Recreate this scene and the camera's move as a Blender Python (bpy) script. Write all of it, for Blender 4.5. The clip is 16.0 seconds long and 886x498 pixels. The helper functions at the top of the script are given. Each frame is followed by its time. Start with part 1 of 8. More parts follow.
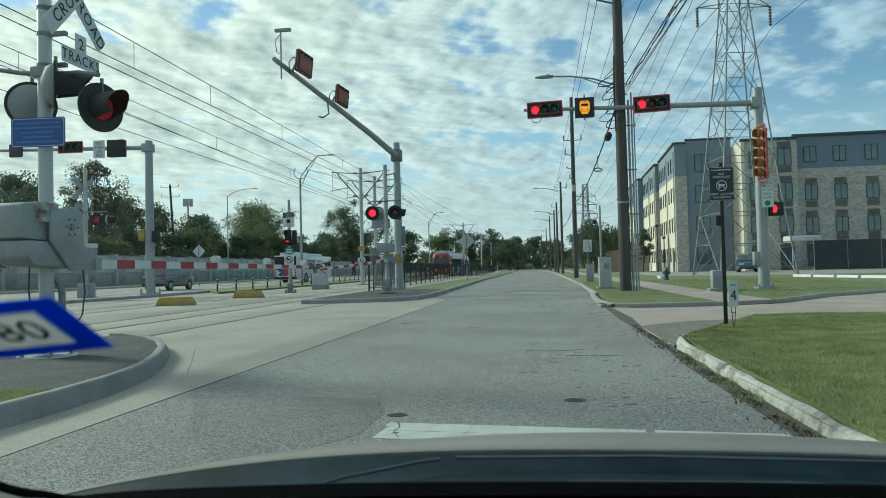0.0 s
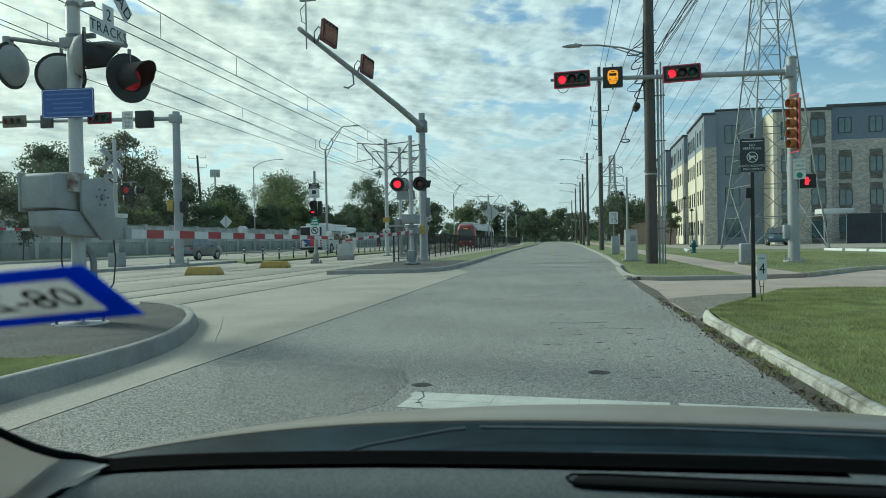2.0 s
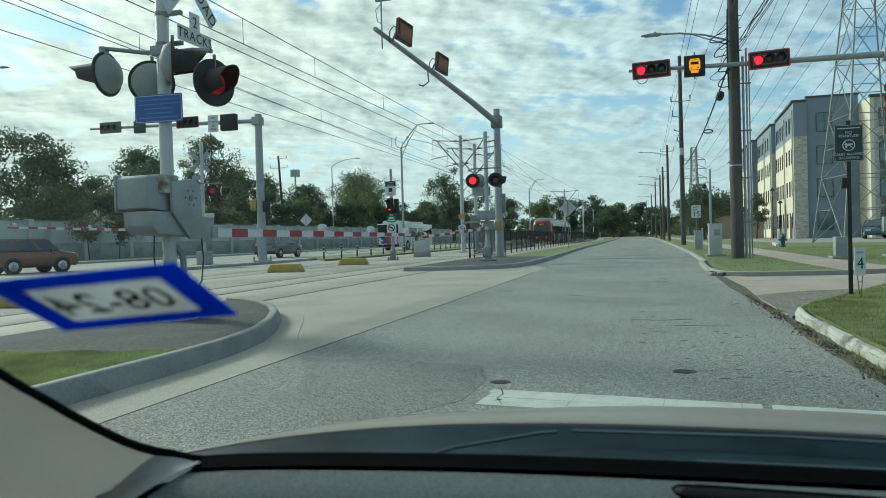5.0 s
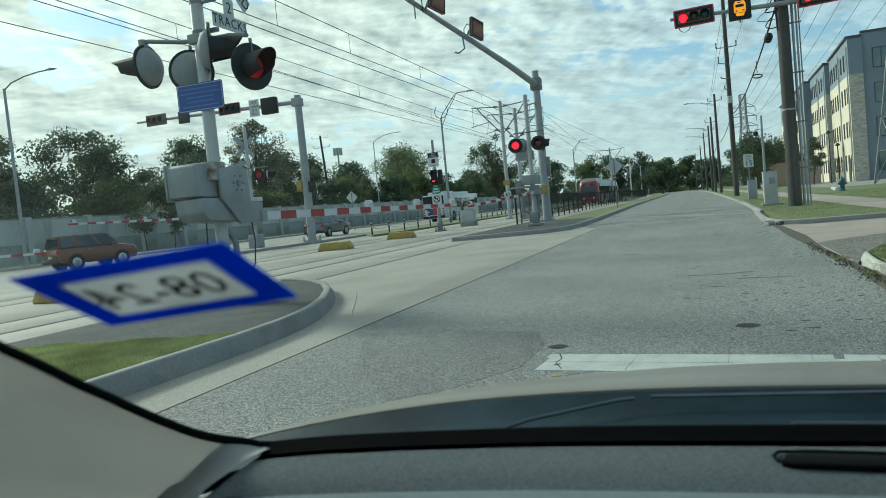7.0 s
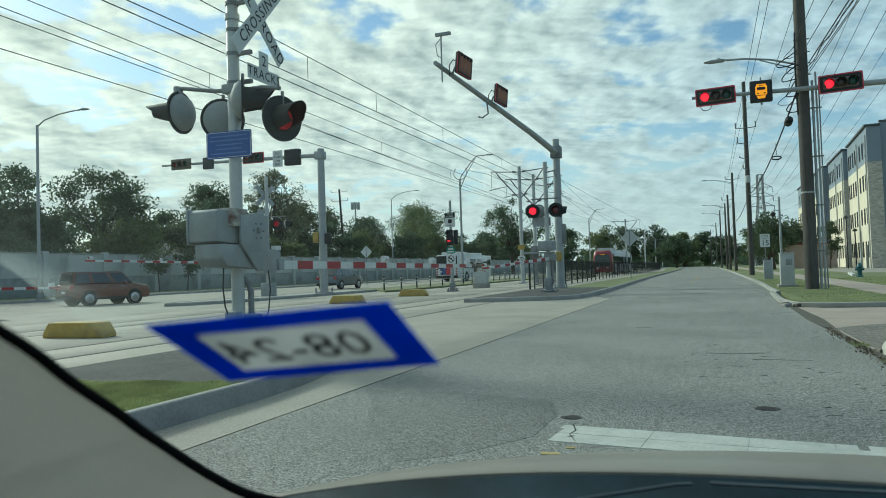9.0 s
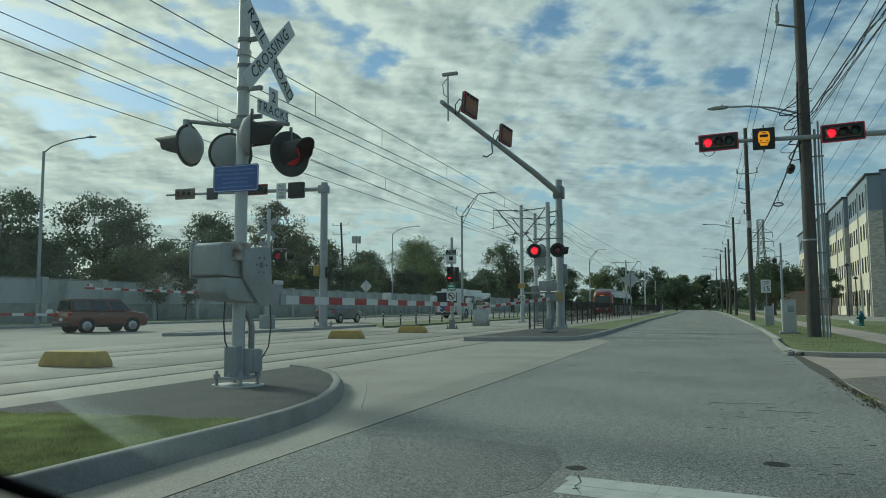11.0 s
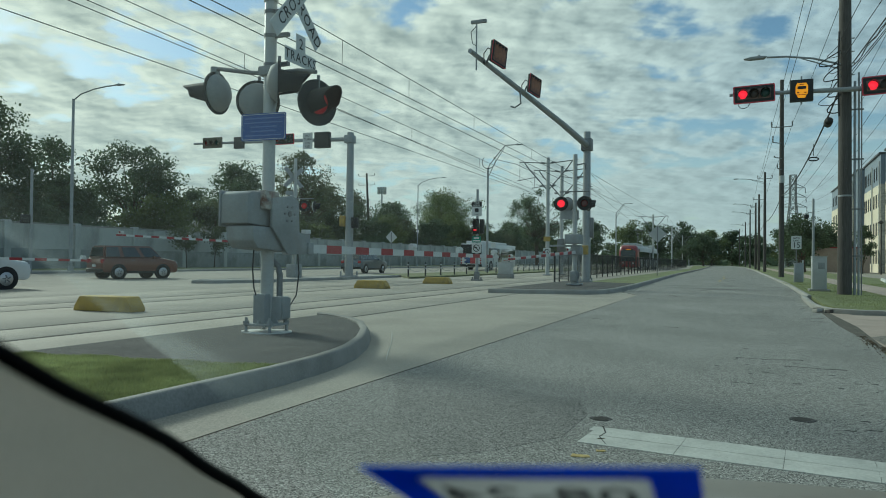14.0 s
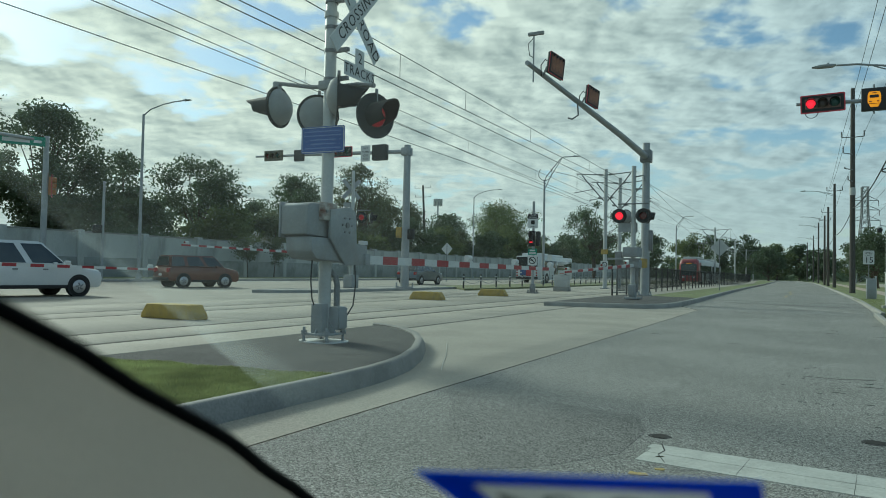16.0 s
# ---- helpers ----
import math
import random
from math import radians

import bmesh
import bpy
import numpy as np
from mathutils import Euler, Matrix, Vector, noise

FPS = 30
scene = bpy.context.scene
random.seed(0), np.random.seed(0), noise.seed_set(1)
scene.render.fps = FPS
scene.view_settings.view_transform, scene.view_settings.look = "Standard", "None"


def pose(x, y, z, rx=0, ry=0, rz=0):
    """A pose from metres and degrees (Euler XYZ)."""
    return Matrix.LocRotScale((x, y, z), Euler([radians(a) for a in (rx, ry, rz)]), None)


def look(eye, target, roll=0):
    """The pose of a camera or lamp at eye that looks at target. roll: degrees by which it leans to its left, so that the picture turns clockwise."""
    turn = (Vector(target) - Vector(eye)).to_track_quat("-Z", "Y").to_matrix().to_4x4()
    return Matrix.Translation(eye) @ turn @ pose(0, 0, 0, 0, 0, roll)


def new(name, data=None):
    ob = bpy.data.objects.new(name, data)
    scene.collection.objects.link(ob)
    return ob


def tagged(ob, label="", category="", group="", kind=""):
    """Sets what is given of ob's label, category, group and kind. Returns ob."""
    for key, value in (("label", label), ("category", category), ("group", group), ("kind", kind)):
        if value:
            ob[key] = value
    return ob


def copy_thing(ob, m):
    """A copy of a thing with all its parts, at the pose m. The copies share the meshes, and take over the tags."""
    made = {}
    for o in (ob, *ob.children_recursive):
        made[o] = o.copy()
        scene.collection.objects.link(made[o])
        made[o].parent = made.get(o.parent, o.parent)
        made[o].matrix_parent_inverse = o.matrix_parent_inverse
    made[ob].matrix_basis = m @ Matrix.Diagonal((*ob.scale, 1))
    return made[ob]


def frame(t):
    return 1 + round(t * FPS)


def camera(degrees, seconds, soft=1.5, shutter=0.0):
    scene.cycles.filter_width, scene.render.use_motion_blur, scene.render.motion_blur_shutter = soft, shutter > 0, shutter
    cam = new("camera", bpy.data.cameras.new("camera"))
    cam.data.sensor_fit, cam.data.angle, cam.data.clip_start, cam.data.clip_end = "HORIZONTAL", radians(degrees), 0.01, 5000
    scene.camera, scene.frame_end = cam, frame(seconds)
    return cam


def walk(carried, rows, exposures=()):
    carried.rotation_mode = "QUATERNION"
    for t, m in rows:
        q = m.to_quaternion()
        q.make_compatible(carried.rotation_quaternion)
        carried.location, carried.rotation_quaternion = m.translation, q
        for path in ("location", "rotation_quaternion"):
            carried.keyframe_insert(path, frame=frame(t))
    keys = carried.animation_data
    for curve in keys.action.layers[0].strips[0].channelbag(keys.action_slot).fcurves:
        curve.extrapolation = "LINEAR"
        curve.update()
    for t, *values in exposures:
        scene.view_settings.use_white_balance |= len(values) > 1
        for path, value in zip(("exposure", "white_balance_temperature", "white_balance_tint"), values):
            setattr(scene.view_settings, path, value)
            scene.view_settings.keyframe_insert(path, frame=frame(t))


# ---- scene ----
# ---------------------------------------------------------------- camera
cam = camera(64.24, 16.0, soft=0.95)
cam.data.dof.use_dof, cam.data.dof.focus_distance, cam.data.dof.aperture_fstop = True, 40.0, 9.5
PATH = [
    (0, (0.0200, 0.2644, 1.0974), (-0.2522, 2.2450, 1.1539), -1.399),
    (0.5, (0.0177, 0.2673, 1.0969), (-0.2732, 2.2458, 1.1260), -1.021),
    (1, (0.0161, 0.2695, 1.0968), (-0.2914, 2.2457, 1.0969), -0.828),
    (1.5, (0.0173, 0.2681, 1.0966), (-0.3035, 2.2422, 1.0796), -0.885),
    (2, (0.0188, 0.2662, 1.0968), (-0.3242, 2.2364, 1.0741), -1.078),
    (2.5, (0.0176, 0.2649, 1.0972), (-0.3607, 2.2287, 1.0762), -1.410),
    (3, (0.0067, 0.2790, 1.0966), (-0.4160, 2.2338, 1.0781), -1.630),
    (3.5, (-0.0084, 0.3025, 1.0956), (-0.4796, 2.2461, 1.0751), -1.762),
    (4, (0.0070, 0.2779, 1.0965), (-0.5041, 2.2114, 1.0747), -1.800),
    (6.5, (-0.0292, 0.3314, 1.0934), (-0.6577, 2.2288, 1.0214), -3.459),
    (7, (-0.0311, 0.3342, 1.0926), (-0.7142, 2.2109, 0.9866), -5.500),
    (7.5, (-0.0280, 0.3405, 1.0934), (-0.7519, 2.2014, 0.9797), -6.664),
    (8, (-0.0266, 0.3372, 1.0948), (-0.7633, 2.1949, 1.0149), -6.064),
    (8.5, (-0.0530, 0.3359, 1.0964), (-0.7808, 2.1987, 1.0790), -4.004),
    (9, (-0.0899, 0.3323, 1.0984), (-0.7949, 2.2028, 1.1634), -1.823),
    (9.5, (-0.1194, 0.3300, 1.0951), (-0.8074, 2.2024, 1.2387), -0.466),
    (9.7, (-0.1234, 0.3321, 1.0984), (-0.8090, 2.2033, 1.2670), -0.197),
    (11.8, (-0.1647, 0.3582, 1.1669), (-0.8725, 2.2219, 1.3270), -0.320),
    (12, (-0.1661, 0.3606, 1.1654), (-0.8643, 2.2292, 1.3108), -0.140),
    (12.5, (-0.1695, 0.3678, 1.1524), (-0.8504, 2.2449, 1.2651), 0.344),
    (13, (-0.1769, 0.3608, 1.1377), (-0.8640, 2.2373, 1.2186), 0.759),
    (13.5, (-0.1741, 0.3607, 1.1395), (-0.8932, 2.2262, 1.1924), 0.844),
    (14, (-0.1807, 0.3565, 1.1399), (-0.9497, 2.2025, 1.1702), 0.629),
    (14.5, (-0.1809, 0.3577, 1.1395), (-0.9947, 2.1845, 1.1599), 0.369),
    (15, (-0.1807, 0.3557, 1.1400), (-1.0223, 2.1699, 1.1634), 0.325),
    (15.5, (-0.1807, 0.3547, 1.1400), (-1.0454, 2.1577, 1.1775), 0.669),
    (16, (-0.1799, 0.3537, 1.1389), (-1.0917, 2.1327, 1.2004), 1.160),
]
walk(cam, [(t, look(eye, target, roll)) for t, eye, target, roll in PATH],
     exposures=[(0.0, -0.06, 5820, -13), (4.2, 0.0, 5820, -13), (8.5, 0.0, 5820, -13), (9.5, -0.29, 5820, -13), (12.0, -0.58, 5820, -13), (13.0, -0.54, 5820, -13), (16.0, -0.36, 5820, -13)])

# ---------------------------------------------------------------- sky and sun
SUN_AZ, SUN_EL = radians(-68), radians(28)      # azimuth from +y, negative to the left
world = bpy.data.worlds.new("sky")
scene.world = world
world.use_nodes = True
wt = world.node_tree
wn, wl = wt.nodes, wt.links
wn.clear()


def wnode(kind, **kw):
    n = wn.new(kind)
    for k, v in kw.items():
        n.inputs[k].default_value = v
    return n


sky = wn.new("ShaderNodeTexSky")
sky.sky_type, sky.sun_disc = "NISHITA", False
sky.sun_elevation, sky.sun_rotation = SUN_EL, SUN_AZ
sky.air_density, sky.dust_density, sky.ozone_density = 1.0, 0.6, 1.5
coord = wn.new("ShaderNodeTexCoord")
sep = wn.new("ShaderNodeSeparateXYZ")
wl.new(coord.outputs["Generated"], sep.inputs[0])
zmax = wn.new("ShaderNodeMath"); zmax.operation = "MAXIMUM"; zmax.inputs[1].default_value = 0.0
wl.new(sep.outputs["Z"], zmax.inputs[0])
zadd = wn.new("ShaderNodeMath"); zadd.operation = "ADD"; zadd.inputs[1].default_value = 0.20
wl.new(zmax.outputs[0], zadd.inputs[0])
dx = wn.new("ShaderNodeMath"); dx.operation = "DIVIDE"
dy = wn.new("ShaderNodeMath"); dy.operation = "DIVIDE"
wl.new(sep.outputs["X"], dx.inputs[0]); wl.new(zadd.outputs[0], dx.inputs[1])
wl.new(sep.outputs["Y"], dy.inputs[0]); wl.new(zadd.outputs[0], dy.inputs[1])
plane = wn.new("ShaderNodeCombineXYZ")
wl.new(dx.outputs[0], plane.inputs[0]); wl.new(dy.outputs[0], plane.inputs[1])


def math_node(op, a, b, clamp=False):
    n = wn.new("ShaderNodeMath")
    n.operation, n.use_clamp = op, clamp
    for k, v in ((0, a), (1, b)):
        if isinstance(v, (int, float)):
            n.inputs[k].default_value = v
        else:
            wl.new(v, n.inputs[k])
    return n.outputs[0]


def cloud(scale, detail, rough, dist=0.0, off=(0, 0, 0)):
    """Noise on a level sheet of sky."""
    m = wn.new("ShaderNodeMapping")
    m.inputs["Location"].default_value = off
    m.inputs["Rotation"].default_value = (0, 0, radians(-24))
    m.inputs["Scale"].default_value = (1.0, 1.0, 1)
    wl.new(plane.outputs[0], m.inputs[0])
    n = wn.new("ShaderNodeTexNoise")
    n.inputs["Scale"].default_value, n.inputs["Detail"].default_value = scale, detail
    n.inputs["Roughness"].default_value, n.inputs["Distortion"].default_value = rough, dist
    wl.new(m.outputs[0], n.inputs["Vector"])
    return n.outputs["Fac"]


def ramp(value, low, high, to_low=0.0, to_high=1.0):
    r = wn.new("ShaderNodeMapRange")
    r.interpolation_type = "SMOOTHSTEP"
    for k, v in (("From Min", low), ("From Max", high), ("To Min", to_low), ("To Max", to_high)):
        r.inputs[k].default_value = v
    wl.new(value, r.inputs["Value"])
    return r.outputs[0]


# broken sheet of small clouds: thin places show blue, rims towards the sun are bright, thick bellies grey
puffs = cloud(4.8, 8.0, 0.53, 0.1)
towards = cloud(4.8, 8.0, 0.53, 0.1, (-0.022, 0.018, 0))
sheets = cloud(1.1, 3.0, 0.5, 0.2, (3.1, 1.7, 0))
open_side = math_node("MULTIPLY", ramp(sep.outputs["X"], -0.10, 0.40), 0.115)
thick = math_node("ADD", math_node("SUBTRACT", puffs, open_side), math_node("MULTIPLY", math_node("SUBTRACT", sheets, 0.5), 0.5))
cover = ramp(thick, 0.315, 0.475)
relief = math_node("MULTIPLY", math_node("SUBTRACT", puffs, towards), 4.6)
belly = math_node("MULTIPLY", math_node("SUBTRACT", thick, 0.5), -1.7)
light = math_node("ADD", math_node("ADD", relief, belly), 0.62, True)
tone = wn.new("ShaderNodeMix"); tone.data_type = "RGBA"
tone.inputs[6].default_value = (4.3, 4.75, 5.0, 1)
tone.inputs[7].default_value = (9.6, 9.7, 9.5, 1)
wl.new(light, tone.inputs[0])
# clouds towards the sun are lit through, those opposite are greyer
toward_sun = wn.new("ShaderNodeVectorMath"); toward_sun.operation = "DOT_PRODUCT"
wl.new(coord.outputs["Generated"], toward_sun.inputs[0])
toward_sun.inputs[1].default_value = (math.sin(SUN_AZ) * math.cos(SUN_EL), math.cos(SUN_AZ) * math.cos(SUN_EL), math.sin(SUN_EL))
sunward = wn.new("ShaderNodeMix"); sunward.data_type = "RGBA"
sunward.inputs[6].default_value = (0.585, 0.69, 0.84, 1)
sunward.inputs[7].default_value = (1.20, 1.145, 1.045, 1)
wl.new(ramp(toward_sun.outputs["Value"], 0.1, 0.95), sunward.inputs[0])
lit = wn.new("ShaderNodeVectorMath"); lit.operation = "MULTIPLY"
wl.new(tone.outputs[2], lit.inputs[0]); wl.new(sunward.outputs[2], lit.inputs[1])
mixed = wn.new("ShaderNodeMix"); mixed.data_type = "RGBA"
wl.new(cover, mixed.inputs[0])
thin = wn.new("ShaderNodeVectorMath"); thin.operation = "SCALE"; thin.inputs["Scale"].default_value = 1.3
wl.new(sky.outputs[0], thin.inputs[0])
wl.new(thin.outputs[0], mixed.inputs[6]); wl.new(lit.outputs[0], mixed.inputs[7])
hazy = wn.new("ShaderNodeMix"); hazy.data_type = "RGBA"
wl.new(ramp(sep.outputs["Z"], 0.0, 0.24, 0.78, 0.0), hazy.inputs[0])
wl.new(mixed.outputs[2], hazy.inputs[6]); hazy.inputs[7].default_value = (6.6, 7.0, 7.0, 1)
bg = wnode("ShaderNodeBackground", Strength=0.10)
wl.new(hazy.outputs[2], bg.inputs["Color"])
wout = wn.new("ShaderNodeOutputWorld")
wl.new(bg.outputs[0], wout.inputs[0])

sun_data = bpy.data.lights.new("sun", "SUN")
sun_data.energy, sun_data.angle, sun_data.color = 3.35, radians(12), (1.0, 0.93, 0.82)
sun = new("sun", sun_data)
sun.matrix_world = look((math.sin(SUN_AZ) * 50, math.cos(SUN_AZ) * 50, math.tan(SUN_EL) * 50), (0, 0, 0))

scene.view_settings.exposure = 0.0


# ---------------------------------------------------------------- materials
def material(name, colour, rough=0.6, metal=0.0, grain=40.0, vary=0.12, patch=1.2, patch_vary=0.1, bump=0.0, dirt=None, dirt_amount=0.0,
             dirt_scale=3.0, piece=0.0, emit=0.0, coat=0.0, alpha=1.0, stretch=(1, 1, 1), glass=False, speckle=None, spec=0.5):
    m = bpy.data.materials.new(name)
    m.use_nodes = True
    t = m.node_tree
    b = t.nodes["Principled BSDF"]
    b.inputs["Roughness"].default_value, b.inputs["Metallic"].default_value = rough, metal
    b.inputs["Coat Weight"].default_value, b.inputs["Specular IOR Level"].default_value = coat, spec
    co = t.nodes.new("ShaderNodeTexCoord")
    mp = t.nodes.new("ShaderNodeMapping")
    mp.inputs["Scale"].default_value = stretch
    t.links.new(co.outputs["Object"], mp.inputs[0])

    def noise_node(scale, detail=4.0):
        n = t.nodes.new("ShaderNodeTexNoise")
        n.inputs["Scale"].default_value, n.inputs["Detail"].default_value = scale, detail
        t.links.new(mp.outputs[0], n.inputs["Vector"])
        return n.outputs["Fac"]

    def scaled(value, amount):
        r = t.nodes.new("ShaderNodeMapRange")
        r.inputs["From Min"].default_value, r.inputs["From Max"].default_value = 0.3, 0.7
        r.inputs["To Min"].default_value, r.inputs["To Max"].default_value = 1 - amount, 1 + amount
        t.links.new(value, r.inputs["Value"])
        return r.outputs[0]

    def times(a, c):
        n = t.nodes.new("ShaderNodeMath")
        n.operation = "MULTIPLY"
        t.links.new(a, n.inputs[0])
        t.links.new(c, n.inputs[1])
        return n.outputs[0]

    fine = noise_node(grain)
    value = times(scaled(fine, vary), scaled(noise_node(patch, 5.0), patch_vary))
    if speckle:
        stones = t.nodes.new("ShaderNodeTexVoronoi")
        stones.inputs["Scale"].default_value = speckle[0]
        t.links.new(mp.outputs[0], stones.inputs["Vector"])
        pick = t.nodes.new("ShaderNodeSeparateColor")
        t.links.new(stones.outputs["Color"], pick.inputs[0])
        r = t.nodes.new("ShaderNodeMapRange")
        r.inputs["To Min"].default_value, r.inputs["To Max"].default_value = 1 - speckle[1], 1 + speckle[1]
        t.links.new(pick.outputs[0], r.inputs["Value"])
        value = times(value, r.outputs[0])
    if piece:
        info = t.nodes.new("ShaderNodeObjectInfo")
        r = t.nodes.new("ShaderNodeMapRange")
        r.inputs["To Min"].default_value, r.inputs["To Max"].default_value = 1 - piece, 1 + piece
        t.links.new(info.outputs["Random"], r.inputs["Value"])
        value = times(value, r.outputs[0])
    mul = t.nodes.new("ShaderNodeVectorMath")
    mul.operation = "SCALE"
    mul.inputs[0].default_value = colour[:3]
    t.links.new(value, mul.inputs["Scale"])
    out = mul.outputs[0]
    if dirt_amount:
        mix = t.nodes.new("ShaderNodeMix")
        mix.data_type = "RGBA"
        r = t.nodes.new("ShaderNodeMapRange")
        r.inputs["From Min"].default_value, r.inputs["From Max"].default_value = 0.48, 0.72
        r.inputs["To Max"].default_value = dirt_amount
        t.links.new(noise_node(dirt_scale, 8.0), r.inputs["Value"])
        t.links.new(r.outputs[0], mix.inputs[0])
        t.links.new(out, mix.inputs[6])
        mix.inputs[7].default_value = (*dirt, 1)
        out = mix.outputs[2]
    t.links.new(out, b.inputs["Base Color"])
    if emit:
        b.inputs["Emission Color"].default_value = (*colour[:3], 1)
        b.inputs["Emission Strength"].default_value = emit
    if bump:
        bn = t.nodes.new("ShaderNodeBump")
        bn.inputs["Strength"].default_value, bn.inputs["Distance"].default_value = 0.6, bump
        t.links.new(fine, bn.inputs["Height"])
        t.links.new(bn.outputs[0], b.inputs["Normal"])
    if glass:
        b.inputs["Transmission Weight"].default_value = 1.0
    return m


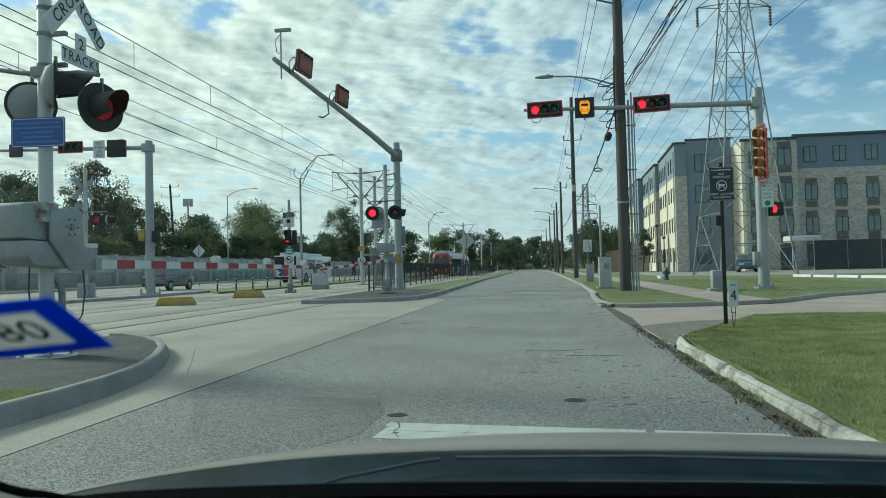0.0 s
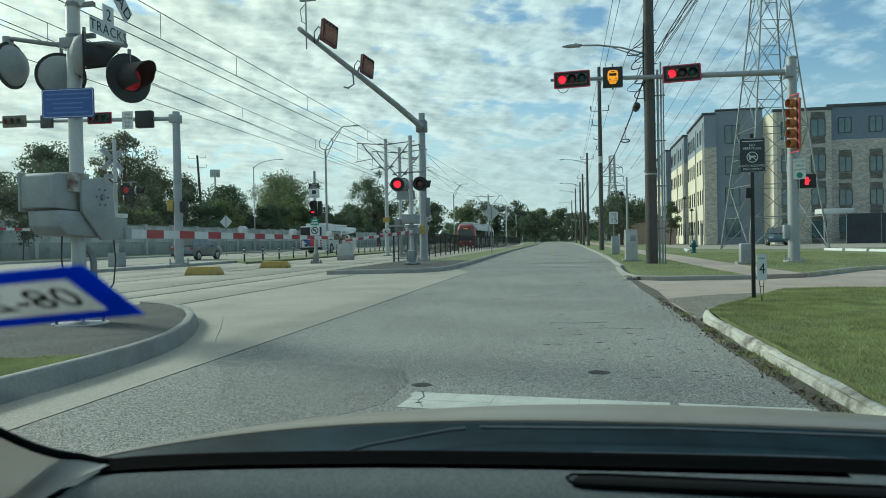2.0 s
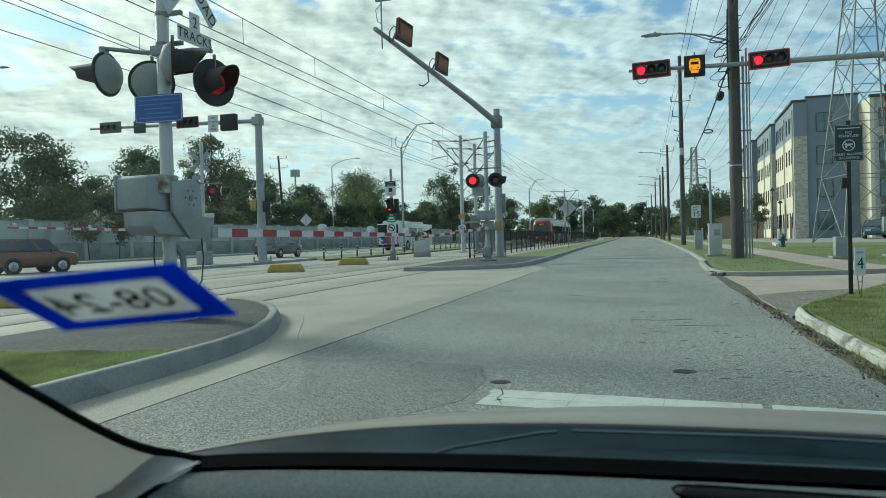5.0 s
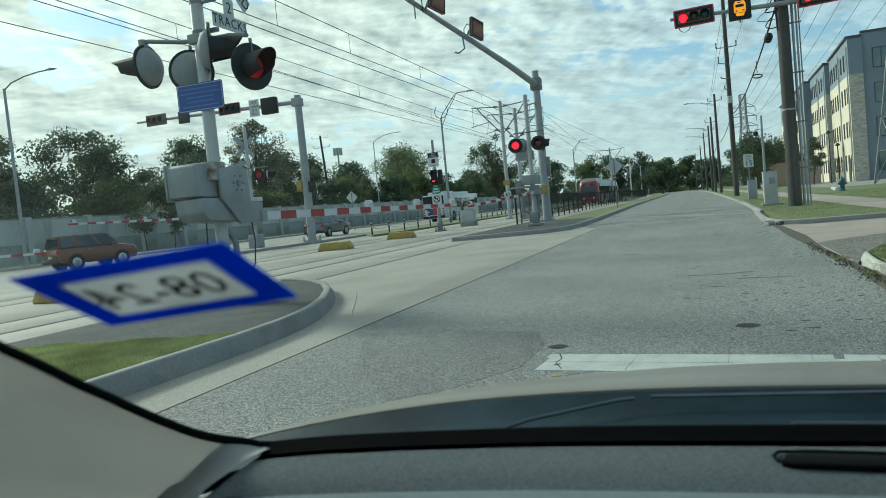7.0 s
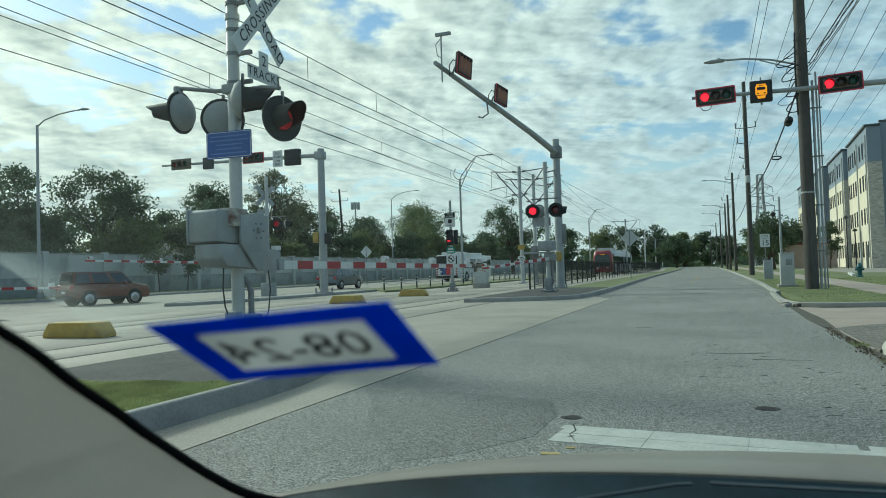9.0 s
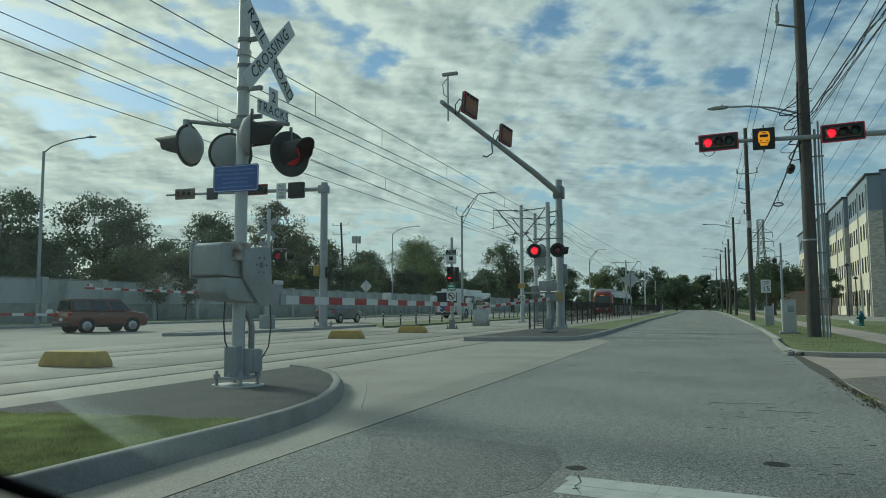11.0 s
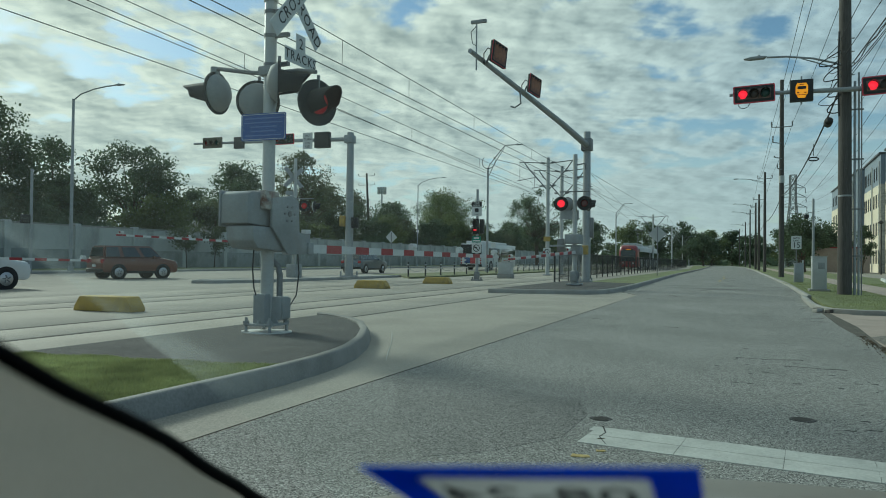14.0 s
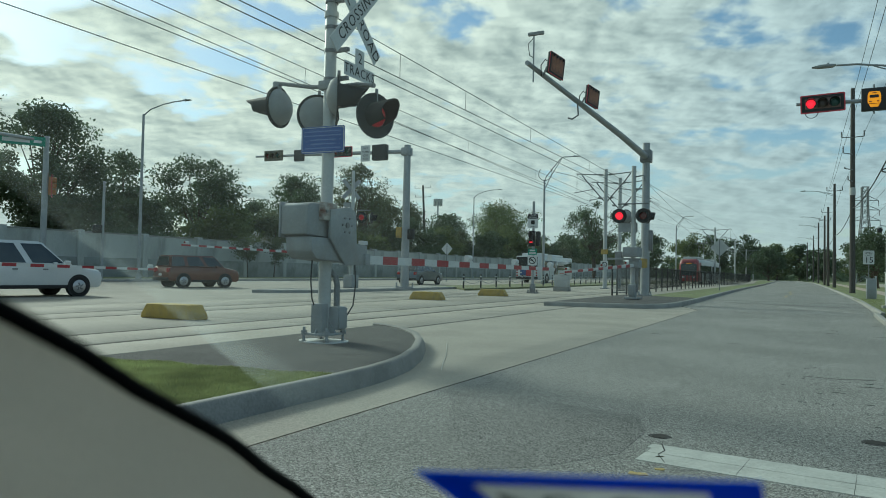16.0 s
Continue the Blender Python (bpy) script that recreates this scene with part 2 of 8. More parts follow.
M = dict(
    asphalt=material("asphalt", (0.21, 0.208, 0.194), 0.9, 0, 34, 0.30, 0.35, 0.14, 0.006, (0.135, 0.133, 0.123), 0.45, 0.55, speckle=(145, 0.95)),
    litter=material("dry_leaf_litter", (0.10, 0.078, 0.05), 0.9, 0, 12, 0.4, 2.0, 0.4),
    asphalt_darker=material("darker_asphalt", (0.160, 0.158, 0.149), 0.9, 0, 48, 0.22, 0.6, 0.2, 0.004, (0.095, 0.094, 0.088), 0.4, 0.9, speckle=(145, 0.95)),
    asphalt_dark=material("dark_asphalt", (0.052, 0.052, 0.052), 0.95, 0, 40, 0.4, 1.2, 0.25, 0.012, (0.085, 0.083, 0.078), 0.4, 2.0, speckle=(90, 0.75)),
    concrete_road=material("concrete_paving", (0.295, 0.275, 0.235), 0.85, 0, 55, 0.16, 0.5, 0.10, 0.001, (0.215, 0.20, 0.165), 0.5, 0.7, piece=0.06, speckle=(120, 0.2)),
    concrete=material("concrete", (0.29, 0.285, 0.265), 0.85, 0, 45, 0.14, 1.6, 0.14, 0.002, (0.18, 0.17, 0.15), 0.55, 2.2),
    kerb_old=material("worn_kerb", (0.42, 0.41, 0.37), 0.9, 0, 38, 0.22, 2.4, 0.2, 0.008, (0.09, 0.08, 0.065), 0.95, 4.2),
    kerb_dark=material("island_kerb", (0.215, 0.214, 0.203), 0.85, 0, 45, 0.14, 1.6, 0.14, 0.002, (0.11, 0.108, 0.10), 0.5, 2.2),
    gravel=material("loose_gravel", (0.17, 0.155, 0.135), 0.95, 0, 30, 0.3, 1.5, 0.2, 0.01, (0.10, 0.09, 0.08), 0.5, 3.0, speckle=(45, 0.6)),
    drive=material("drive_concrete", (0.36, 0.295, 0.25), 0.9, 0, 60, 0.18, 0.7, 0.14, 0.002, (0.2, 0.18, 0.16), 0.45, 1.2),
    soil=material("lawn_soil", (0.15, 0.165, 0.08), 0.95, 0, 30, 0.35, 0.9, 0.3, 0.02, (0.12, 0.105, 0.05), 0.5, 1.6),
    meadow=material("meadow", (0.10, 0.12, 0.045), 0.95, 0, 3, 0.3, 0.06, 0.25, 0.0),
    blade=material("grass_blade", (0.24, 0.27, 0.12), 0.85, 0, 3, 0.3, 0.7, 0.35),
    blade_green=material("verge_grass_blade", (0.245, 0.27, 0.115), 0.85, 0, 3, 0.3, 0.7, 0.3),
    soil_green=material("verge_soil", (0.145, 0.165, 0.068), 0.95, 0, 30, 0.3, 0.9, 0.25, 0.01),
    gutter=material("gutter_dirt", (0.085, 0.076, 0.062), 0.95, 0, 30, 0.4, 3, 0.3, 0.01),
    groove=material("groove", (0.03, 0.027, 0.024), 0.9, 0, 40, 0.3, 2, 0.2),
    rail=material("rail_steel", (0.035, 0.03, 0.026), 0.85, 0.0, 30, 0.2, 2, 0.2),
    white_line=material("worn_white_paint", (0.47, 0.475, 0.44), 0.75, 0, 45, 0.10, 3.0, 0.10, 0.002, (0.30, 0.30, 0.28), 0.45, 7.0),
    yellow_line=material("worn_yellow_paint", (0.38, 0.29, 0.10), 0.8, 0, 40, 0.2, 3.0, 0.2, 0, (0.25, 0.24, 0.2), 0.9, 6.0),
    yellow=material("yellow_paint", (0.40, 0.285, 0.075), 0.8, 0, 30, 0.12, 3, 0.16, 0.001, (0.24, 0.19, 0.10), 0.65, 4.0),
    steel=material("galvanised_steel", (0.32, 0.335, 0.345), 0.5, 0.35, 30, 0.08, 3.0, 0.12, 0, (0.27, 0.275, 0.27), 0.4, 3.0),
    mast=material("painted_mast", (0.44, 0.45, 0.445), 0.5, 0.1, 30, 0.05, 2.0, 0.10, 0, (0.34, 0.33, 0.30), 0.35, 3.0),
    gate_grey=material("gate_housing", (0.29, 0.305, 0.31), 0.7, 0.1, 30, 0.06, 3.0, 0.14, 0, (0.27, 0.26, 0.24), 0.5, 5.0),
    dark_steel=material("dark_steel", (0.20, 0.205, 0.21), 0.55, 0.3, 30, 0.1, 3.0, 0.15),
    black=material("black_paint", (0.013, 0.0135, 0.0145), 0.6, 0, 30, 0.2, 3.0, 0.2),
    rubber=material("rubber", (0.02, 0.02, 0.02), 0.8, 0, 30, 0.2, 3.0, 0.2),
    rust=material("rusty_plate", (0.36, 0.34, 0.31), 0.7, 0.2, 30, 0.15, 4.0, 0.2, 0, (0.13, 0.04, 0.02), 0.9, 6.0),
    white=material("white_sheet", (0.60, 0.61, 0.605), 0.5, 0, 20, 0.03, 2.0, 0.06, 0, (0.45, 0.45, 0.43), 0.25, 3.0),
    red=material("red_sheeting", (0.30, 0.028, 0.035), 0.5, 0, 20, 0.06, 2.0, 0.1),
    blue=material("blue_sign", (0.028, 0.085, 0.31), 0.45, 0, 20, 0.04, 2.0, 0.08),
    hydrant=material("teal_hydrant_paint", (0.025, 0.10, 0.125), 0.45, 0, 20, 0.08, 4, 0.12),
    green=material("green_sign", (0.02, 0.22, 0.14), 0.5, 0, 20, 0.04, 2.0, 0.08),
    navy=material("dark_green_sign", (0.03, 0.04, 0.042), 0.5, 0, 20, 0.1, 2.0, 0.15),
    signal_body=material("signal_body", (0.045, 0.045, 0.045), 0.5, 0, 20, 0.1, 2.0, 0.1),
    signal_khaki=material("faded_khaki_body", (0.16, 0.145, 0.105), 0.6, 0, 20, 0.1, 3.0, 0.16),
    signal_dusty=material("dusty_signal_face", (0.20, 0.125, 0.105), 0.6, 0, 30, 0.15, 9.0, 0.25, 0, (0.06, 0.045, 0.04), 0.5, 14.0),
    signal_yellow=material("signal_yellow_body", (0.36, 0.15, 0.05), 0.55, 0, 20, 0.1, 3.0, 0.16),
    backplate_edge=material("red_edge_tape", (0.55, 0.045, 0.07), 0.4, 0, 20, 0.1, 2.0, 0.1),
    red_on=material("lit_red_lens", (1.0, 0.015, 0.04), 0.3, 0, 30, 0.05, 3, 0.05, emit=1.5),
    red_off=material("unlit_red_lens", (0.16, 0.012, 0.012), 0.25, 0, 30, 0.1, 3, 0.1, coat=0.5),
    red_dim=material("dim_red_lens", (0.35, 0.01, 0.02), 0.3, 0, 30, 0.05, 3, 0.05, emit=0.22),
    amber_off=material("unlit_amber_lens", (0.05, 0.03, 0.02), 0.3, 0, 30, 0.1, 3, 0.1),
    green_off=material("unlit_green_lens", (0.012, 0.06, 0.045), 0.3, 0, 30, 0.1, 3, 0.1),
    amber_on=material("lit_amber_panel", (1.0, 0.33, 0.006), 0.4, 0, 30, 0.05, 3, 0.05, emit=0.72),
    led_dim=material("dark_led_panel", (0.17, 0.062, 0.035), 0.5, 0, 50, 0.2, 6, 0.2),
    led_lit=material("brown_led_window", (0.26, 0.10, 0.045), 0.5, 0, 50, 0.2, 6, 0.2),
    wood=material("weathered_pole_wood", (0.078, 0.072, 0.066), 0.9, 0, 9, 0.3, 1.0, 0.2, 0.004, (0.045, 0.041, 0.038), 0.5, 4.0, stretch=(6, 6, 0.35)),
    wire=material("overhead_wire", (0.03, 0.03, 0.032), 0.6, 0.3),
    bark=material("bark", (0.085, 0.068, 0.052), 0.95, 0, 12, 0.35, 2.0, 0.2, 0.02, stretch=(2, 2, 0.5)),
    leaf=material("oak_leaf", (0.088, 0.122, 0.068), 0.65, 0, 0.9, 0.35, 0.25, 0.3),
    leaf_light=material("light_leaf", (0.135, 0.165, 0.07), 0.65, 0, 0.9, 0.35, 0.25, 0.3),
    leaf_brown=material("autumn_leaf", (0.11, 0.128, 0.075), 0.65, 0, 0.9, 0.35, 0.25, 0.3),
    wall_grey=material("painted_block_wall", (0.43, 0.435, 0.415), 0.85, 0, 18, 0.08, 0.4, 0.14, 0, (0.20, 0.205, 0.19), 0.7, 0.8, stretch=(1, 1, 0.35)),
    wall_low=material("shaded_stained_plinth", (0.27, 0.28, 0.265), 0.9, 0, 18, 0.1, 0.4, 0.16, 0, (0.15, 0.155, 0.14), 0.7, 0.9),
    glass_dark=material("dark_glass", (0.025, 0.035, 0.042), 0.08, 0, 5, 0.1, 1, 0.1, coat=0.6),
    tyre=material("tyre", (0.018, 0.018, 0.018), 0.85, 0, 40, 0.2, 3, 0.2),
    alloy=material("wheel_alloy", (0.45, 0.45, 0.46), 0.35, 0.8, 20, 0.05, 3, 0.1),
)


for name in ("leaf", "leaf_light", "leaf_brown", "blade", "blade_green"):
    # thin leaves let part of the light through
    t = M[name].node_tree
    b = t.nodes["Principled BSDF"]
    through_leaf, both = t.nodes.new("ShaderNodeBsdfTranslucent"), t.nodes.new("ShaderNodeMixShader")
    both.inputs[0].default_value = 0.42
    t.links.new(b.inputs["Base Color"].links[0].from_socket, through_leaf.inputs["Color"])
    t.links.new(b.outputs[0], both.inputs[1])
    t.links.new(through_leaf.outputs[0], both.inputs[2])
    t.links.new(both.outputs[0], t.nodes["Material Output"].inputs["Surface"])


# ---------------------------------------------------------------- mesh helpers
def finish(bm, angle=0.7):
    bm.normal_update()
    for f in bm.faces:
        f.smooth = True
    for e in bm.edges:
        e.smooth = len(e.link_faces) == 2 and e.calc_face_angle(0) < angle


def part(name, bm, mat, parent=None, label="", m=None):
    """Links a bmesh as one mesh object under a thing or a part."""
    finish(bm)
    me = bpy.data.meshes.new(name)
    bm.to_mesh(me)
    bm.free()
    me.materials.append(M[mat] if isinstance(mat, str) else mat)
    ob = new(name, me)
    if parent:
        ob.parent = parent
    if m is not None:
        ob.matrix_basis = m
    if label:
        ob["label"] = label
    return ob


def share(name, me, parent, m):
    """One more object on a mesh that is already there."""
    ob = new(name, me)
    ob.parent = parent
    ob.matrix_basis = m
    return ob


def thing(name, x, y, z=0.0, rz=0.0, label="", category="", group="", kind=""):
    ob = new(name)
    ob.matrix_basis = pose(x, y, z, 0, 0, rz)
    return tagged(ob, label, category, group, kind)


def box(bm, x0, x1, y0, y1, z0, z1, bevel=0.0, m=None):
    vs = [bm.verts.new(Vector((x, y, z)) if m is None else m @ Vector((x, y, z))) for x in (x0, x1) for y in (y0, y1) for z in (z0, z1)]
    fs = [bm.faces.new([vs[i] for i in q]) for q in ((0, 1, 3, 2), (4, 6, 7, 5), (0, 4, 5, 1), (2, 3, 7, 6), (0, 2, 6, 4), (1, 5, 7, 3))]
    if bevel:
        es = list({e for f in fs for e in f.edges})
        bmesh.ops.bevel(bm, geom=es, offset=bevel, segments=2, affect="EDGES", profile=0.5)
    return bm


def new_box(*a, **k):
    return box(bmesh.new(), *a, **k)


def tube(bm, pts, r, seg=10, caps=True):
    """A round bar along a line of points, with one radius or one for each point."""
    pts = [Vector(p) for p in pts]
    rs = r if isinstance(r, (list, tuple)) else [r] * len(pts)
    rings, side = [], None
    for i, p in enumerate(pts):
        d = (pts[min(i + 1, len(pts) - 1)] - pts[max(i - 1, 0)]).normalized()
        if side is None:
            side = d.orthogonal().normalized()
        side = (side - d * side.dot(d)).normalized()
        up = d.cross(side)
        rings.append([bm.verts.new(p + (side * math.cos(2 * math.pi * k / seg) + up * math.sin(2 * math.pi * k / seg)) * rs[i]) for k in range(seg)])
    for a, b in zip(rings, rings[1:]):
        for k in range(seg):
            bm.faces.new((a[k], a[(k + 1) % seg], b[(k + 1) % seg], b[k]))
    if caps:
        bm.faces.new(list(reversed(rings[0])))
        bm.faces.new(rings[-1])
    return bm


def new_tube(*a, **k):
    return tube(bmesh.new(), *a, **k)


def prism(bm, outline, z0, z1, m=None, bevel=0.0):
    """A flat outline, counted anticlockwise, given thickness along z."""
    f = (lambda v: Vector(v)) if m is None else (lambda v: m @ Vector(v))
    lo, hi = [bm.verts.new(f((x, y, z0))) for x, y in outline], [bm.verts.new(f((x, y, z1))) for x, y in outline]
    fs = [bm.faces.new(hi), bm.faces.new(list(reversed(lo)))]
    n = len(outline)
    fs += [bm.faces.new((lo[i], lo[(i + 1) % n], hi[(i + 1) % n], hi[i])) for i in range(n)]
    if bevel:
        bmesh.ops.bevel(bm, geom=list({e for g in fs for e in g.edges}), offset=bevel, segments=2, affect="EDGES", profile=0.5)
    return bm


def new_prism(*a, **k):
    return prism(bmesh.new(), *a, **k)


UP_X = Matrix(((0, 0, 1, 0), (1, 0, 0, 0), (0, 1, 0, 0), (0, 0, 0, 1)))     # outline in (y, z), thickness along x
UP_Y = Matrix(((1, 0, 0, 0), (0, 0, -1, 0), (0, 1, 0, 0), (0, 0, 0, 1)))    # outline in (x, z), thickness along -y


def circle(r, n=24, cx=0.0, cy=0.0):
    return [(cx + r * math.cos(2 * math.pi * k / n), cy + r * math.sin(2 * math.pi * k / n)) for k in range(n)]


def rounded(w, h, r, n=4):
    out = []
    for cx, cy, a in ((w / 2 - r, h / 2 - r, 0), (-w / 2 + r, h / 2 - r, 90), (-w / 2 + r, -h / 2 + r, 180), (w / 2 - r, -h / 2 + r, 270)):
        out += [(cx + r * math.cos(radians(a + 90 * k / n)), cy + r * math.sin(radians(a + 90 * k / n))) for k in range(n + 1)]
    return out


def lettering(name, text, size, mat, parent, m, thick=0.002, spacing=1.0):
    """A line of writing; each of its words is an object of its own."""
    def width(words):
        cu = bpy.data.curves.new(name, "FONT")
        cu.body, cu.size, cu.extrude, cu.align_x, cu.align_y = words, size, thick, "LEFT", "CENTER"
        cu.space_character, cu.resolution_u = spacing, 2
        tmp = bpy.data.objects.new(name + "_curve", cu)
        me = bpy.data.meshes.new_from_object(tmp)
        bpy.data.objects.remove(tmp)
        return me, max(v.co.x for v in me.vertices)

    made, x = [], 0.0
    for word in text.split():
        me, w = width(word)
        made.append((me, x))
        x += w + size * 0.30
    total = x - size * 0.30
    for me, x0 in made:
        me.transform(Matrix.Translation((x0 - total / 2, 0, 0)))
        me.materials.clear()
        me.materials.append(M[mat])
        ob = new(name, me)
        ob.parent = parent
        ob.matrix_basis = m
    return ob




def sheet(name, outline, z, mat, label, category, kind="structure", thick=0.05):
    bm = new_prism(outline, z - thick, z)
    ob = part(name, bm, mat)
    return tagged(ob, label, category, kind=kind)


def kerb(name, line, label, mat="concrete", h=0.15, w=0.16, lean=0.02, rough=0.0, nose=0.04):
    """A kerb along a line whose road side lies on its right; its top edge is rounded."""
    bm = bmesh.new()
    pts = []
    for a, b in zip(line, line[1:]):
        n = max(1, int((Vector(b) - Vector(a)).length / (0.35 if rough else 1.5)))
        pts += [Vector(a).lerp(Vector(b), k / n) for k in range(n)]
    pts.append(Vector(line[-1]))
    rnd = random.Random(5)
    rows = []
    for i, p in enumerate(pts):
        d = (pts[min(i + 1, len(pts) - 1)] - pts[max(i - 1, 0)]).normalized()
        nrm = Vector((-d.y, d.x))
        prof = [(0, -0.04), (lean * 0.5, h * 0.55), (lean, h - nose * 0.9), (lean + nose * 0.14, h - nose * 0.48), (lean + nose * 0.45, h - nose * 0.15), (lean + nose, h), (w - 0.02, h), (w, h - 0.015), (w, -0.04)]
        j = (lambda: rnd.uniform(-rough, rough)) if rough else (lambda: 0.0)
        rows.append([bm.verts.new((p.x + nrm.x * (u + j()), p.y + nrm.y * (u + j()), z + (j() * 0.7 if z > 0 else 0))) for u, z in prof])
    for a, b in zip(rows, rows[1:]):
        for k in range(len(a) - 1):
            bm.faces.new((a[k], b[k], b[k + 1], a[k + 1]))
    bm.faces.new(rows[0])
    bm.faces.new(list(reversed(rows[-1])))
    bmesh.ops.recalc_face_normals(bm, faces=bm.faces)
    return tagged(part(name, bm, mat), label, "kerb", kind="structure")


# ---------------------------------------------------------------- ground, road, kerbs
sheet("ground", [(x * 1.0, y * 1.0) for x, y in circle(2600, 48)], -0.06, "meadow", "flat grassy ground reaching to the horizon", "ground")

ROAD_L = [(-3.3, -40), (-3.3, 25.2), (-4.2, 27.4), (-4.25, 33), (-4.9, 62), (-5.4, 120), (-6.5, 190), (-12, 270), (-30, 360)]
ROAD_R = [(1.72, -40), (1.72, 19.2), (1.9, 26), (2.17, 40), (2.2, 80), (2.15, 114), (1.5, 180), (-3, 262), (-20, 350)]
sheet("road", ROAD_R + ROAD_L[::-1], 0.0, "asphalt", "weathered pale grey asphalt road with fine cracks", "road")

# concrete turning lane and crossing
sheet("pavement_crossing", [(-7.1, -40), (-3.3, -40), (-3.3, 25.2), (-4.2, 27.4), (-4.6, 30), (-7.1, 30)], -0.004, "concrete_road",
      "pale concrete paving of the turning lane beside the tracks", "pavement")
sheet("track_bed", [(-17.6, -60), (-7.1, -60), (-7.1, 300), (-17.6, 300)], -0.05, "groove", "dark bed below the slabs of the tracks", "track bed", thick=0.02)
sheet("road_far", [(-40, -80), (-17.6, -80), (-17.6, 300), (-40, 300)], -0.004, "concrete_road", "wide pale concrete carriageway beyond the tracks", "road")

tracks = thing("track_slabs", 0, 0, 0, 0, "pale concrete track slabs with embedded steel rails", "track slab", kind="structure")
RAILS = (-9.1, -10.48, -13.75, -15.13)
strips = [(-7.1, -9.03), (-9.17, -10.41), (-10.55, -13.68), (-13.82, -15.06), (-15.2, -17.6)]
for x1, x0 in strips:
    bm = new_box(x0, x1, -2.98, 2.98, -0.05, 0.0, 0.006)
    first = part("slab", bm, "concrete_road", tracks, m=pose(0, -27, 0))
    for k in range(-4, 40):
        if -27 + 6 * (k + 5) < 250:
            share("slab", first.data, tracks, pose(0, -27 + 6 * (k + 5), 0))
for x in RAILS:
    bm = new_box(x - 0.034, x + 0.034, -60, 260, -0.05, -0.002, 0.004)
    part("rail", bm, "rail", tracks, "worn steel rail set flush in the slab")

# island with the crossing signal
ISLE = [(-3.94, -12), (-3.94, 2.0), (-3.94, 4.5), (-3.93, 5.7), (-3.97, 6.4), (-4.05, 6.9), (-4.17, 7.4), (-4.51, 8.3), (-5.0, 9.3), (-5.55, 10.15), (-6.2, 10.85), (-6.7, 11.2), (-7.1, 11.38)]
kerb("kerb_island", ISLE, "rounded grey concrete kerb round the crossing island", "kerb_dark", h=0.168, w=0.155, lean=0.045, nose=0.03)
inner = [(x - 0.12, y - 0.03) for x, y in ISLE[4:-1]]
sheet("island_asphalt", [(-7.06, 5.42), (-5.66, 5.56), (-4.85, 5.75), (-4.06, 5.82)] + inner + [(-7.06, 11.2)], 0.132, "asphalt_dark", "rough dark asphalt infill of the crossing island", "island", thick=0.16)
sheet("island_lawn", [(-7.06, -12), (-4.06, -12), (-4.06, 5.82), (-4.85, 5.75), (-5.66, 5.56), (-7.06, 5.42)], 0.135, "soil", "short grass on the end of the island", "lawn", thick=0.16)

# median under the second gate
MED = [(-8.3, 24.3), (-8.2, 23.75), (-6.5, 24.05), (-5.0, 24.6), (-4.45, 25.6), (-4.28, 27.2), (-4.3, 33), (-4.95, 62), (-5.45, 120), (-6.55, 190), (-12.05, 270)][::-1]
kerb("kerb_median", MED[::-1], "grey concrete kerb of the median beside the road", "concrete")
sheet("median_paving", [(-8.25, 24.2), (-6.5, 24.2), (-5.1, 24.75), (-4.55, 25.8), (-4.42, 27.2), (-4.44, 34.5), (-8.25, 36)], 0.125, "asphalt_dark", "dark asphalt paving of the median nose", "pavement", thick=0.16)
sheet("verge_median", [(-7.1, 35.5), (-4.44, 34.5), (-5.1, 62), (-5.6, 120), (-6.7, 190), (-12, 262), (-14, 262), (-7.2, 120)], 0.115, "soil_green", "green grass verge between the fence and the road", "lawn", thick=0.16)

# far side: island, strip of grass, kerb
FARI = [(-19.85, 40), (-19.85, 34), (-20.2, 27), (-21.0, 24.9), (-21.9, 24.3), (-22.5, 25.3), (-22.6, 40)]
kerb("kerb_far_island", FARI[::-1], "low concrete kerb of the far median", "concrete", h=0.14)
sheet("far_island_paving", [(-20.0, 41), (-20.0, 34), (-20.35, 27), (-21.1, 25.1), (-21.9, 24.6), (-22.35, 25.4), (-22.45, 41)][::-1], 0.12, "concrete", "grey paving of the far median", "pavement", thick=0.16)
sheet("verge_far", [(-22.45, 41), (-20, 41), (-18.0, 38), (-17.7, 40), (-17.7, 290), (-24, 290)], 0.11, "soil", "strip of short grass beside the bollards", "lawn", thick=0.15)
kerb("kerb_far", [(-40, -80), (-40, 300)], "long concrete kerb of the far carriageway", "concrete")
sheet("lawn_far", [(-140, -90), (-40.15, -90), (-40.15, 300), (-140, 300)], 0.11, "soil", "grass strip in front of the long wall", "lawn", thick=0.15)
sheet("pavement_far", [(-43.6, -80), (-42.2, -80), (-42.2, 290), (-43.6, 290)], 0.118, "concrete", "pale concrete footway along the far grass", "pavement", thick=0.1)

# right side: verge, drive, footway, car park
kerb("kerb_verge", [(1.72, -14), (1.72, 9.3), (1.80, 10.2), (2.0, 10.7), (2.35, 11.2)][::-1], "chipped whitish concrete kerb with dirt at its foot", "kerb_old", h=0.10, w=0.105, lean=0.025, rough=0.016)
sheet("lawn_verge", [(1.85, -14), (40, -14), (40, 15), (7.5, 14.4), (5.6, 14.2), (4.6, 13.9), (3.7, 13.2), (3.0, 12.4), (2.4, 11.5), (1.95, 10.4)], 0.10, "soil_green", "mown green lawn beside the road", "lawn", thick=0.15)
sheet("driveway", [(1.72, 10.2), (60, 13.5), (60, 42), (26, 29.8), (11.3, 24.7), (8.5, 22.4), (6.1, 19.4), (4.5, 18.75), (2.3, 18.4), (1.72, 19.6)], 0.004, "drive", "pinkish worn concrete side drive", "driveway")
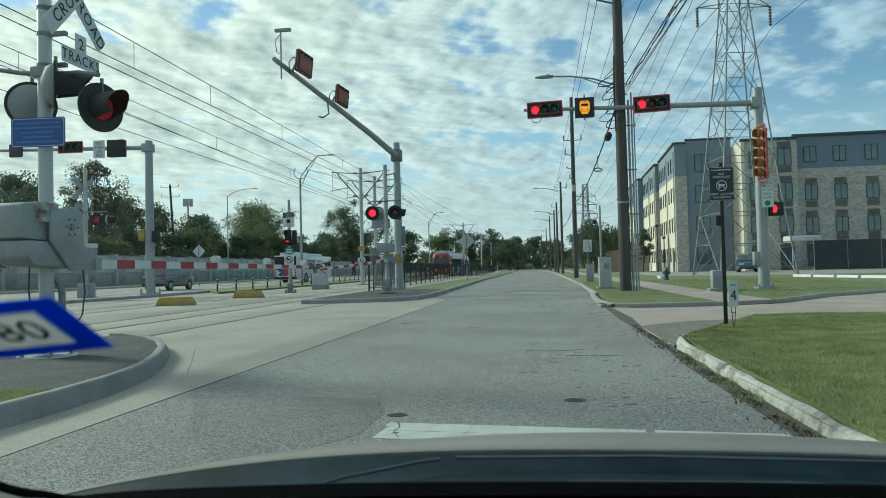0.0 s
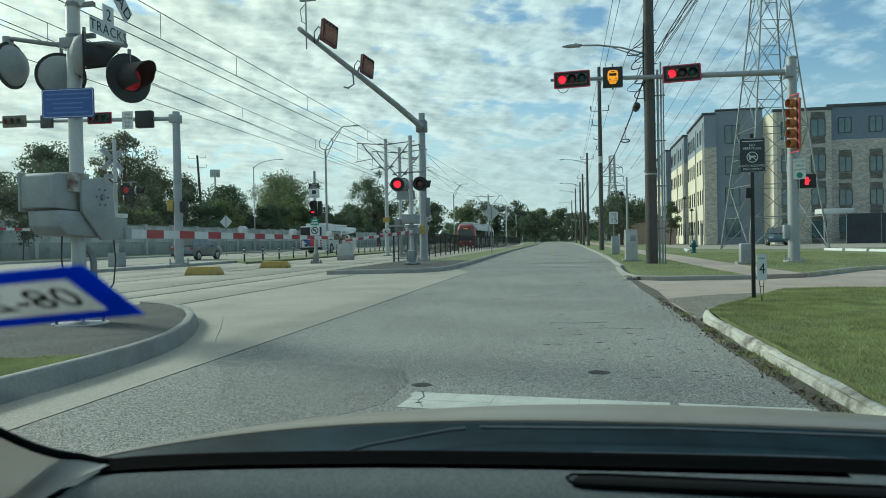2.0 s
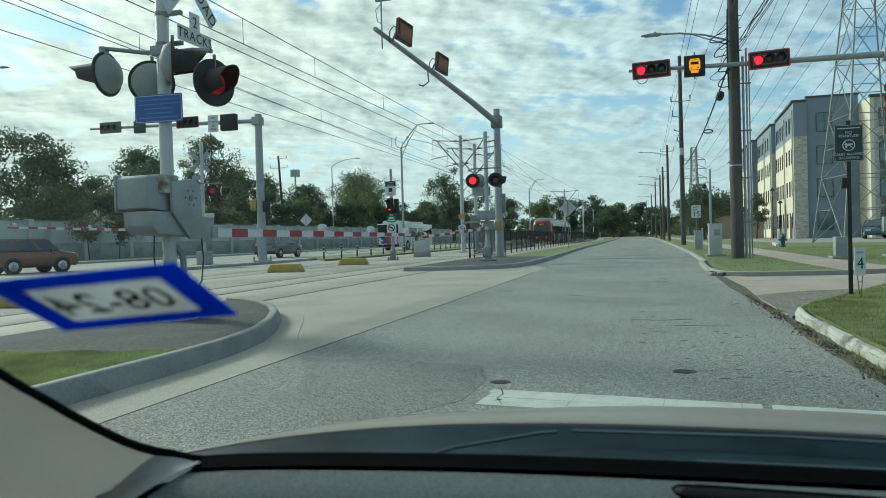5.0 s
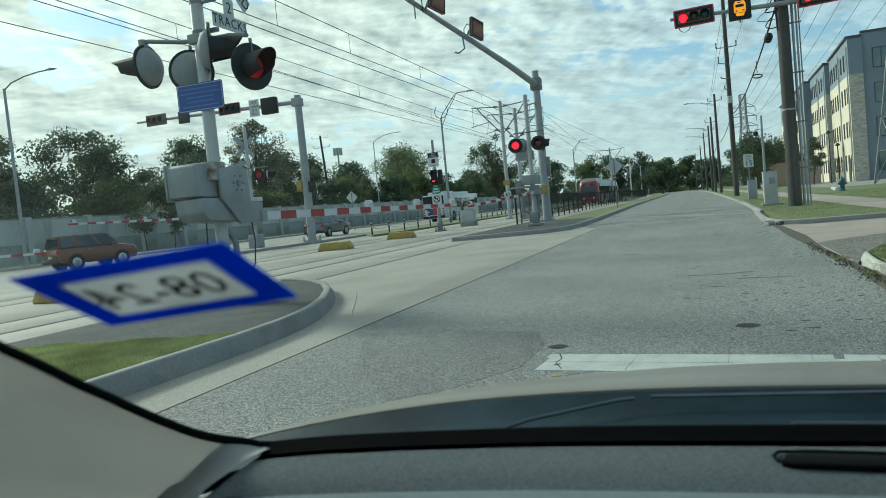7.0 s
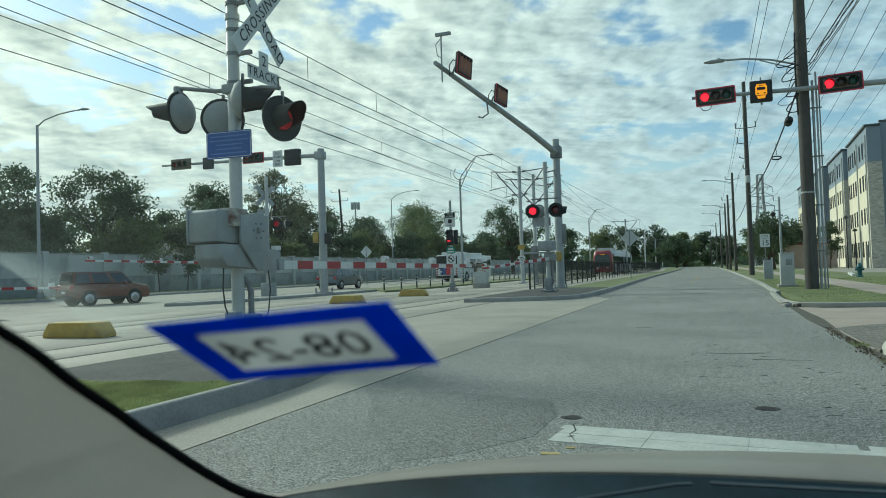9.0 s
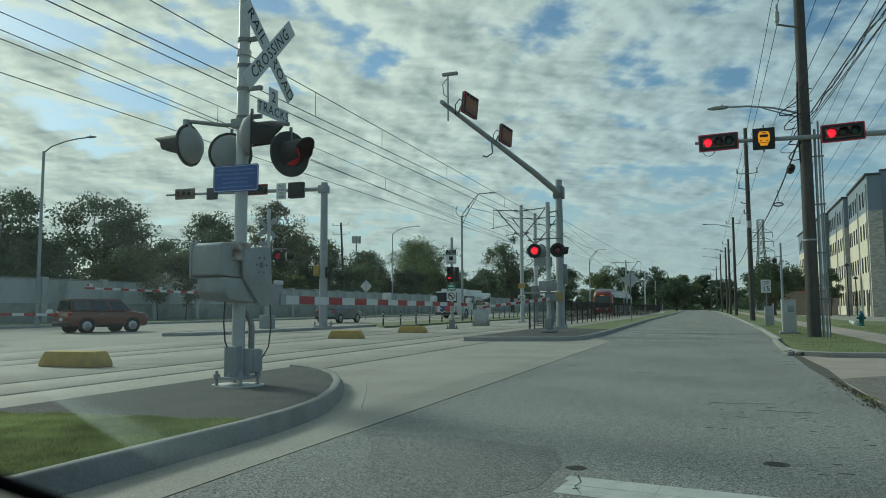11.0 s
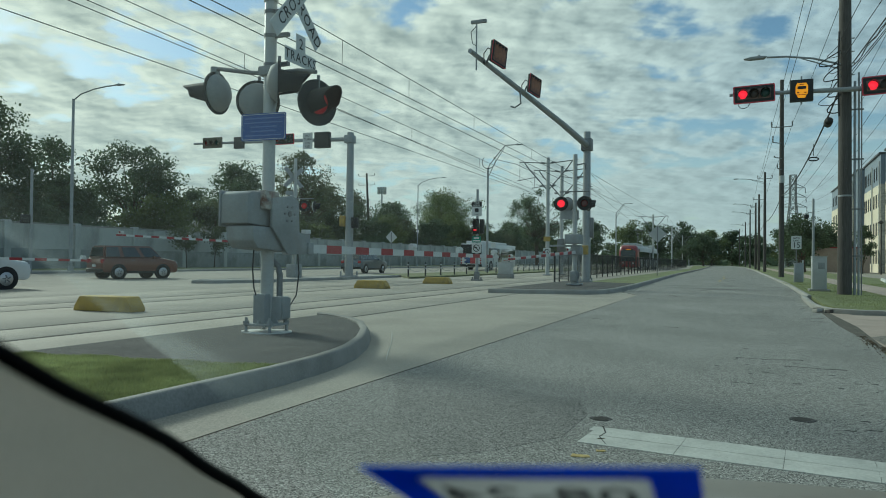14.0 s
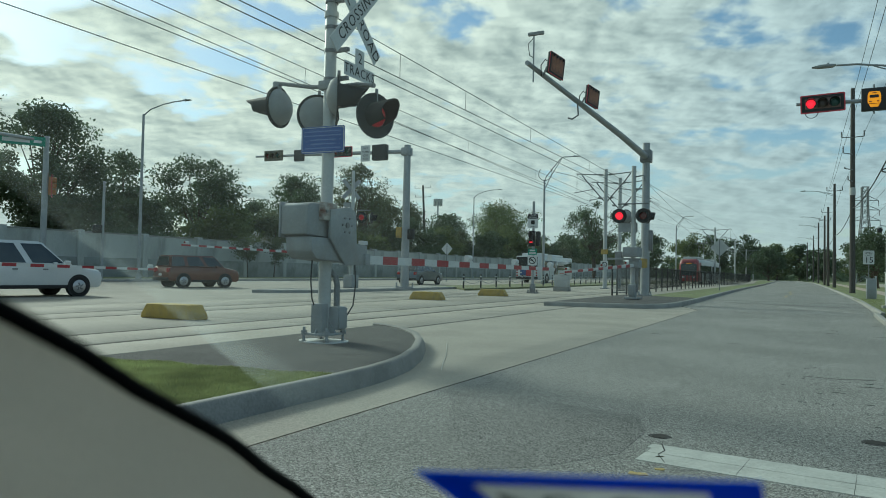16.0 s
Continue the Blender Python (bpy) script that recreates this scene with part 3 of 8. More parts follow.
sheet("drive_patch", [(1.75, 10.0), (2.05, 10.8), (2.5, 11.6), (3.1, 12.7), (4.0, 13.7), (5.4, 14.5), (4.2, 14.6), (2.9, 14.1), (2.3, 13.7), (1.75, 13.1)], 0.010, "gravel", "crumbled brownish gravel patch at the mouth of the drive", "patch", thick=0.03)
kerb("kerb_corner", [(1.9, 26), (1.75, 21), (1.80, 19.6), (1.95, 18.95), (2.4, 18.65), (4.6, 18.9)][::-1], "grey concrete kerb round the corner of the drive", "concrete", h=0.12)
kerb("kerb_drive", [(6.1, 19.5), (8.4, 22.5), (11.2, 24.75), (26, 29.9), (60, 42)], "grey concrete kerb along the far side of the drive", "concrete", h=0.12)
kerb("kerb_road", [(1.9, 26), (2.17, 40), (2.2, 80), (2.15, 114), (1.5, 180), (-3, 262)][::-1], "pale concrete kerb along the road", "concrete", h=0.12)
sheet("lawn_corner", [(2.05, 26), (1.9, 21), (2.0, 19.7), (2.4, 18.85), (4.6, 19.05), (6.05, 19.75), (8.3, 22.7), (11.1, 24.95), (25.9, 30.1), (60, 42.2), (60, 52), (15, 52), (9.5, 60), (9, 180), (1.7, 180), (2.3, 114), (2.35, 80), (2.32, 40)], 0.095, "soil_green", "green corner lawn under the poles", "lawn", thick=0.13)
sheet("footway", [(4.55, 18.9), (6.0, 19.55), (5.9, 24), (5.9, 60), (5.8, 180), (4.5, 180), (4.5, 60), (4.4, 24)], 0.103, "drive", "worn concrete footway across the corner lawn", "pavement", thick=0.1)
sheet("car_park", [(15, 52.2), (90, 52.2), (90, 190), (9.2, 190), (9.7, 60.2)], 0.10, "concrete_road", "pale paved car park in front of the halls", "car park", thick=0.12)


# ---------------------------------------------------------------- road signals on the corner mast
def signal_head(parent, m, lit=0, body="signal_body", lens=0.155, vertical=False, sections=3, plate=True, order=("red", "amber", "green"), visor=None):
    """A signal head facing -y about its middle: housing, backplate with its edge, and a visor and lens for each section."""
    holder = new("signal_head")
    holder.parent = parent
    holder.matrix_basis = m
    step, n = 0.36, sections
    place = (lambda k: ((k - (n - 1) / 2) * step, 0.0)) if not vertical else (lambda k: (0.0, ((n - 1) / 2 - k) * step))
    w, h = (step * n, 0.36) if not vertical else (0.36, step * n)
    part("housing", new_box(-w / 2, w / 2, -0.02, 0.18, -h / 2, h / 2, 0.02), body, holder)
    if plate:
        part("backplate", new_prism(rounded(w + 0.24, h + 0.24, 0.04), -0.008, 0.008, UP_Y @ pose(0, 0, 0)), "black", holder)
        bm = bmesh.new()
        o, i = rounded(w + 0.27, h + 0.27, 0.05), rounded(w + 0.19, h + 0.19, 0.04)
        a, b = [[bm.verts.new((x, -0.012, z)) for x, z in q] for q in (o, i)]
        a2, b2 = [[bm.verts.new((x, 0.012, z)) for x, z in q] for q in (o, i)]
        k = len(o)
        for j in range(k):
            q = (j + 1) % k
            for f in ((a[j], a[q], b[q], b[j]), (a2[q], a2[j], b2[j], b2[q]), (a[q], a[j], a2[j], a2[q]), (b[j], b[q], b2[q], b2[j])):
                bm.faces.new(f)
        part("plate_edge", bm, "backplate_edge", holder, "reddish reflective edge of the backplate")
    for k in range(n):
        x, z = place(k)
        bm = bmesh.new()
        arc = [radians(a) for a in range(-55, 236, 15)]
        rows = [[bm.verts.new((x + r * math.cos(a), y, z + r * math.sin(a))) for a in arc] for r, y in ((lens + 0.012, -0.02), (lens + 0.012, -0.22), (lens + 0.004, -0.22), (lens + 0.004, -0.02))]
        for p, q in zip(rows, rows[1:]):
            for j in range(len(arc) - 1):
                bm.faces.new((p[j], p[j + 1], q[j + 1], q[j]))
        part("visor", bm, visor or body, holder)
        colour = order[k] + ("_on" if k == lit else "_off")
        bm = bmesh.new()
        rings = [[bm.verts.new((x + r * math.cos(a), y, z + r * math.sin(a))) for a in np.linspace(0, 2 * math.pi, 24, endpoint=False)] for r, y in ((lens - 0.005, -0.03), (lens * 0.75, -0.048), (lens * 0.4, -0.058))]
        top = bm.verts.new((x, -0.062, z))
        for p, q in zip(rings, rings[1:]):
            for j in range(24):
                bm.faces.new((p[j], p[(j + 1) % 24], q[(j + 1) % 24], q[j]))
        for j in range(24):
            bm.faces.new((rings[-1][j], rings[-1][(j + 1) % 24], top))
        part("lens", bm, colour, holder, "lit red lens" if colour == "red_on" else "")
    return holder


mast = thing("traffic_signal_mast", 8.15, 27.6, 0.1, 0, "grey steel signal mast reaching over the road, red lights lit", "traffic signal")
part("pole", new_tube([(0, 0, 0), (0, 0, 0.3), (0, 0, 7.36)], [0.21, 0.205, 0.165], 20), "steel", mast)
bm = new_tube([(0, 0, 7.34), (0, 0, 7.40), (0, 0, 7.44)], [0.185, 0.18, 0.06], 20)
part("cap", bm, "steel", mast)
part("arm", new_tube([(-0.1, -0.02, 6.86), (-4.2, -0.02, 6.94), (-8.6, -0.02, 7.05)], [0.115, 0.09, 0.055], 16), "steel", mast)
part("arm_flange", new_box(-0.26, 0.02, -0.22, 0.2, 6.66, 7.06, 0.02), "steel", mast)
bm = new_prism(rounded(0.62, 0.62, 0.05), -0.02, 0.06)
for x in (-0.24, 0.24):
    for y in (-0.24, 0.24):
        tube(bm, [(x, y, 0.05), (x, y, 0.17)], 0.03, 8)
part("base_plate", bm, "steel", mast)
part("control_box", new_box(-0.35, -0.16, -0.12, 0.12, 0.85, 1.35, 0.015), "steel", mast)
for x0, z0, tilt in ((-7.80, 6.99, -1.5), (-3.83, 6.99, -2.0)):
    signal_head(mast, pose(x0, -0.22, z0, 0, tilt, 0), body="signal_dusty", visor="signal_body")
    part("bracket", new_box(x0 - 0.05, x0 + 0.05, -0.08, 0.06, z0 - 0.2, z0 + 0.12, 0.01), "steel", mast)
part("signal_cable", new_tube([(-8.3, -0.2, 6.75), (-8.31, -0.2, 6.62), (-8.24, -0.2, 6.53), (-8.12, -0.2, 6.50), (-8.0, -0.2, 6.55), (-7.94, -0.2, 6.65), (-7.95, -0.2, 6.78)], 0.012, 6), "wire", mast)
# lit blank-out sign with the outline of a tram
blank = new("tram_warning_sign"); blank.parent = mast; blank.matrix_basis = pose(-6.30, -0.2, 7.0)
blank["label"] = "black blank-out sign with a lit amber tram outline"
part("case", new_box(-0.36, 0.36, -0.05, 0.2, -0.37, 0.37, 0.02), "black", blank)
body = [(-0.17, -0.15), (0.17, -0.15), (0.19, -0.10), (0.19, 0.14), (0.14, 0.24), (-0.14, 0.24), (-0.19, 0.14), (-0.19, -0.10)]
part("tram_symbol", new_prism(body, 0.052, 0.060, UP_Y), "amber_on", blank, "lit amber tram symbol")
part("tram_symbol", new_prism([(-0.11, -0.27), (0.11, -0.27), (0.15, -0.17), (-0.15, -0.17)], 0.052, 0.060, UP_Y), "amber_on", blank)
part("symbol_window", new_prism(rounded(0.27, 0.10, 0.03), 0.061, 0.066, UP_Y @ pose(0, 0.08, 0)), "black", blank)
part("symbol_bar", new_prism(rounded(0.14, 0.025, 0.01), 0.061, 0.066, UP_Y @ pose(0, 0.19, 0)), "black", blank)
for x in (-0.11, 0.11):
    part("symbol_lamp", new_prism(rounded(0.07, 0.035, 0.01), 0.061, 0.066, UP_Y @ pose(x, -0.09, 0)), "black", blank)
bm = new_tube([(0, 0.08, -0.47), (0, 0.08, 0.50)], 0.03, 8)
part("hanger", bm, "steel", blank)
# five-section head seen from its side
signal_head(mast, pose(-0.05, -0.32, 4.95, 0, 0, -72), lit=9, body="signal_yellow", vertical=True, sections=5, order=("red", "amber", "green", "amber", "green"))
part("side_bracket", new_tube([(0, -0.1, 5.6), (0, -0.3, 5.6)], 0.03, 8), "steel", mast)
part("side_bracket", new_tube([(0, -0.1, 4.3), (0, -0.3, 4.3)], 0.03, 8), "steel", mast)
plate = part("yield_sign", new_prism(rounded(0.40, 0.74, 0.03), 0.0, 0.006, UP_Y), "white", mast, "white turn-yield sign with a green disc", pose(0.14, -0.27, 3.33, 0, 0, -14))
part("green_disc", new_prism(circle(0.10, 24, 0, -0.22), 0.007, 0.010, UP_Y), "green", plate)
lettering("sign_text", "LEFT TURN", 0.075, "green", plate, pose(0, -0.009, 0.27, 90), 0.001)
lettering("sign_text", "YIELD", 0.11, "green", plate, pose(0, -0.009, 0.12, 90), 0.001)
lettering("sign_text", "ON GREEN", 0.08, "green", plate, pose(0, -0.009, -0.02, 90), 0.001)
ped = new("pedestrian_signal"); ped.parent = mast; ped.matrix_basis = pose(0.47, -0.1, 2.9, 0, 0, 0)
part("case", new_box(-0.25, 0.25, -0.1, 0.12, -0.25, 0.25, 0.03), "black", ped)
bm = new_prism(rounded(0.13, 0.15, 0.03), 0.101, 0.106, UP_Y @ pose(-0.07, -0.06, 0))
for k, x in enumerate((-0.115, -0.083, -0.051, -0.02)):
    prism(bm, rounded(0.024, 0.13, 0.01), 0.101, 0.106, UP_Y @ pose(x, 0.06 + (0.02 if k in (1, 2) else 0), 0))
prism(bm, rounded(0.024, 0.11, 0.01), 0.101, 0.106, UP_Y @ pose(0.02, 0.0, 0, 0, 0, -30))
part("hand_symbol", bm, "red_on", ped, "lit red raised-hand symbol")
part("arm", new_tube([(-0.5, 0.05, 0.12), (-0.2, 0.05, 0.12)], 0.025, 8), "steel", ped)

# ---------------------------------------------------------------- crossing signal with gate on the island


def flasher(parent, m, lens="red_off", reach=0.30, tip=0.168):
    """A crossing flasher facing -y: background disc, grey dish behind, long visor, lens."""
    holder = new("flasher")
    holder.parent = parent
    holder.matrix_basis = m
    bm = bmesh.new()
    prof = [(0.0, -0.010), (0.30, -0.010), (0.306, 0.0), (0.30, 0.012)]
    tube(bm, [(0, -0.012, 0), (0, 0.012, 0)], 0.30, 32)
    part("background_disc", bm, "black", holder)
    bm = bmesh.new()
    tube(bm, [(0, 0.012, 0), (0, 0.03, 0), (0, 0.10, 0), (0, 0.16, 0)], [0.262, 0.26, 0.21, 0.06], 28)
    part("rear_dish", bm, "gate_grey", holder, "grey domed back of the flasher")
    part("lens", new_tube([(0, -0.015, 0), (0, -0.035, 0), (0, -0.05, 0)], [0.152, 0.14, 0.05], 24), lens, holder)
    bm = bmesh.new()
    arc = [radians(a) for a in range(-60, 241, 15)]
    rows = []
    for r, u in ((0.176, 0.0), (tip, 1.0), (tip - 0.008, 1.0), (0.166, 0.0)):
        rows.append([bm.verts.new((r * math.cos(a), -0.012 - u * reach * (0.72 + 0.28 * max(0, math.sin(a))), r * math.sin(a) + u * (0.17 - tip) * 0.65)) for a in arc])
    for p, q in zip(rows, rows[1:]):
        for j in range(len(arc) - 1):
            bm.faces.new((p[j], p[j + 1], q[j + 1], q[j]))
    part("visor", bm, "black", holder)
    return holder


def turned(fx, fy):
    """The turn about z that brings -y to the way (fx, fy)."""
    return math.degrees(math.atan2(fy, fx)) + 90


def gate_arm(parent, start, end, name="gate_arm", light_at=(0.42, 0.70, 0.97), reds=True, sag=0.0):
    """A tapering striped barrier boom, each stripe a piece of it, with lamps on top."""
    a, b = Vector(start), Vector(end)
    way = b - a
    L = way.length
    turn = Matrix.Translation(a) @ way.to_track_quat("X", "Z").to_matrix().to_4x4()
    holder = new(name)
    holder.parent = parent
    holder.matrix_basis = turn
    holder["label"] = "red and white striped barrier boom, lowered"
    n = int(L / 0.406)
    for k in range(n):
        u = k / n
        hgt, t = 0.062 * (1 - 0.45 * u), 0.028
        x0, x1 = L * k / n, L * (k + 1) / n
        part("stripe", new_box(x0, x1, -t, t, -hgt, hgt), "red" if k % 2 else "white", holder)
    for u in light_at:
        z = 0.062 * (1 - 0.45 * u)
        bm = new_box(L * u - 0.11, L * u + 0.11, -0.04, 0.04, z, z + 0.03)
        tube(bm, [(L * u - 0.08, 0, z + 0.075), (L * u + 0.08, 0, z + 0.075)], 0.055, 12)
        lamp = part("boom_lamp", bm, "white", holder, "small lamp on the boom")
        part("lamp_lens", new_tube([(L * u + 0.082, 0, z + 0.075), (L * u + 0.092, 0, z + 0.075)], 0.045, 10), "red_off", lamp)
    return holder


cross = thing("crossing_signal", -6.09, 8.32, 0.125, 0, "grey railroad crossing signal mast with flashers, crossbuck and lowered gate", "crossing signal")
part("mast", new_tube([(0, 0, 0.1), (0, 0, 2.0), (0, 0, 4.55), (0, 0, 4.56), (0, 0, 5.5)], [0.088, 0.086, 0.083, 0.077, 0.075], 20), "mast", cross)
part("mast_collar", new_tube([(0, 0, 4.52), (0, 0, 4.60)], 0.10, 20), "mast", cross)
# base with feet
bm = new_box(-0.22, 0.22, -0.22, 0.22, 0.10, 0.13, 0.008)
for x in (-0.19, 0.19):
    for y in (-0.19, 0.19):
        tube(bm, [(x, y, 0.0), (x, y, 0.21)], 0.02, 8)
        tube(bm, [(x, y, 0.13), (x, y, 0.165)], 0.042, 6)
        tube(bm, [(x, y, 0.0), (x, y, 0.018)], 0.05, 8)
for s in (-1, 1):
    rib = [(0.06, 0.13), (0.20, 0.13), (0.06, 0.36)] if s > 0 else [(-0.20, 0.13), (-0.06, 0.13), (-0.06, 0.36)]
    prism(bm, rib, -0.015, 0.015, UP_Y)
    prism(bm, rib, -0.015, 0.015, UP_X)
part("base", bm, "gate_grey", cross)
part("grout_pad", new_prism([(x * 1.2, y * (1 + 0.06 * math.sin(9 * x))) for x, y in circle(0.30, 18)], 0.0, 0.018), "white", cross, "pale grout pad")
jb = part("junction_box", new_box(0.02, 0.235, 0.0, 0.22, 0.17, 0.49, 0.03), "gate_grey", cross)
part("box_cover", new_box(0.237, 0.25, 0.02, 0.20, 0.19, 0.47, 0.006), "gate_grey", jb)
part("terminal_box", new_box(-0.10, 0.09, -0.17, -0.03, 0.11, 0.53, 0.015), "gate_grey", cross)
part("cable_conduit", new_tube([(0.12, 0.12, 0.45), (0.12, 0.12, 0.78), (0.10, 0.11, 0.90), (0.03, 0.07, 0.98)], 0.042, 12), "dark_steel", cross)
part("cable", new_tube([(-0.07, -0.20, 1.20), (-0.09, -0.20, 0.85), (-0.07, -0.19, 0.60), (-0.05, -0.16, 0.5)], 0.010, 6), "wire", cross)
part("cable", new_tube([(0.20, 0.42, 1.10), (0.24, 0.40, 0.8), (0.27, 0.30, 0.5), (0.22, 0.2, 0.34)], 0.010, 6), "wire", cross)
# mechanism beside the mast
mech = new("gate_mechanism"); mech.parent = cross; mech.matrix_basis = pose(0.0, 0, -0.125)
mech["label"] = "boxy weathered grey gate motor housing"
bm = new_prism([(-0.64, 1.58), (-0.095, 1.55), (-0.095, 2.00), (-0.56, 2.00), (-0.64, 1.96)], -0.27, 0.17, UP_X, 0.02)
part("motor_box", bm, "gate_grey", mech)
part("lid_flange", new_box(-0.295, -0.265, -0.655, -0.10, 1.54, 2.01, 0.01), "gate_grey", mech)
bm = new_prism([(-0.60, 1.55), (-0.58, 1.36), (-0.48, 1.26), (0.25, 1.22), (0.30, 1.545)], -0.22, 0.215, UP_X, 0.02)
part("lower_housing", bm, "gate_grey", mech)
bm = new_prism([(-0.26, 1.55), (0.10, 1.19), (0.64, 1.20), (0.64, 1.48), (0.36, 1.49), (0.34, 1.93), (0.20, 2.0), (-0.26, 1.93)], 0.225, 0.265, UP_X, 0.008)
arm_plate = part("boom_plate", bm, "gate_grey", mech)
for a in range(0, 360, 60):
    part("bolt", new_tube([(0.265, 0.12 + 0.11 * math.cos(radians(a)), 1.74 + 0.11 * math.sin(radians(a))), (0.278, 0.12 + 0.11 * math.cos(radians(a)), 1.74 + 0.11 * math.sin(radians(a)))], 0.016, 8), "dark_steel", arm_plate)
part("shaft", new_tube([(0.0, 0.12, 1.74), (0.285, 0.12, 1.74)], 0.04, 14), "dark_steel", mech)
part("mast_clamp", new_box(-0.10, 0.245, -0.40, -0.09, 1.78, 2.02, 0.012), "rust", mech, "rust-stained clamp plate")
for y in (-0.33, -0.16):
    part("clamp_bolt", new_tube([(0.246, y, 1.90), (0.262, y, 1.90)], 0.022, 8), "dark_steel", mech)
part("boom_socket", new_box(0.18, 0.30, 0.55, 0.68, 1.20, 1.36, 0.01), "gate_grey", mech)
part("white_tag", new_box(0.2, 0.28, 0.50, 0.63, 1.485, 1.545, 0.006), "white", mech)
gate_arm(cross, (0.24, 0.64, 1.15), (0.55, 8.35, 1.10))
# blue notice plate
notice = part("notice_plate", new_prism(rounded(0.70, 0.37, 0.03), 0.0, 0.006, UP_Y), "blue", cross, "blue notice plate with rows of white writing", pose(-0.02, -0.10, 2.79, 0, 0, 4))
part("plate_border", new_prism(rounded(0.675, 0.345, 0.025), 0.0065, 0.0075, UP_Y), "white", notice)
part("plate_field", new_prism(rounded(0.66, 0.33, 0.022), 0.008, 0.009, UP_Y), "blue", notice)
for k, w in enumerate((0.58, 0.60, 0.42, 0.40, 0.56)):
    bm = new_prism([(-w / 2, 0.115 - 0.058 * k - 0.008), (w / 2, 0.115 - 0.058 * k - 0.008), (w / 2, 0.115 - 0.058 * k + 0.008), (-w / 2, 0.115 - 0.058 * k + 0.008)], 0.0095, 0.0105, UP_Y)
    part("writing_bar", bm, material("faded_writing", (0.11, 0.19, 0.46), 0.5) if k == 0 else bpy.data.materials["faded_writing"], notice)
# flashers on their cross arm
part("cross_arm", new_tube([(-0.95, 0.0, 3.66), (-0.86, 0.0, 3.68), (-0.3, -0.02, 3.57), (0.12, -0.02, 3.53), (0.50, -0.05, 3.52), (0.80, -0.1, 3.46)], 0.03, 10), "dark_steel", cross)
part("arm_cap", new_tube([(-0.95, 0.0, 3.60), (-0.95, 0.0, 3.71)], 0.06, 12), "gate_grey", cross)
part("arm_collar", new_box(-0.12, 0.12, -0.12, 0.12, 3.49, 3.62, 0.02), "gate_grey", cross)
for x, y, z, f, lens in ((-0.92, 0.02, 3.345, (-1.0, -0.08), "red_off"), (-0.30, 0.14, 3.20, (-0.62, 0.78), "red_off"), (0.18, -0.06, 3.385, (0.80, 0.60), "red_off"), (0.86, -0.15, 3.04, (0.93, -0.37), "red_dim")):
    flasher(cross, pose(x, y, z, 0, 0, turned(*f)), lens, 0.56 if x < -0.5 else 0.42, 0.10 if x < 0 else 0.135)
    part("flasher_stem", new_tube([(x, y + 0.02, z + 0.1), (x, y + 0.02, z + 0.36)], 0.022, 8), "dark_steel", cross)
# crossbuck and track count, facing the road
buck = new("crossbuck"); buck.parent = cross; buck.matrix_basis = pose(0.30, 0.16, 4.575, 0, 0, 90)
buck["label"] = "white crossbuck boards with black lettering"
for k, (turn, text) in enumerate(((47, "CROSSING"), (-42, "RAIL  ROAD"))):
    b = part("board", new_prism(rounded(1.50 if k else 1.56, 0.23, 0.012), 0.0 if k else 0.012, 0.010 if k else 0.022, UP_Y), "white", buck, "", pose(0, 0, 0, 0, -turn, 0))
    if k:
        lettering("board_text", "RAIL", 0.225, "black", b, pose(-0.42, -0.014, 0, 90), 0.001, 1.12)
        lettering("board_text", "ROAD", 0.225, "black", b, pose(0.42, -0.014, 0, 90), 0.001, 1.12)
    else:
        lettering("board_text", text, 0.225, "black", b, pose(0, -0.026, 0, 90), 0.001, 1.16)
count = new("track_count_plate"); count.parent = cross; count.matrix_basis = pose(0.30, 0.275, 3.775, 0, 0, 90)
count["label"] = "white plate counting two tracks"
bm = new_prism([(-0.37, -0.10), (0.37, -0.10), (0.37, 0.10), (0.11, 0.10), (0.11, 0.33), (-0.11, 0.33), (-0.11, 0.10), (-0.37, 0.10)], 0.0, 0.006, UP_Y)
part("plate", bm, "white", count)
lettering("plate_text", "TRACKS", 0.185, "black", count, pose(0, -0.009, 0, 90), 0.001, 1.15)
lettering("plate_text", "2", 0.21, "black", count, pose(0, -0.009, 0.20, 90), 0.001)
for z in (3.62, 4.02, 4.35, 4.72):
    bm = new_tube([(0, 0, z), (0, 0, z + 0.05)], 0.092, 16)
    box(bm, 0.07, 0.30, -0.03, 0.03, z, z + 0.05)
    part("clamp", bm, "dark_steel", cross)

# second gate, on the median
gate2 = thing("crossing_gate", -6.40, 29.5, 0.125, 0, "grey crossing gate with paired flashers, one red light lit", "crossing signal")
part("mast", new_tube([(0, 0, 0.05), (0, 0, 5.45)], [0.10, 0.09], 14), "mast", gate2)
bm = new_box(-0.3, 0.3, -0.3, 0.3, 0.02, 0.10, 0.01)
box(bm, -0.15, 0.15, -0.15, 0.15, 0.1, 0.62, 0.03)
part("base", bm, "gate_grey", gate2)
part("junction_box", new_box(-0.15, 0.13, -0.26, -0.1, 0.2, 0.6, 0.03), "gate_grey", gate2)
part("motor_box", new_box(-0.32, 0.30, -0.5, 0.3, 1.72, 2.12, 0.03), "gate_grey", gate2)
part("lower_housing", new_box(-0.12, 0.3, -0.3, 0.3, 1.28, 1.60, 0.03), "gate_grey", gate2)
part("conduit", new_tube([(0.2, -0.1, 0.3), (0.2, -0.1, 1.3)], 0.035, 8), "dark_steel", gate2)
part("platform", new_box(-0.98, 0.36, -0.35, -0.25, 1.60, 1.68, 0.01), "gate_grey", gate2)
part("counterweight", new_box(-0.72, -0.42, -0.1, 0.22, 1.4, 1.95, 0.03), "dark_steel", gate2)
part("sign_back", new_prism(rounded(0.78, 0.38, 0.02), -0.12, -0.11, UP_Y @ pose(-0.25, 2.95, 0)), "steel", gate2)
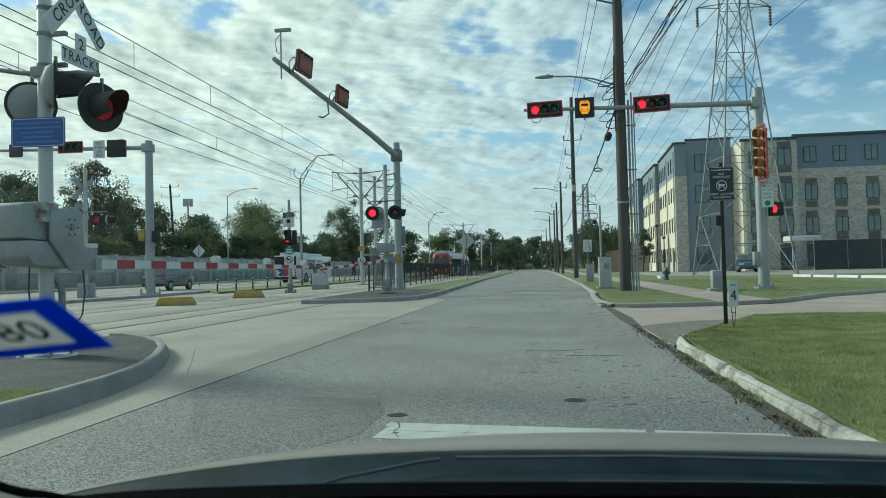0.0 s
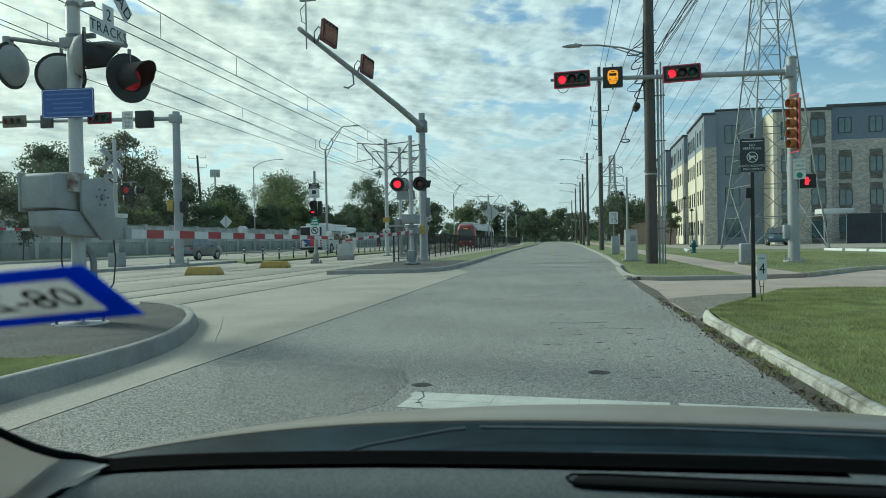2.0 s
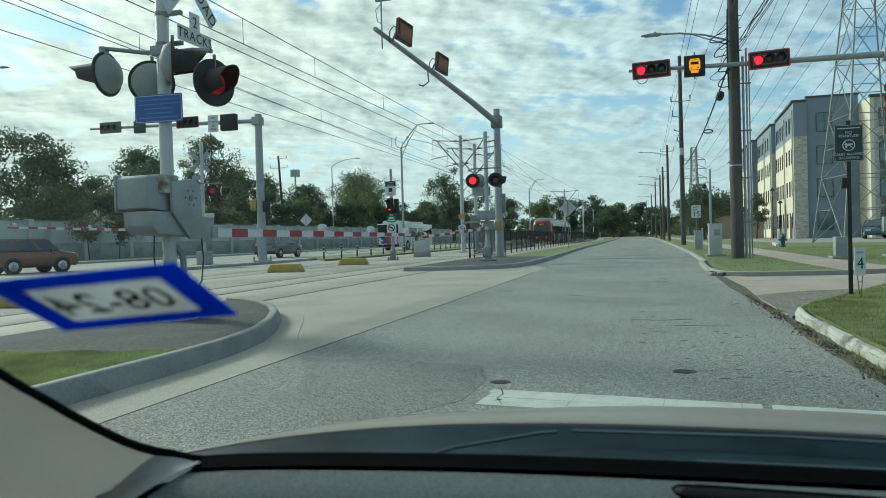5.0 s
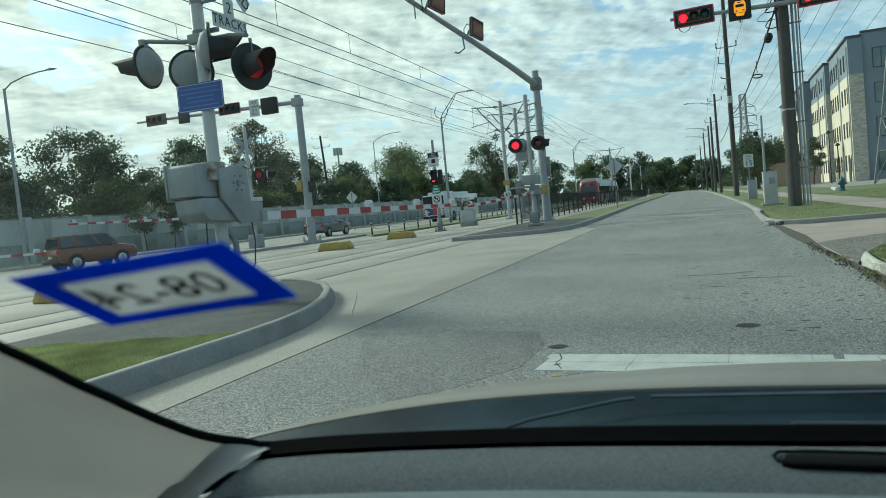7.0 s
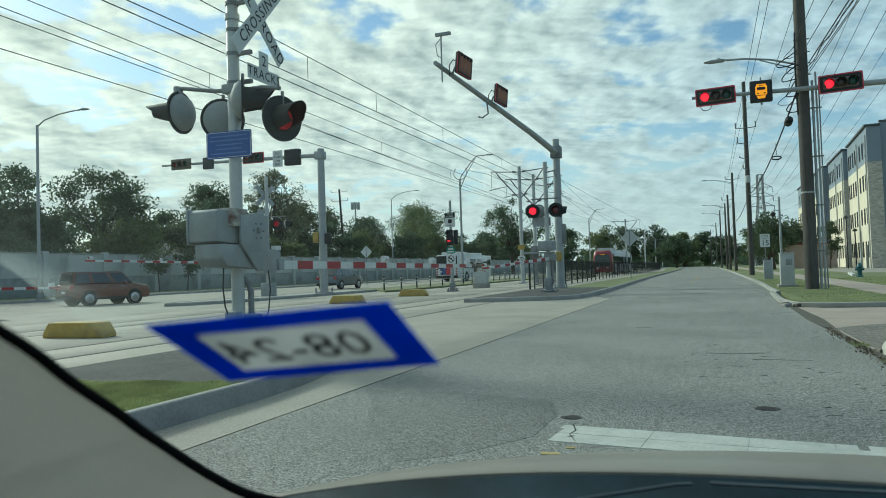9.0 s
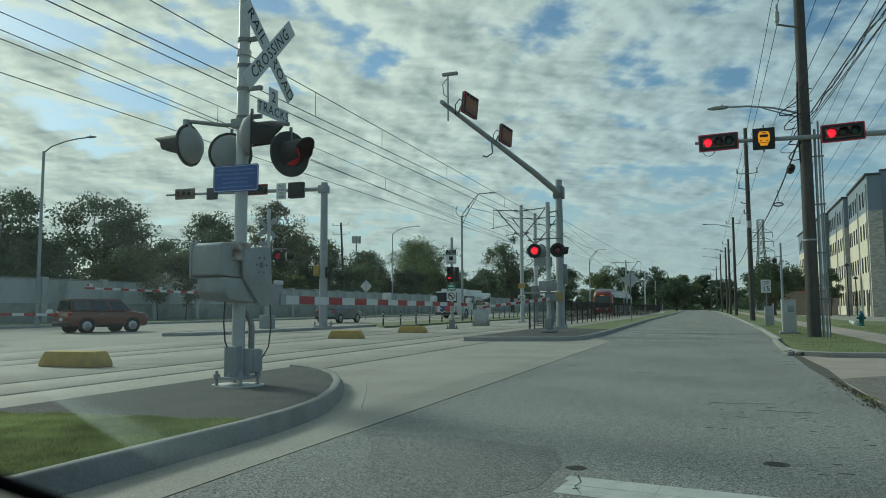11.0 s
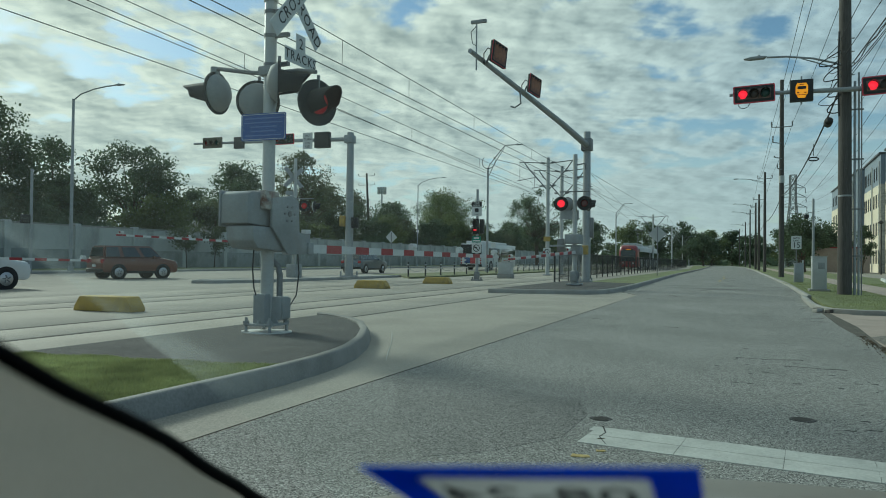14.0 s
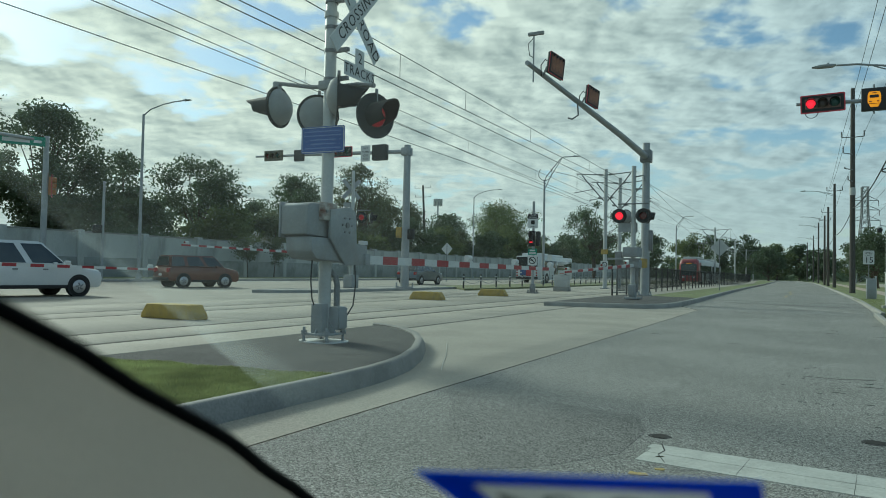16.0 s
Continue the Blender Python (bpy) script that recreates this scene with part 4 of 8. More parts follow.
part("cross_arm", new_tube([(-0.62, -0.1, 3.9), (0.62, -0.1, 3.9)], 0.03, 10), "dark_steel", gate2)
for x, y, f, lens in ((-0.55, -0.16, (0.25, -0.97), "red_on"), (0.42, -0.16, (0.12, -0.99), "red_off"), (-0.36, 0.22, (-0.7, 0.7), "red_off"), (0.52, 0.2, (0.8, 0.6), "red_off")):
    flasher(gate2, pose(x, y, 3.40, 0, 0, turned(*f)), lens, 0.3)
part("top_bracket", new_tube([(0, 0, 5.0), (0.42, -0.1, 5.05), (0.46, -0.1, 4.8)], 0.03, 8), "dark_steel", gate2)
part("top_bracket", new_tube([(0, 0, 4.5), (0.36, -0.1, 4.5)], 0.03, 8), "dark_steel", gate2)
gate_arm(gate2, (0.1, -0.4, 1.38), (-0.85, -6.4, 1.05), light_at=(0.12, 0.5, 0.98))

# mast with the long arm over the tracks
amast = thing("signal_arm_mast", -7.14, 35.7, 0.125, 0, "grey steel mast with a long arm and dark blank-out signs", "signal mast")
part("pole", new_tube([(0, 0, 0), (0, 0, 7.5)], [0.22, 0.17], 18), "steel", amast)
part("cap", new_box(-0.26, 0.26, -0.26, 0.26, 6.55, 7.15, 0.03), "dark_steel", amast)
part("arm", new_tube([(0, -0.1, 6.82), (-0.1, -5, 7.0), (-0.25, -10, 7.13), (-0.42, -15.7, 7.26)], [0.16, 0.13, 0.10, 0.07], 16), "steel", amast)
bm = new_prism(rounded(0.6, 0.6, 0.04), 0.0, 0.06)
for a in range(45, 360, 90):
    tube(bm, [(0.33 * math.cos(radians(a)), 0.33 * math.sin(radians(a)), 0.0), (0.33 * math.cos(radians(a)), 0.33 * math.sin(radians(a)), 0.2)], 0.035, 8)
part("base_plate", bm, "steel", amast)
part("yellow_box", new_box(-0.15, 0.15, -0.42, -0.18, 1.35, 1.8, 0.03), "yellow", amast)
part("call_box", new_box(0.15, 0.35, -0.1, 0.15, 2.2, 3.2, 0.03), "dark_steel", amast)
for yy, zz in ((-14.6, 7.40), (-10.4, 7.40)):
    s = new("blank_out_sign"); s.parent = amast; s.matrix_basis = pose(0.14, yy, zz, 0, 9, 72)
    s["label"] = "dark blank-out sign with a reddish face"
    part("case", new_box(-0.37, 0.37, 0.0, 0.10, -0.34, 0.34, 0.02), "black", s)
    part("rear_cone", new_prism([(-0.25, -0.25), (0.25, -0.25), (0.25, 0.25), (-0.25, 0.25)], -0.16, -0.10, UP_Y), "black", s)
    part("edge", new_prism(rounded(0.76, 0.70, 0.03), -0.004, 0.012, UP_Y), "backplate_edge", s)
    part("rim", new_prism(rounded(0.73, 0.67, 0.03), 0.013, 0.022, UP_Y), "black", s)
    part("panel", new_prism(rounded(0.62, 0.56, 0.02), 0.023, 0.03, UP_Y), "led_dim", s)
    for k in range(3):
        part("symbol_window", new_prism([(x * 0.45, y) for x, y in circle(0.21, 16, -0.40 + 0.40 * k, 0)], 0.031, 0.034, UP_Y), "led_lit", s, "faint orange-brown symbol window")
    for k in range(4):
        part("sun_louvre", new_box(-0.24 + 0.16 * k - 0.015, -0.24 + 0.16 * k + 0.015, -0.09, -0.03, 0.22, 0.28), "black", s)
    part("bracket", new_tube([(0, 0.15, 0), (-0.1, 0.30, -0.02), (-0.15, 0.36, -0.30)], 0.035, 8), "dark_steel", s)
    part("cable", new_tube([(0, 0.16, 0.1), (-0.15, 0.36, 0.22), (-0.25, 0.42, 0.0), (-0.2, 0.40, -0.35)], 0.018, 6), "wire", s)
det = new("vehicle_detector"); det.parent = amast; det.matrix_basis = pose(-0.40, -15.2, 7.25)
part("riser", new_tube([(0, 0, -0.45), (0, 0, 1.0)], 0.025, 8), "steel", det)
part("unit", new_box(-0.18, 0.32, -0.05, 0.05, 0.98, 1.08, 0.015), "gate_grey", det)
part("cable", new_tube([(0.0, 0.05, 0.95), (-0.2, 0.05, 0.75), (-0.15, 0.05, 0.4), (0, 0.04, 0.3)], 0.012, 6), "wire", det)
part("hook", new_tube([(-0.2, -11.2, 7.05), (-0.16, -11.2, 6.6), (-0.35, -11.3, 6.45), (-0.5, -11.3, 6.5)], 0.03, 8), "dark_steel", amast)

# mast on the far median
fmast = thing("traffic_signal_mast", -20.4, 35.1, 0.12, 0, "grey steel signal mast on the far median, lights dark", "traffic signal")
part("pole", new_tube([(0, 0, 0), (0, 0, 8.15)], [0.24, 0.19], 18), "steel", fmast)
part("cap", new_box(-0.3, 0.22, -0.24, 0.24, 7.55, 8.0, 0.03), "steel", fmast)
part("arm", new_tube([(0, -0.05, 7.78), (-5.5, -0.05, 7.95), (-11.2, -0.05, 8.1)], [0.12, 0.1, 0.06], 14), "steel", fmast)
bm = new_prism(rounded(0.75, 0.75, 0.05), 0.0, 0.08)
for x in (-0.33, 0.33):
    for y in (-0.33, 0.33):
        tube(bm, [(x, y, 0), (x, y, 0.3)], 0.05, 8)
part("base_plate", bm, "steel", fmast)
signal_head(fmast, pose(-9.6, -0.25, 8.05, 0, -1, 8), lit=9, body="signal_khaki", plate=False)
part("khaki_plate", new_prism(rounded(1.36, 0.66, 0.05), 0.0, 0.02, UP_Y), "signal_khaki", fmast, "", pose(-9.6, -0.22, 8.05, 0, -1, 8))
signal_head(fmast, pose(-4.35, -0.25, 7.98, 0, -1, 8), lit=9)
part("dark_sign", new_box(-7.95, -7.25, -0.3, -0.1, 7.6, 8.3, 0.03), "signal_body", fmast, "small dark reddish blank-out sign")
s = part("no_turn_sign", new_prism(rounded(0.66, 0.95, 0.03), 0, 0.01, UP_Y), "white", fmast, "white no-turn-on-red sign", pose(-2.72, -0.2, 7.80))
for z, text in ((0.30, "NO"), (0.08, "TURN"), (-0.13, "ON"), (-0.33, "RED")):
    lettering("sign_text", text, 0.19, "black", s, pose(0, -0.013, z, 90), 0.001)
part("turn_signal", new_box(-2.2, -1.25, -0.35, 0.0, 7.35, 8.25, 0.04), "black", fmast, "dark square turn signal")
part("yellow_box", new_box(-0.55, -0.20, -0.2, 0.15, 2.85, 3.45, 0.03), "yellow", fmast)
part("black_box", new_box(0.22, 0.52, -0.2, 0.15, 2.75, 3.35, 0.03), "black", fmast)

# gate on the far median, seen from behind
fgate = thing("crossing_gate", -21.8, 31.8, 0.12, 0, "grey crossing gate on the far median with a blank crossbuck back", "crossing signal")
part("mast", new_tube([(0, 0, 0), (0, 0, 6.3)], [0.10, 0.09], 14), "mast", fgate)
part("motor_box", new_box(-0.3, 0.3, -0.7, 0.3, 1.2, 1.9, 0.04), "gate_grey", fgate)
part("base", new_box(-0.3, 0.3, -0.3, 0.3, 0.0, 0.7, 0.04), "gate_grey", fgate)
b = new("crossbuck"); b.parent = fgate; b.matrix_basis = pose(-0.12, 0, 5.3, 0, 0, 60)
for k, turn in enumerate((45, -45)):
    part("board", new_prism(rounded(1.4, 0.23, 0.01), 0.01 * k, 0.008 + 0.01 * k, UP_Y), "steel", b, "", pose(0, 0, 0, 0, turn, 0))
part("count_plate", new_prism(rounded(0.68, 0.24, 0.01), 0, 0.01, UP_Y), "steel", fgate, "", pose(-0.15, -0.1, 4.45, 0, 0, 60))
for x, y, f, lens in ((-0.1, -0.5, (-0.3, -0.95), "red_off"), (0.75, -0.25, (0.45, -0.9), "red_dim"), (1.1, 0.2, (0.9, 0.3), "red_off")):
    flasher(fgate, pose(x, y, 3.75, 0, 0, turned(*f)), lens)
part("cross_arm", new_tube([(-0.3, -0.3, 4.15), (1.1, 0.1, 4.15)], 0.03, 8), "dark_steel", fgate)
gate_arm(fgate, (0, -0.7, 1.72), (0.0, -11.6, 1.82), light_at=(0.35, 0.65, 0.98))

# boom of the gate across the far carriageway
ogate = thing("crossing_gate", -20.0, 7.2, 0.0, 0, "lowered boom of the opposite crossing gate", "crossing signal")
part("mast", new_tube([(0, 0, 0), (0, 0, 4.2)], 0.09, 12), "mast", ogate)
part("motor_box", new_box(-0.3, 0.3, -0.6, 0.4, 0.9, 1.6, 0.04), "gate_grey", ogate)
gate_arm(ogate, (0, 0.5, 1.15), (0.0, 10.3, 0.98), light_at=(0.3, 0.66, 0.97))


# ---------------------------------------------------------------- poles, lamps and wires on the right
def cobra_head(bm, x, y, z, way=-1):
    """A flat street lantern that points along x."""
    prism(bm, [(0, 0.02), (way * 0.15, 0.05), (way * 0.48, 0.045), (way * 0.76, 0.0), (way * 0.55, -0.045), (way * 0.1, -0.04)] if way < 0 else
          [(0, 0.02), (0.1, -0.04), (0.55, -0.045), (0.76, 0.0), (0.48, 0.045), (0.15, 0.05)], -0.12, 0.12, Matrix.Translation((x, y, z)) @ UP_Y, 0.015)
    tube(bm, [(x + way * 0.25, y, z + 0.04), (x + way * 0.25, y, z + 0.11)], 0.04, 8)
    return bm


def utility_pole(x, y, top, r=0.2, lamp=None, arms=((0.93, 0.9), (0.80, 0.7)), lean=0.0, label="tall weathered wooden utility pole by the kerb"):
    ob = thing("utility_pole", x, y, 0.09, 0, label, "utility pole", "poles along the road")
    part("shaft", new_tube([(0, 0, 0), (lean * 0.5, 0, top * 0.5), (lean, 0, top)], [r, r * 0.86, r * 0.68], 16), "wood", ob)
    for u, half in arms:
        z = top * u
        bm = new_tube([(lean * u - half, -0.12, z + 0.05), (lean * u, -0.16, z), (lean * u + half, -0.12, z + 0.05)], 0.035, 8)
        arm = part("bracket_arm", bm, "dark_steel", ob)
        for s in (-1, 1):
            pts = [(lean * u + s * half, -0.12, z + 0.05 + 0.05 * k) for k in range(9)]
            part("insulator", new_tube(pts, [0.03 if k % 2 else 0.065 for k in range(9)], 10), "dark_steel", arm)
    if lamp:
        z, reach = lamp
        l = new("street_lamp_arm"); l.parent = ob; l.matrix_basis = pose(0, 0, z)
        part("tube", new_tube([(-0.1, -0.1, -0.45), (-reach * 0.4, -0.1, -0.15), (-reach * 0.75, -0.1, 0.0), (-reach, -0.1, 0.03)], 0.035, 8), "steel", l)
        part("brace", new_tube([(-0.1, -0.1, -0.62), (-reach * 0.55, -0.1, -0.12)], 0.022, 8), "steel", l)
        part("lantern", cobra_head(bmesh.new(), -reach, -0.1, 0.03), "steel", l)
    return ob


p1 = utility_pole(3.22, 27.9, 17.0, 0.225, (8.33, 2.45), arms=())
part("conduit", new_tube([(0.30, 0.02, 0), (0.30, 0.02, 7.3)], 0.045, 10), "steel", p1)
part("conduit", new_tube([(0.42, 0.05, 0), (0.42, 0.05, 7.6)], 0.035, 10), "steel", p1)
part("conduit", new_tube([(0.51, 0.1, 0), (0.51, 0.1, 7.2)], 0.025, 10), "dark_steel", p1)
for z in (1.3, 2.9, 4.6, 6.3):
    part("strap", new_box(-0.1, 0.56, -0.04, 0.0, z, z + 0.05), "dark_steel", p1)
part("band", new_tube([(0, 0, 3.35), (0, 0, 3.41)], 0.222, 16), "steel", p1)
rng = random.Random(8)
bm = bmesh.new()
for k in range(8):
    z0, z1 = 8.6 - 0.25 * k, 8.2 - 0.28 * k
    reach = rng.uniform(0.28, 0.62)
    tube(bm, [(-0.18 - reach * math.sin(math.pi * u) + 0.04 * math.sin(9 * u + k), -0.20 - 0.05 * math.sin(5 * u + k), z0 + (z1 - z0) * u - 0.25 * math.sin(math.pi * u)) for u in np.linspace(0, 1, 10)], 0.012 + 0.008 * (k % 2), 5)
tube(bm, [(-0.2 - 0.03 * math.sin(3 * u), -0.21, 9.0 - 2.9 * u) for u in np.linspace(0, 1, 12)], 0.03, 6)
part("cable_tangle", bm, "wire", p1)
for z in (8.75, 8.3, 7.9, 7.5):
    part("bolt", new_tube([(-0.25, -0.12, z), (0.27, -0.12, z)], 0.02, 6), "dark_steel", p1)
arm = part("top_arm", new_tube([(0, -0.1, 11.02), (-0.35, -0.13, 11.10), (-0.78, -0.15, 11.22)], 0.04, 8), "dark_steel", p1)
part("insulator", new_tube([(-0.75, -0.15, 11.2), (-0.75, -0.15, 11.3), (-0.75, -0.15, 11.33), (-0.75, -0.15, 11.66), (-0.75, -0.15, 11.7), (-0.75, -0.15, 11.95)], [0.05, 0.06, 0.09, 0.09, 0.05, 0.045], 12), "mast", arm)
for x, y, top, lamp, r in ((2.95, 60, 15.1, None, 0.2), (2.95, 95, 12.2, (11.4, 2.9), 0.19), (2.75, 112, 11.0, None, 0.19), (2.72, 130, 11.2, (11.0, 2.9), 0.18), (2.4, 165, 12.5, (12.0, 3.0), 0.18), (1.9, 205, 12.0, (11.4, 3.0), 0.18), (0.6, 245, 12.0, (11.6, 3.0), 0.18)):
    utility_pole(x, y, top, r, lamp, arms=((0.758, 0.72),) if y == 60 else ((0.93, 0.8),))
far_pole = bpy.data.objects["utility_pole.001"]
for z, reach, rise in ((10.2, 0.62, 0.5), (9.05, 0.5, 0.12), (8.2, 0.3, 0.3)):
    side_arm = part("side_arm", new_tube([(0, -0.15, z), (-reach * 0.7, -0.16, z + 0.08), (-reach, -0.16, z + 0.14)], 0.035, 8), "dark_steel", far_pole)
    part("insulator", new_tube([(-reach, -0.16, z + 0.1 + rise * k / 8) for k in range(9)], [0.03 if k % 2 else 0.06 for k in range(9)], 8), "dark_steel", side_arm)
part("transformer_band", new_tube([(0, 0, 7.2), (0, 0, 7.75)], 0.2, 14), "mast", far_pole, "pale grey band round the pole")


def wires(name, lines, r, label, sag=0.5, group="overhead wires"):
    for a, b, s in lines:
        a, b = Vector(a), Vector(b)
        n = 14
        pts = [a.lerp(b, k / n) - Vector((0, 0, s * 4 * (k / n) * (1 - k / n))) for k in range(n + 1)]
        tagged(part(name, new_tube(pts, r, 5), "wire"), label, "wire", group)


wires("power_wire", [((2.3, 27.8, 12.0), (2.5, -30, 12.2), 0.2), ((2.3, 27.8, 12.0), (2.35, 59.9, 12.05), 0.15), ((2.47, 27.8, 11.9), (2.8, -30, 11.7), 0.2), ((2.47, 27.8, 11.3), (2.36, 59.9, 10.85), 0.12),
                      ((3.72, 27.8, 11.95), (4.2, -30, 12.2), 0.2), ((3.72, 27.8, 11.95), (3.75, 59.9, 12.0), 0.15), ((3.08, 27.9, 8.88), (4.74, -20, 11.34), 0.2), ((3.15, 27.9, 8.22), (5.5, -20, 9.6), 0.2),
                      ((2.35, 59.9, 12.05), (2.3, 95, 11.5), 0.4), ((3.75, 59.9, 12.0), (3.5, 95, 11.5), 0.4), ((2.36, 59.9, 10.85), (2.3, 95, 11.3), 0.4),
                      ((2.2, 95, 11.4), (2.0, 130, 10.4), 0.4), ((3.6, 95, 11.4), (3.4, 130, 10.4), 0.4), ((2.0, 130, 10.4), (1.7, 165, 11.6), 0.4), ((3.4, 130, 10.4), (3.1, 165, 11.6), 0.4)],
      0.012, "thin black overhead power wire")
wires("telephone_cable", [((3.45, 27.9, 8.02), (5.35, -20, 8.29), 0.05)], 0.020, "black telephone cable over the verge")
wires("telephone_cable", [((3.4, 27.9, 7.72), (5.34, -20, 7.38), 0.05), ((3.41, 27.9, 7.62), (5.27, -20, 7.59), 0.05)], 0.012, "thin black telephone cable over the verge")
# loosely twisted bundle of cables
bm = bmesh.new()
for k in range(4):
    pts = []
    for u in np.linspace(0, 1, 90):
        y = 27.8 - 47.8 * u
        a = 2 * math.pi * (k / 4 + 0.42 * y + 0.3 * math.sin(0.9 * y + k))
        r = 0.026 * (1 + 0.5 * math.sin(1.7 * y + 2.1 * k)) * min(1, 12 * u + 0.2)
        pts.append((3.4 + 2.0 * u + r * math.cos(a), y, 7.82 + 0.16 * u + 0.05 * math.sin(2.3 * y) + r * math.sin(a)))
    tube(bm, pts, 0.008 + 0.003 * (k % 2), 5)
tagged(part("telephone_cable", bm, "wire"), "loosely twisted bundle of black telephone cables", "wire", "overhead wires")
wires("telephone_cable", [((3.0, 27.8, 7.0), (2.95, 59.8, 6.3), 0.6), ((2.95, 60, 6.3), (2.95, 95, 6.2), 0.5), ((2.95, 95, 6.2), (2.72, 130, 6.0), 0.4)], 0.03, "sagging black telephone cable between poles")
splice = thing("cable_splice", 3.0, 30.6, 6.53, 0, "black splice case hanging in the cable", "splice case")
part("case", new_tube([(0, -0.28, 0.02), (0, -0.2, 0), (0, 0.2, -0.04), (0, 0.28, -0.03)], [0.06, 0.15, 0.15, 0.06], 12), "black", splice)
snow = thing("cable_loop", 2.98, 36.0, 5.9, 0, "loop of spare black cable on a hanger", "cable loop")
pts = [(0.0 + 0.2 * math.cos(a), 0.08 * math.sin(a), -0.05 + 0.09 * math.sin(a)) for a in np.linspace(0, 2 * math.pi, 20)]
part("loop", new_tube(pts, 0.03, 6), "wire", snow)
part("hanger", new_tube([(0, 0, 0.1), (0, 0, 0.62)], 0.015, 6), "wire", snow)

# ---------------------------------------------------------------- signs and boxes on the right
sign = thing("campus_sign", 2.91, 12.0, 0.1, 0, "dark campus sign on a black post, forbidding permitless carry", "sign")
part("post", new_box(-0.028, 0.028, -0.02, 0.02, -0.05, 2.58, 0.004), "black", sign)
face = part("panel", new_prism(rounded(0.385, 0.54, 0.02), 0.022, 0.03, UP_Y), "navy", sign, "", pose(0, 0, 2.245, 0, 0, 0))
bm = bmesh.new()
o, i = rounded(0.375, 0.53, 0.02), rounded(0.365, 0.52, 0.018)
a, b = [[bm.verts.new((x, -0.0325, z)) for x, z in q] for q in (o, i)]
for j in range(len(o)):
    q = (j + 1) % len(o)
    bm.faces.new((a[j], a[q], b[q], b[j]))
part("border", bm, "white", face)
for z, text, size in ((0.155, "NO", 0.058), (0.105, "PERMITLESS", 0.052), (-0.165, "CARRY ALLOWED", 0.049), (-0.218, "ON CAMPUS", 0.049)):
    lettering("sign_text", text, size, "white", face, pose(0, -0.033, z, 90), 0.001)
part("writing_bar", new_prism([(-0.15, 0.212), (0.15, 0.212), (0.15, 0.226), (-0.15, 0.226)], 0.0325, 0.0335, UP_Y), "white", face)
bm = bmesh.new()
o, i = circle(0.085, 28, 0, -0.03), circle(0.072, 28, 0, -0.03)
a, b = [[bm.verts.new((x, -0.034, z)) for x, z in q] for q in (o, i)]
for j in range(28):
    bm.faces.new((a[j], a[(j + 1) % 28], b[(j + 1) % 28], b[j]))
prism(bm, [(-0.055, -0.008), (0.055, -0.008), (0.055, -0.03), (-0.012, -0.034), (-0.025, -0.07), (-0.05, -0.07), (-0.04, -0.03), (-0.055, -0.03)][::-1], 0.033, 0.0345, UP_Y)
prism(bm, rounded(0.15, 0.012, 0.003), 0.0345, 0.0355, UP_Y @ pose(0, -0.03, 0, 0, 0, -38))
part("pictogram", bm, "white", face, "white crossed-out pistol pictogram")
part("small_box", new_box(-0.10, -0.03, -0.03, 0.03, 1.58, 1.74, 0.008), "black", sign)

yard = thing("yard_sign", 2.93, 11.6, 0.1, 28, "small white yard sign with a black figure four", "sign")
bd = part("board", new_prism(rounded(0.185, 0.40, 0.006), 0.0, 0.006, UP_Y), "white", yard, "", pose(0, 0, 0.51))
lettering("figure", "4", 0.23, "black", bd, pose(0, -0.009, -0.03, 90), 0.001)
part("writing_bar", new_prism([(-0.06, 0.12), (0.06, 0.12), (0.06, 0.145), (-0.06, 0.145)], 0.0065, 0.0075, UP_Y), "steel", bd)
bm = new_tube([(-0.05, 0.003, 0.36), (0.0, 0.003, -0.02)], 0.006, 6)
tube(bm, [(0.05, 0.003, 0.36), (0.012, 0.003, -0.02)], 0.006, 6)
tube(bm, [(-0.035, 0.003, 0.22), (0.035, 0.003, 0.22)], 0.006, 6)
part("stake", bm, "black", yard)

cab = thing("utility_cabinet", 2.72, 30.9, 0.09, 0, "pale grey metal utility cabinet on a concrete pad", "cabinet")
part("pad", new_box(-0.35, 0.36, -0.35, 0.35, -0.02, 0.09, 0.01), "concrete", cab)
part("body", new_box(-0.24, 0.25, -0.25, 0.25, 0.09, 1.30, 0.015), "mast", cab)
part("door", new_box(-0.20, 0.21, -0.258, -0.25, 0.15, 1.22, 0.004), "mast", cab)
part("vent", new_box(-0.05, 0.18, -0.266, -0.258, 0.85, 1.1, 0.003), "gate_grey", cab)
part("roof", new_box(-0.26, 0.27, -0.27, 0.27, 1.30, 1.34, 0.01), "mast", cab)
cab2 = thing("utility_cabinet", 3.0, 44.5, 0.09, 0, "small dull grey cabinet behind the larger one", "cabinet")
part("body", new_box(-0.22, 0.22, -0.2, 0.2, 0.0, 1.05, 0.02), "steel", cab2)
part("lid", new_box(-0.24, 0.24, -0.22, 0.22, 1.05, 1.10, 0.01), "steel", cab2)

lim = thing("speed_limit_sign", 3.4, 51.8, 0.09, 0, "white speed limit sign on a steel post", "sign")
part("post", new_tube([(0, 0.03, 0), (0, 0.03, 2.9)], 0.03, 8), "dark_steel", lim)
f = part("panel", new_prism(rounded(0.61, 0.86, 0.04), 0, 0.006, UP_Y), "white", lim, "", pose(0, 0, 2.42))
for z, text, size in ((0.28, "SPEED", 0.15), (0.12, "LIMIT", 0.15), (-0.18, "15", 0.50)):
    lettering("sign_text", text, size, "black", f, pose(0, -0.009, z, 90), 0.001)
cp = thing("camera_pole", 3.55, 42.4, 0.09, 0, "plain grey pole with a dome camera on an arm", "camera pole")
part("pole", new_tube([(0, 0, 0), (0, 0, 4.5)], [0.07, 0.055], 12), "steel", cp)
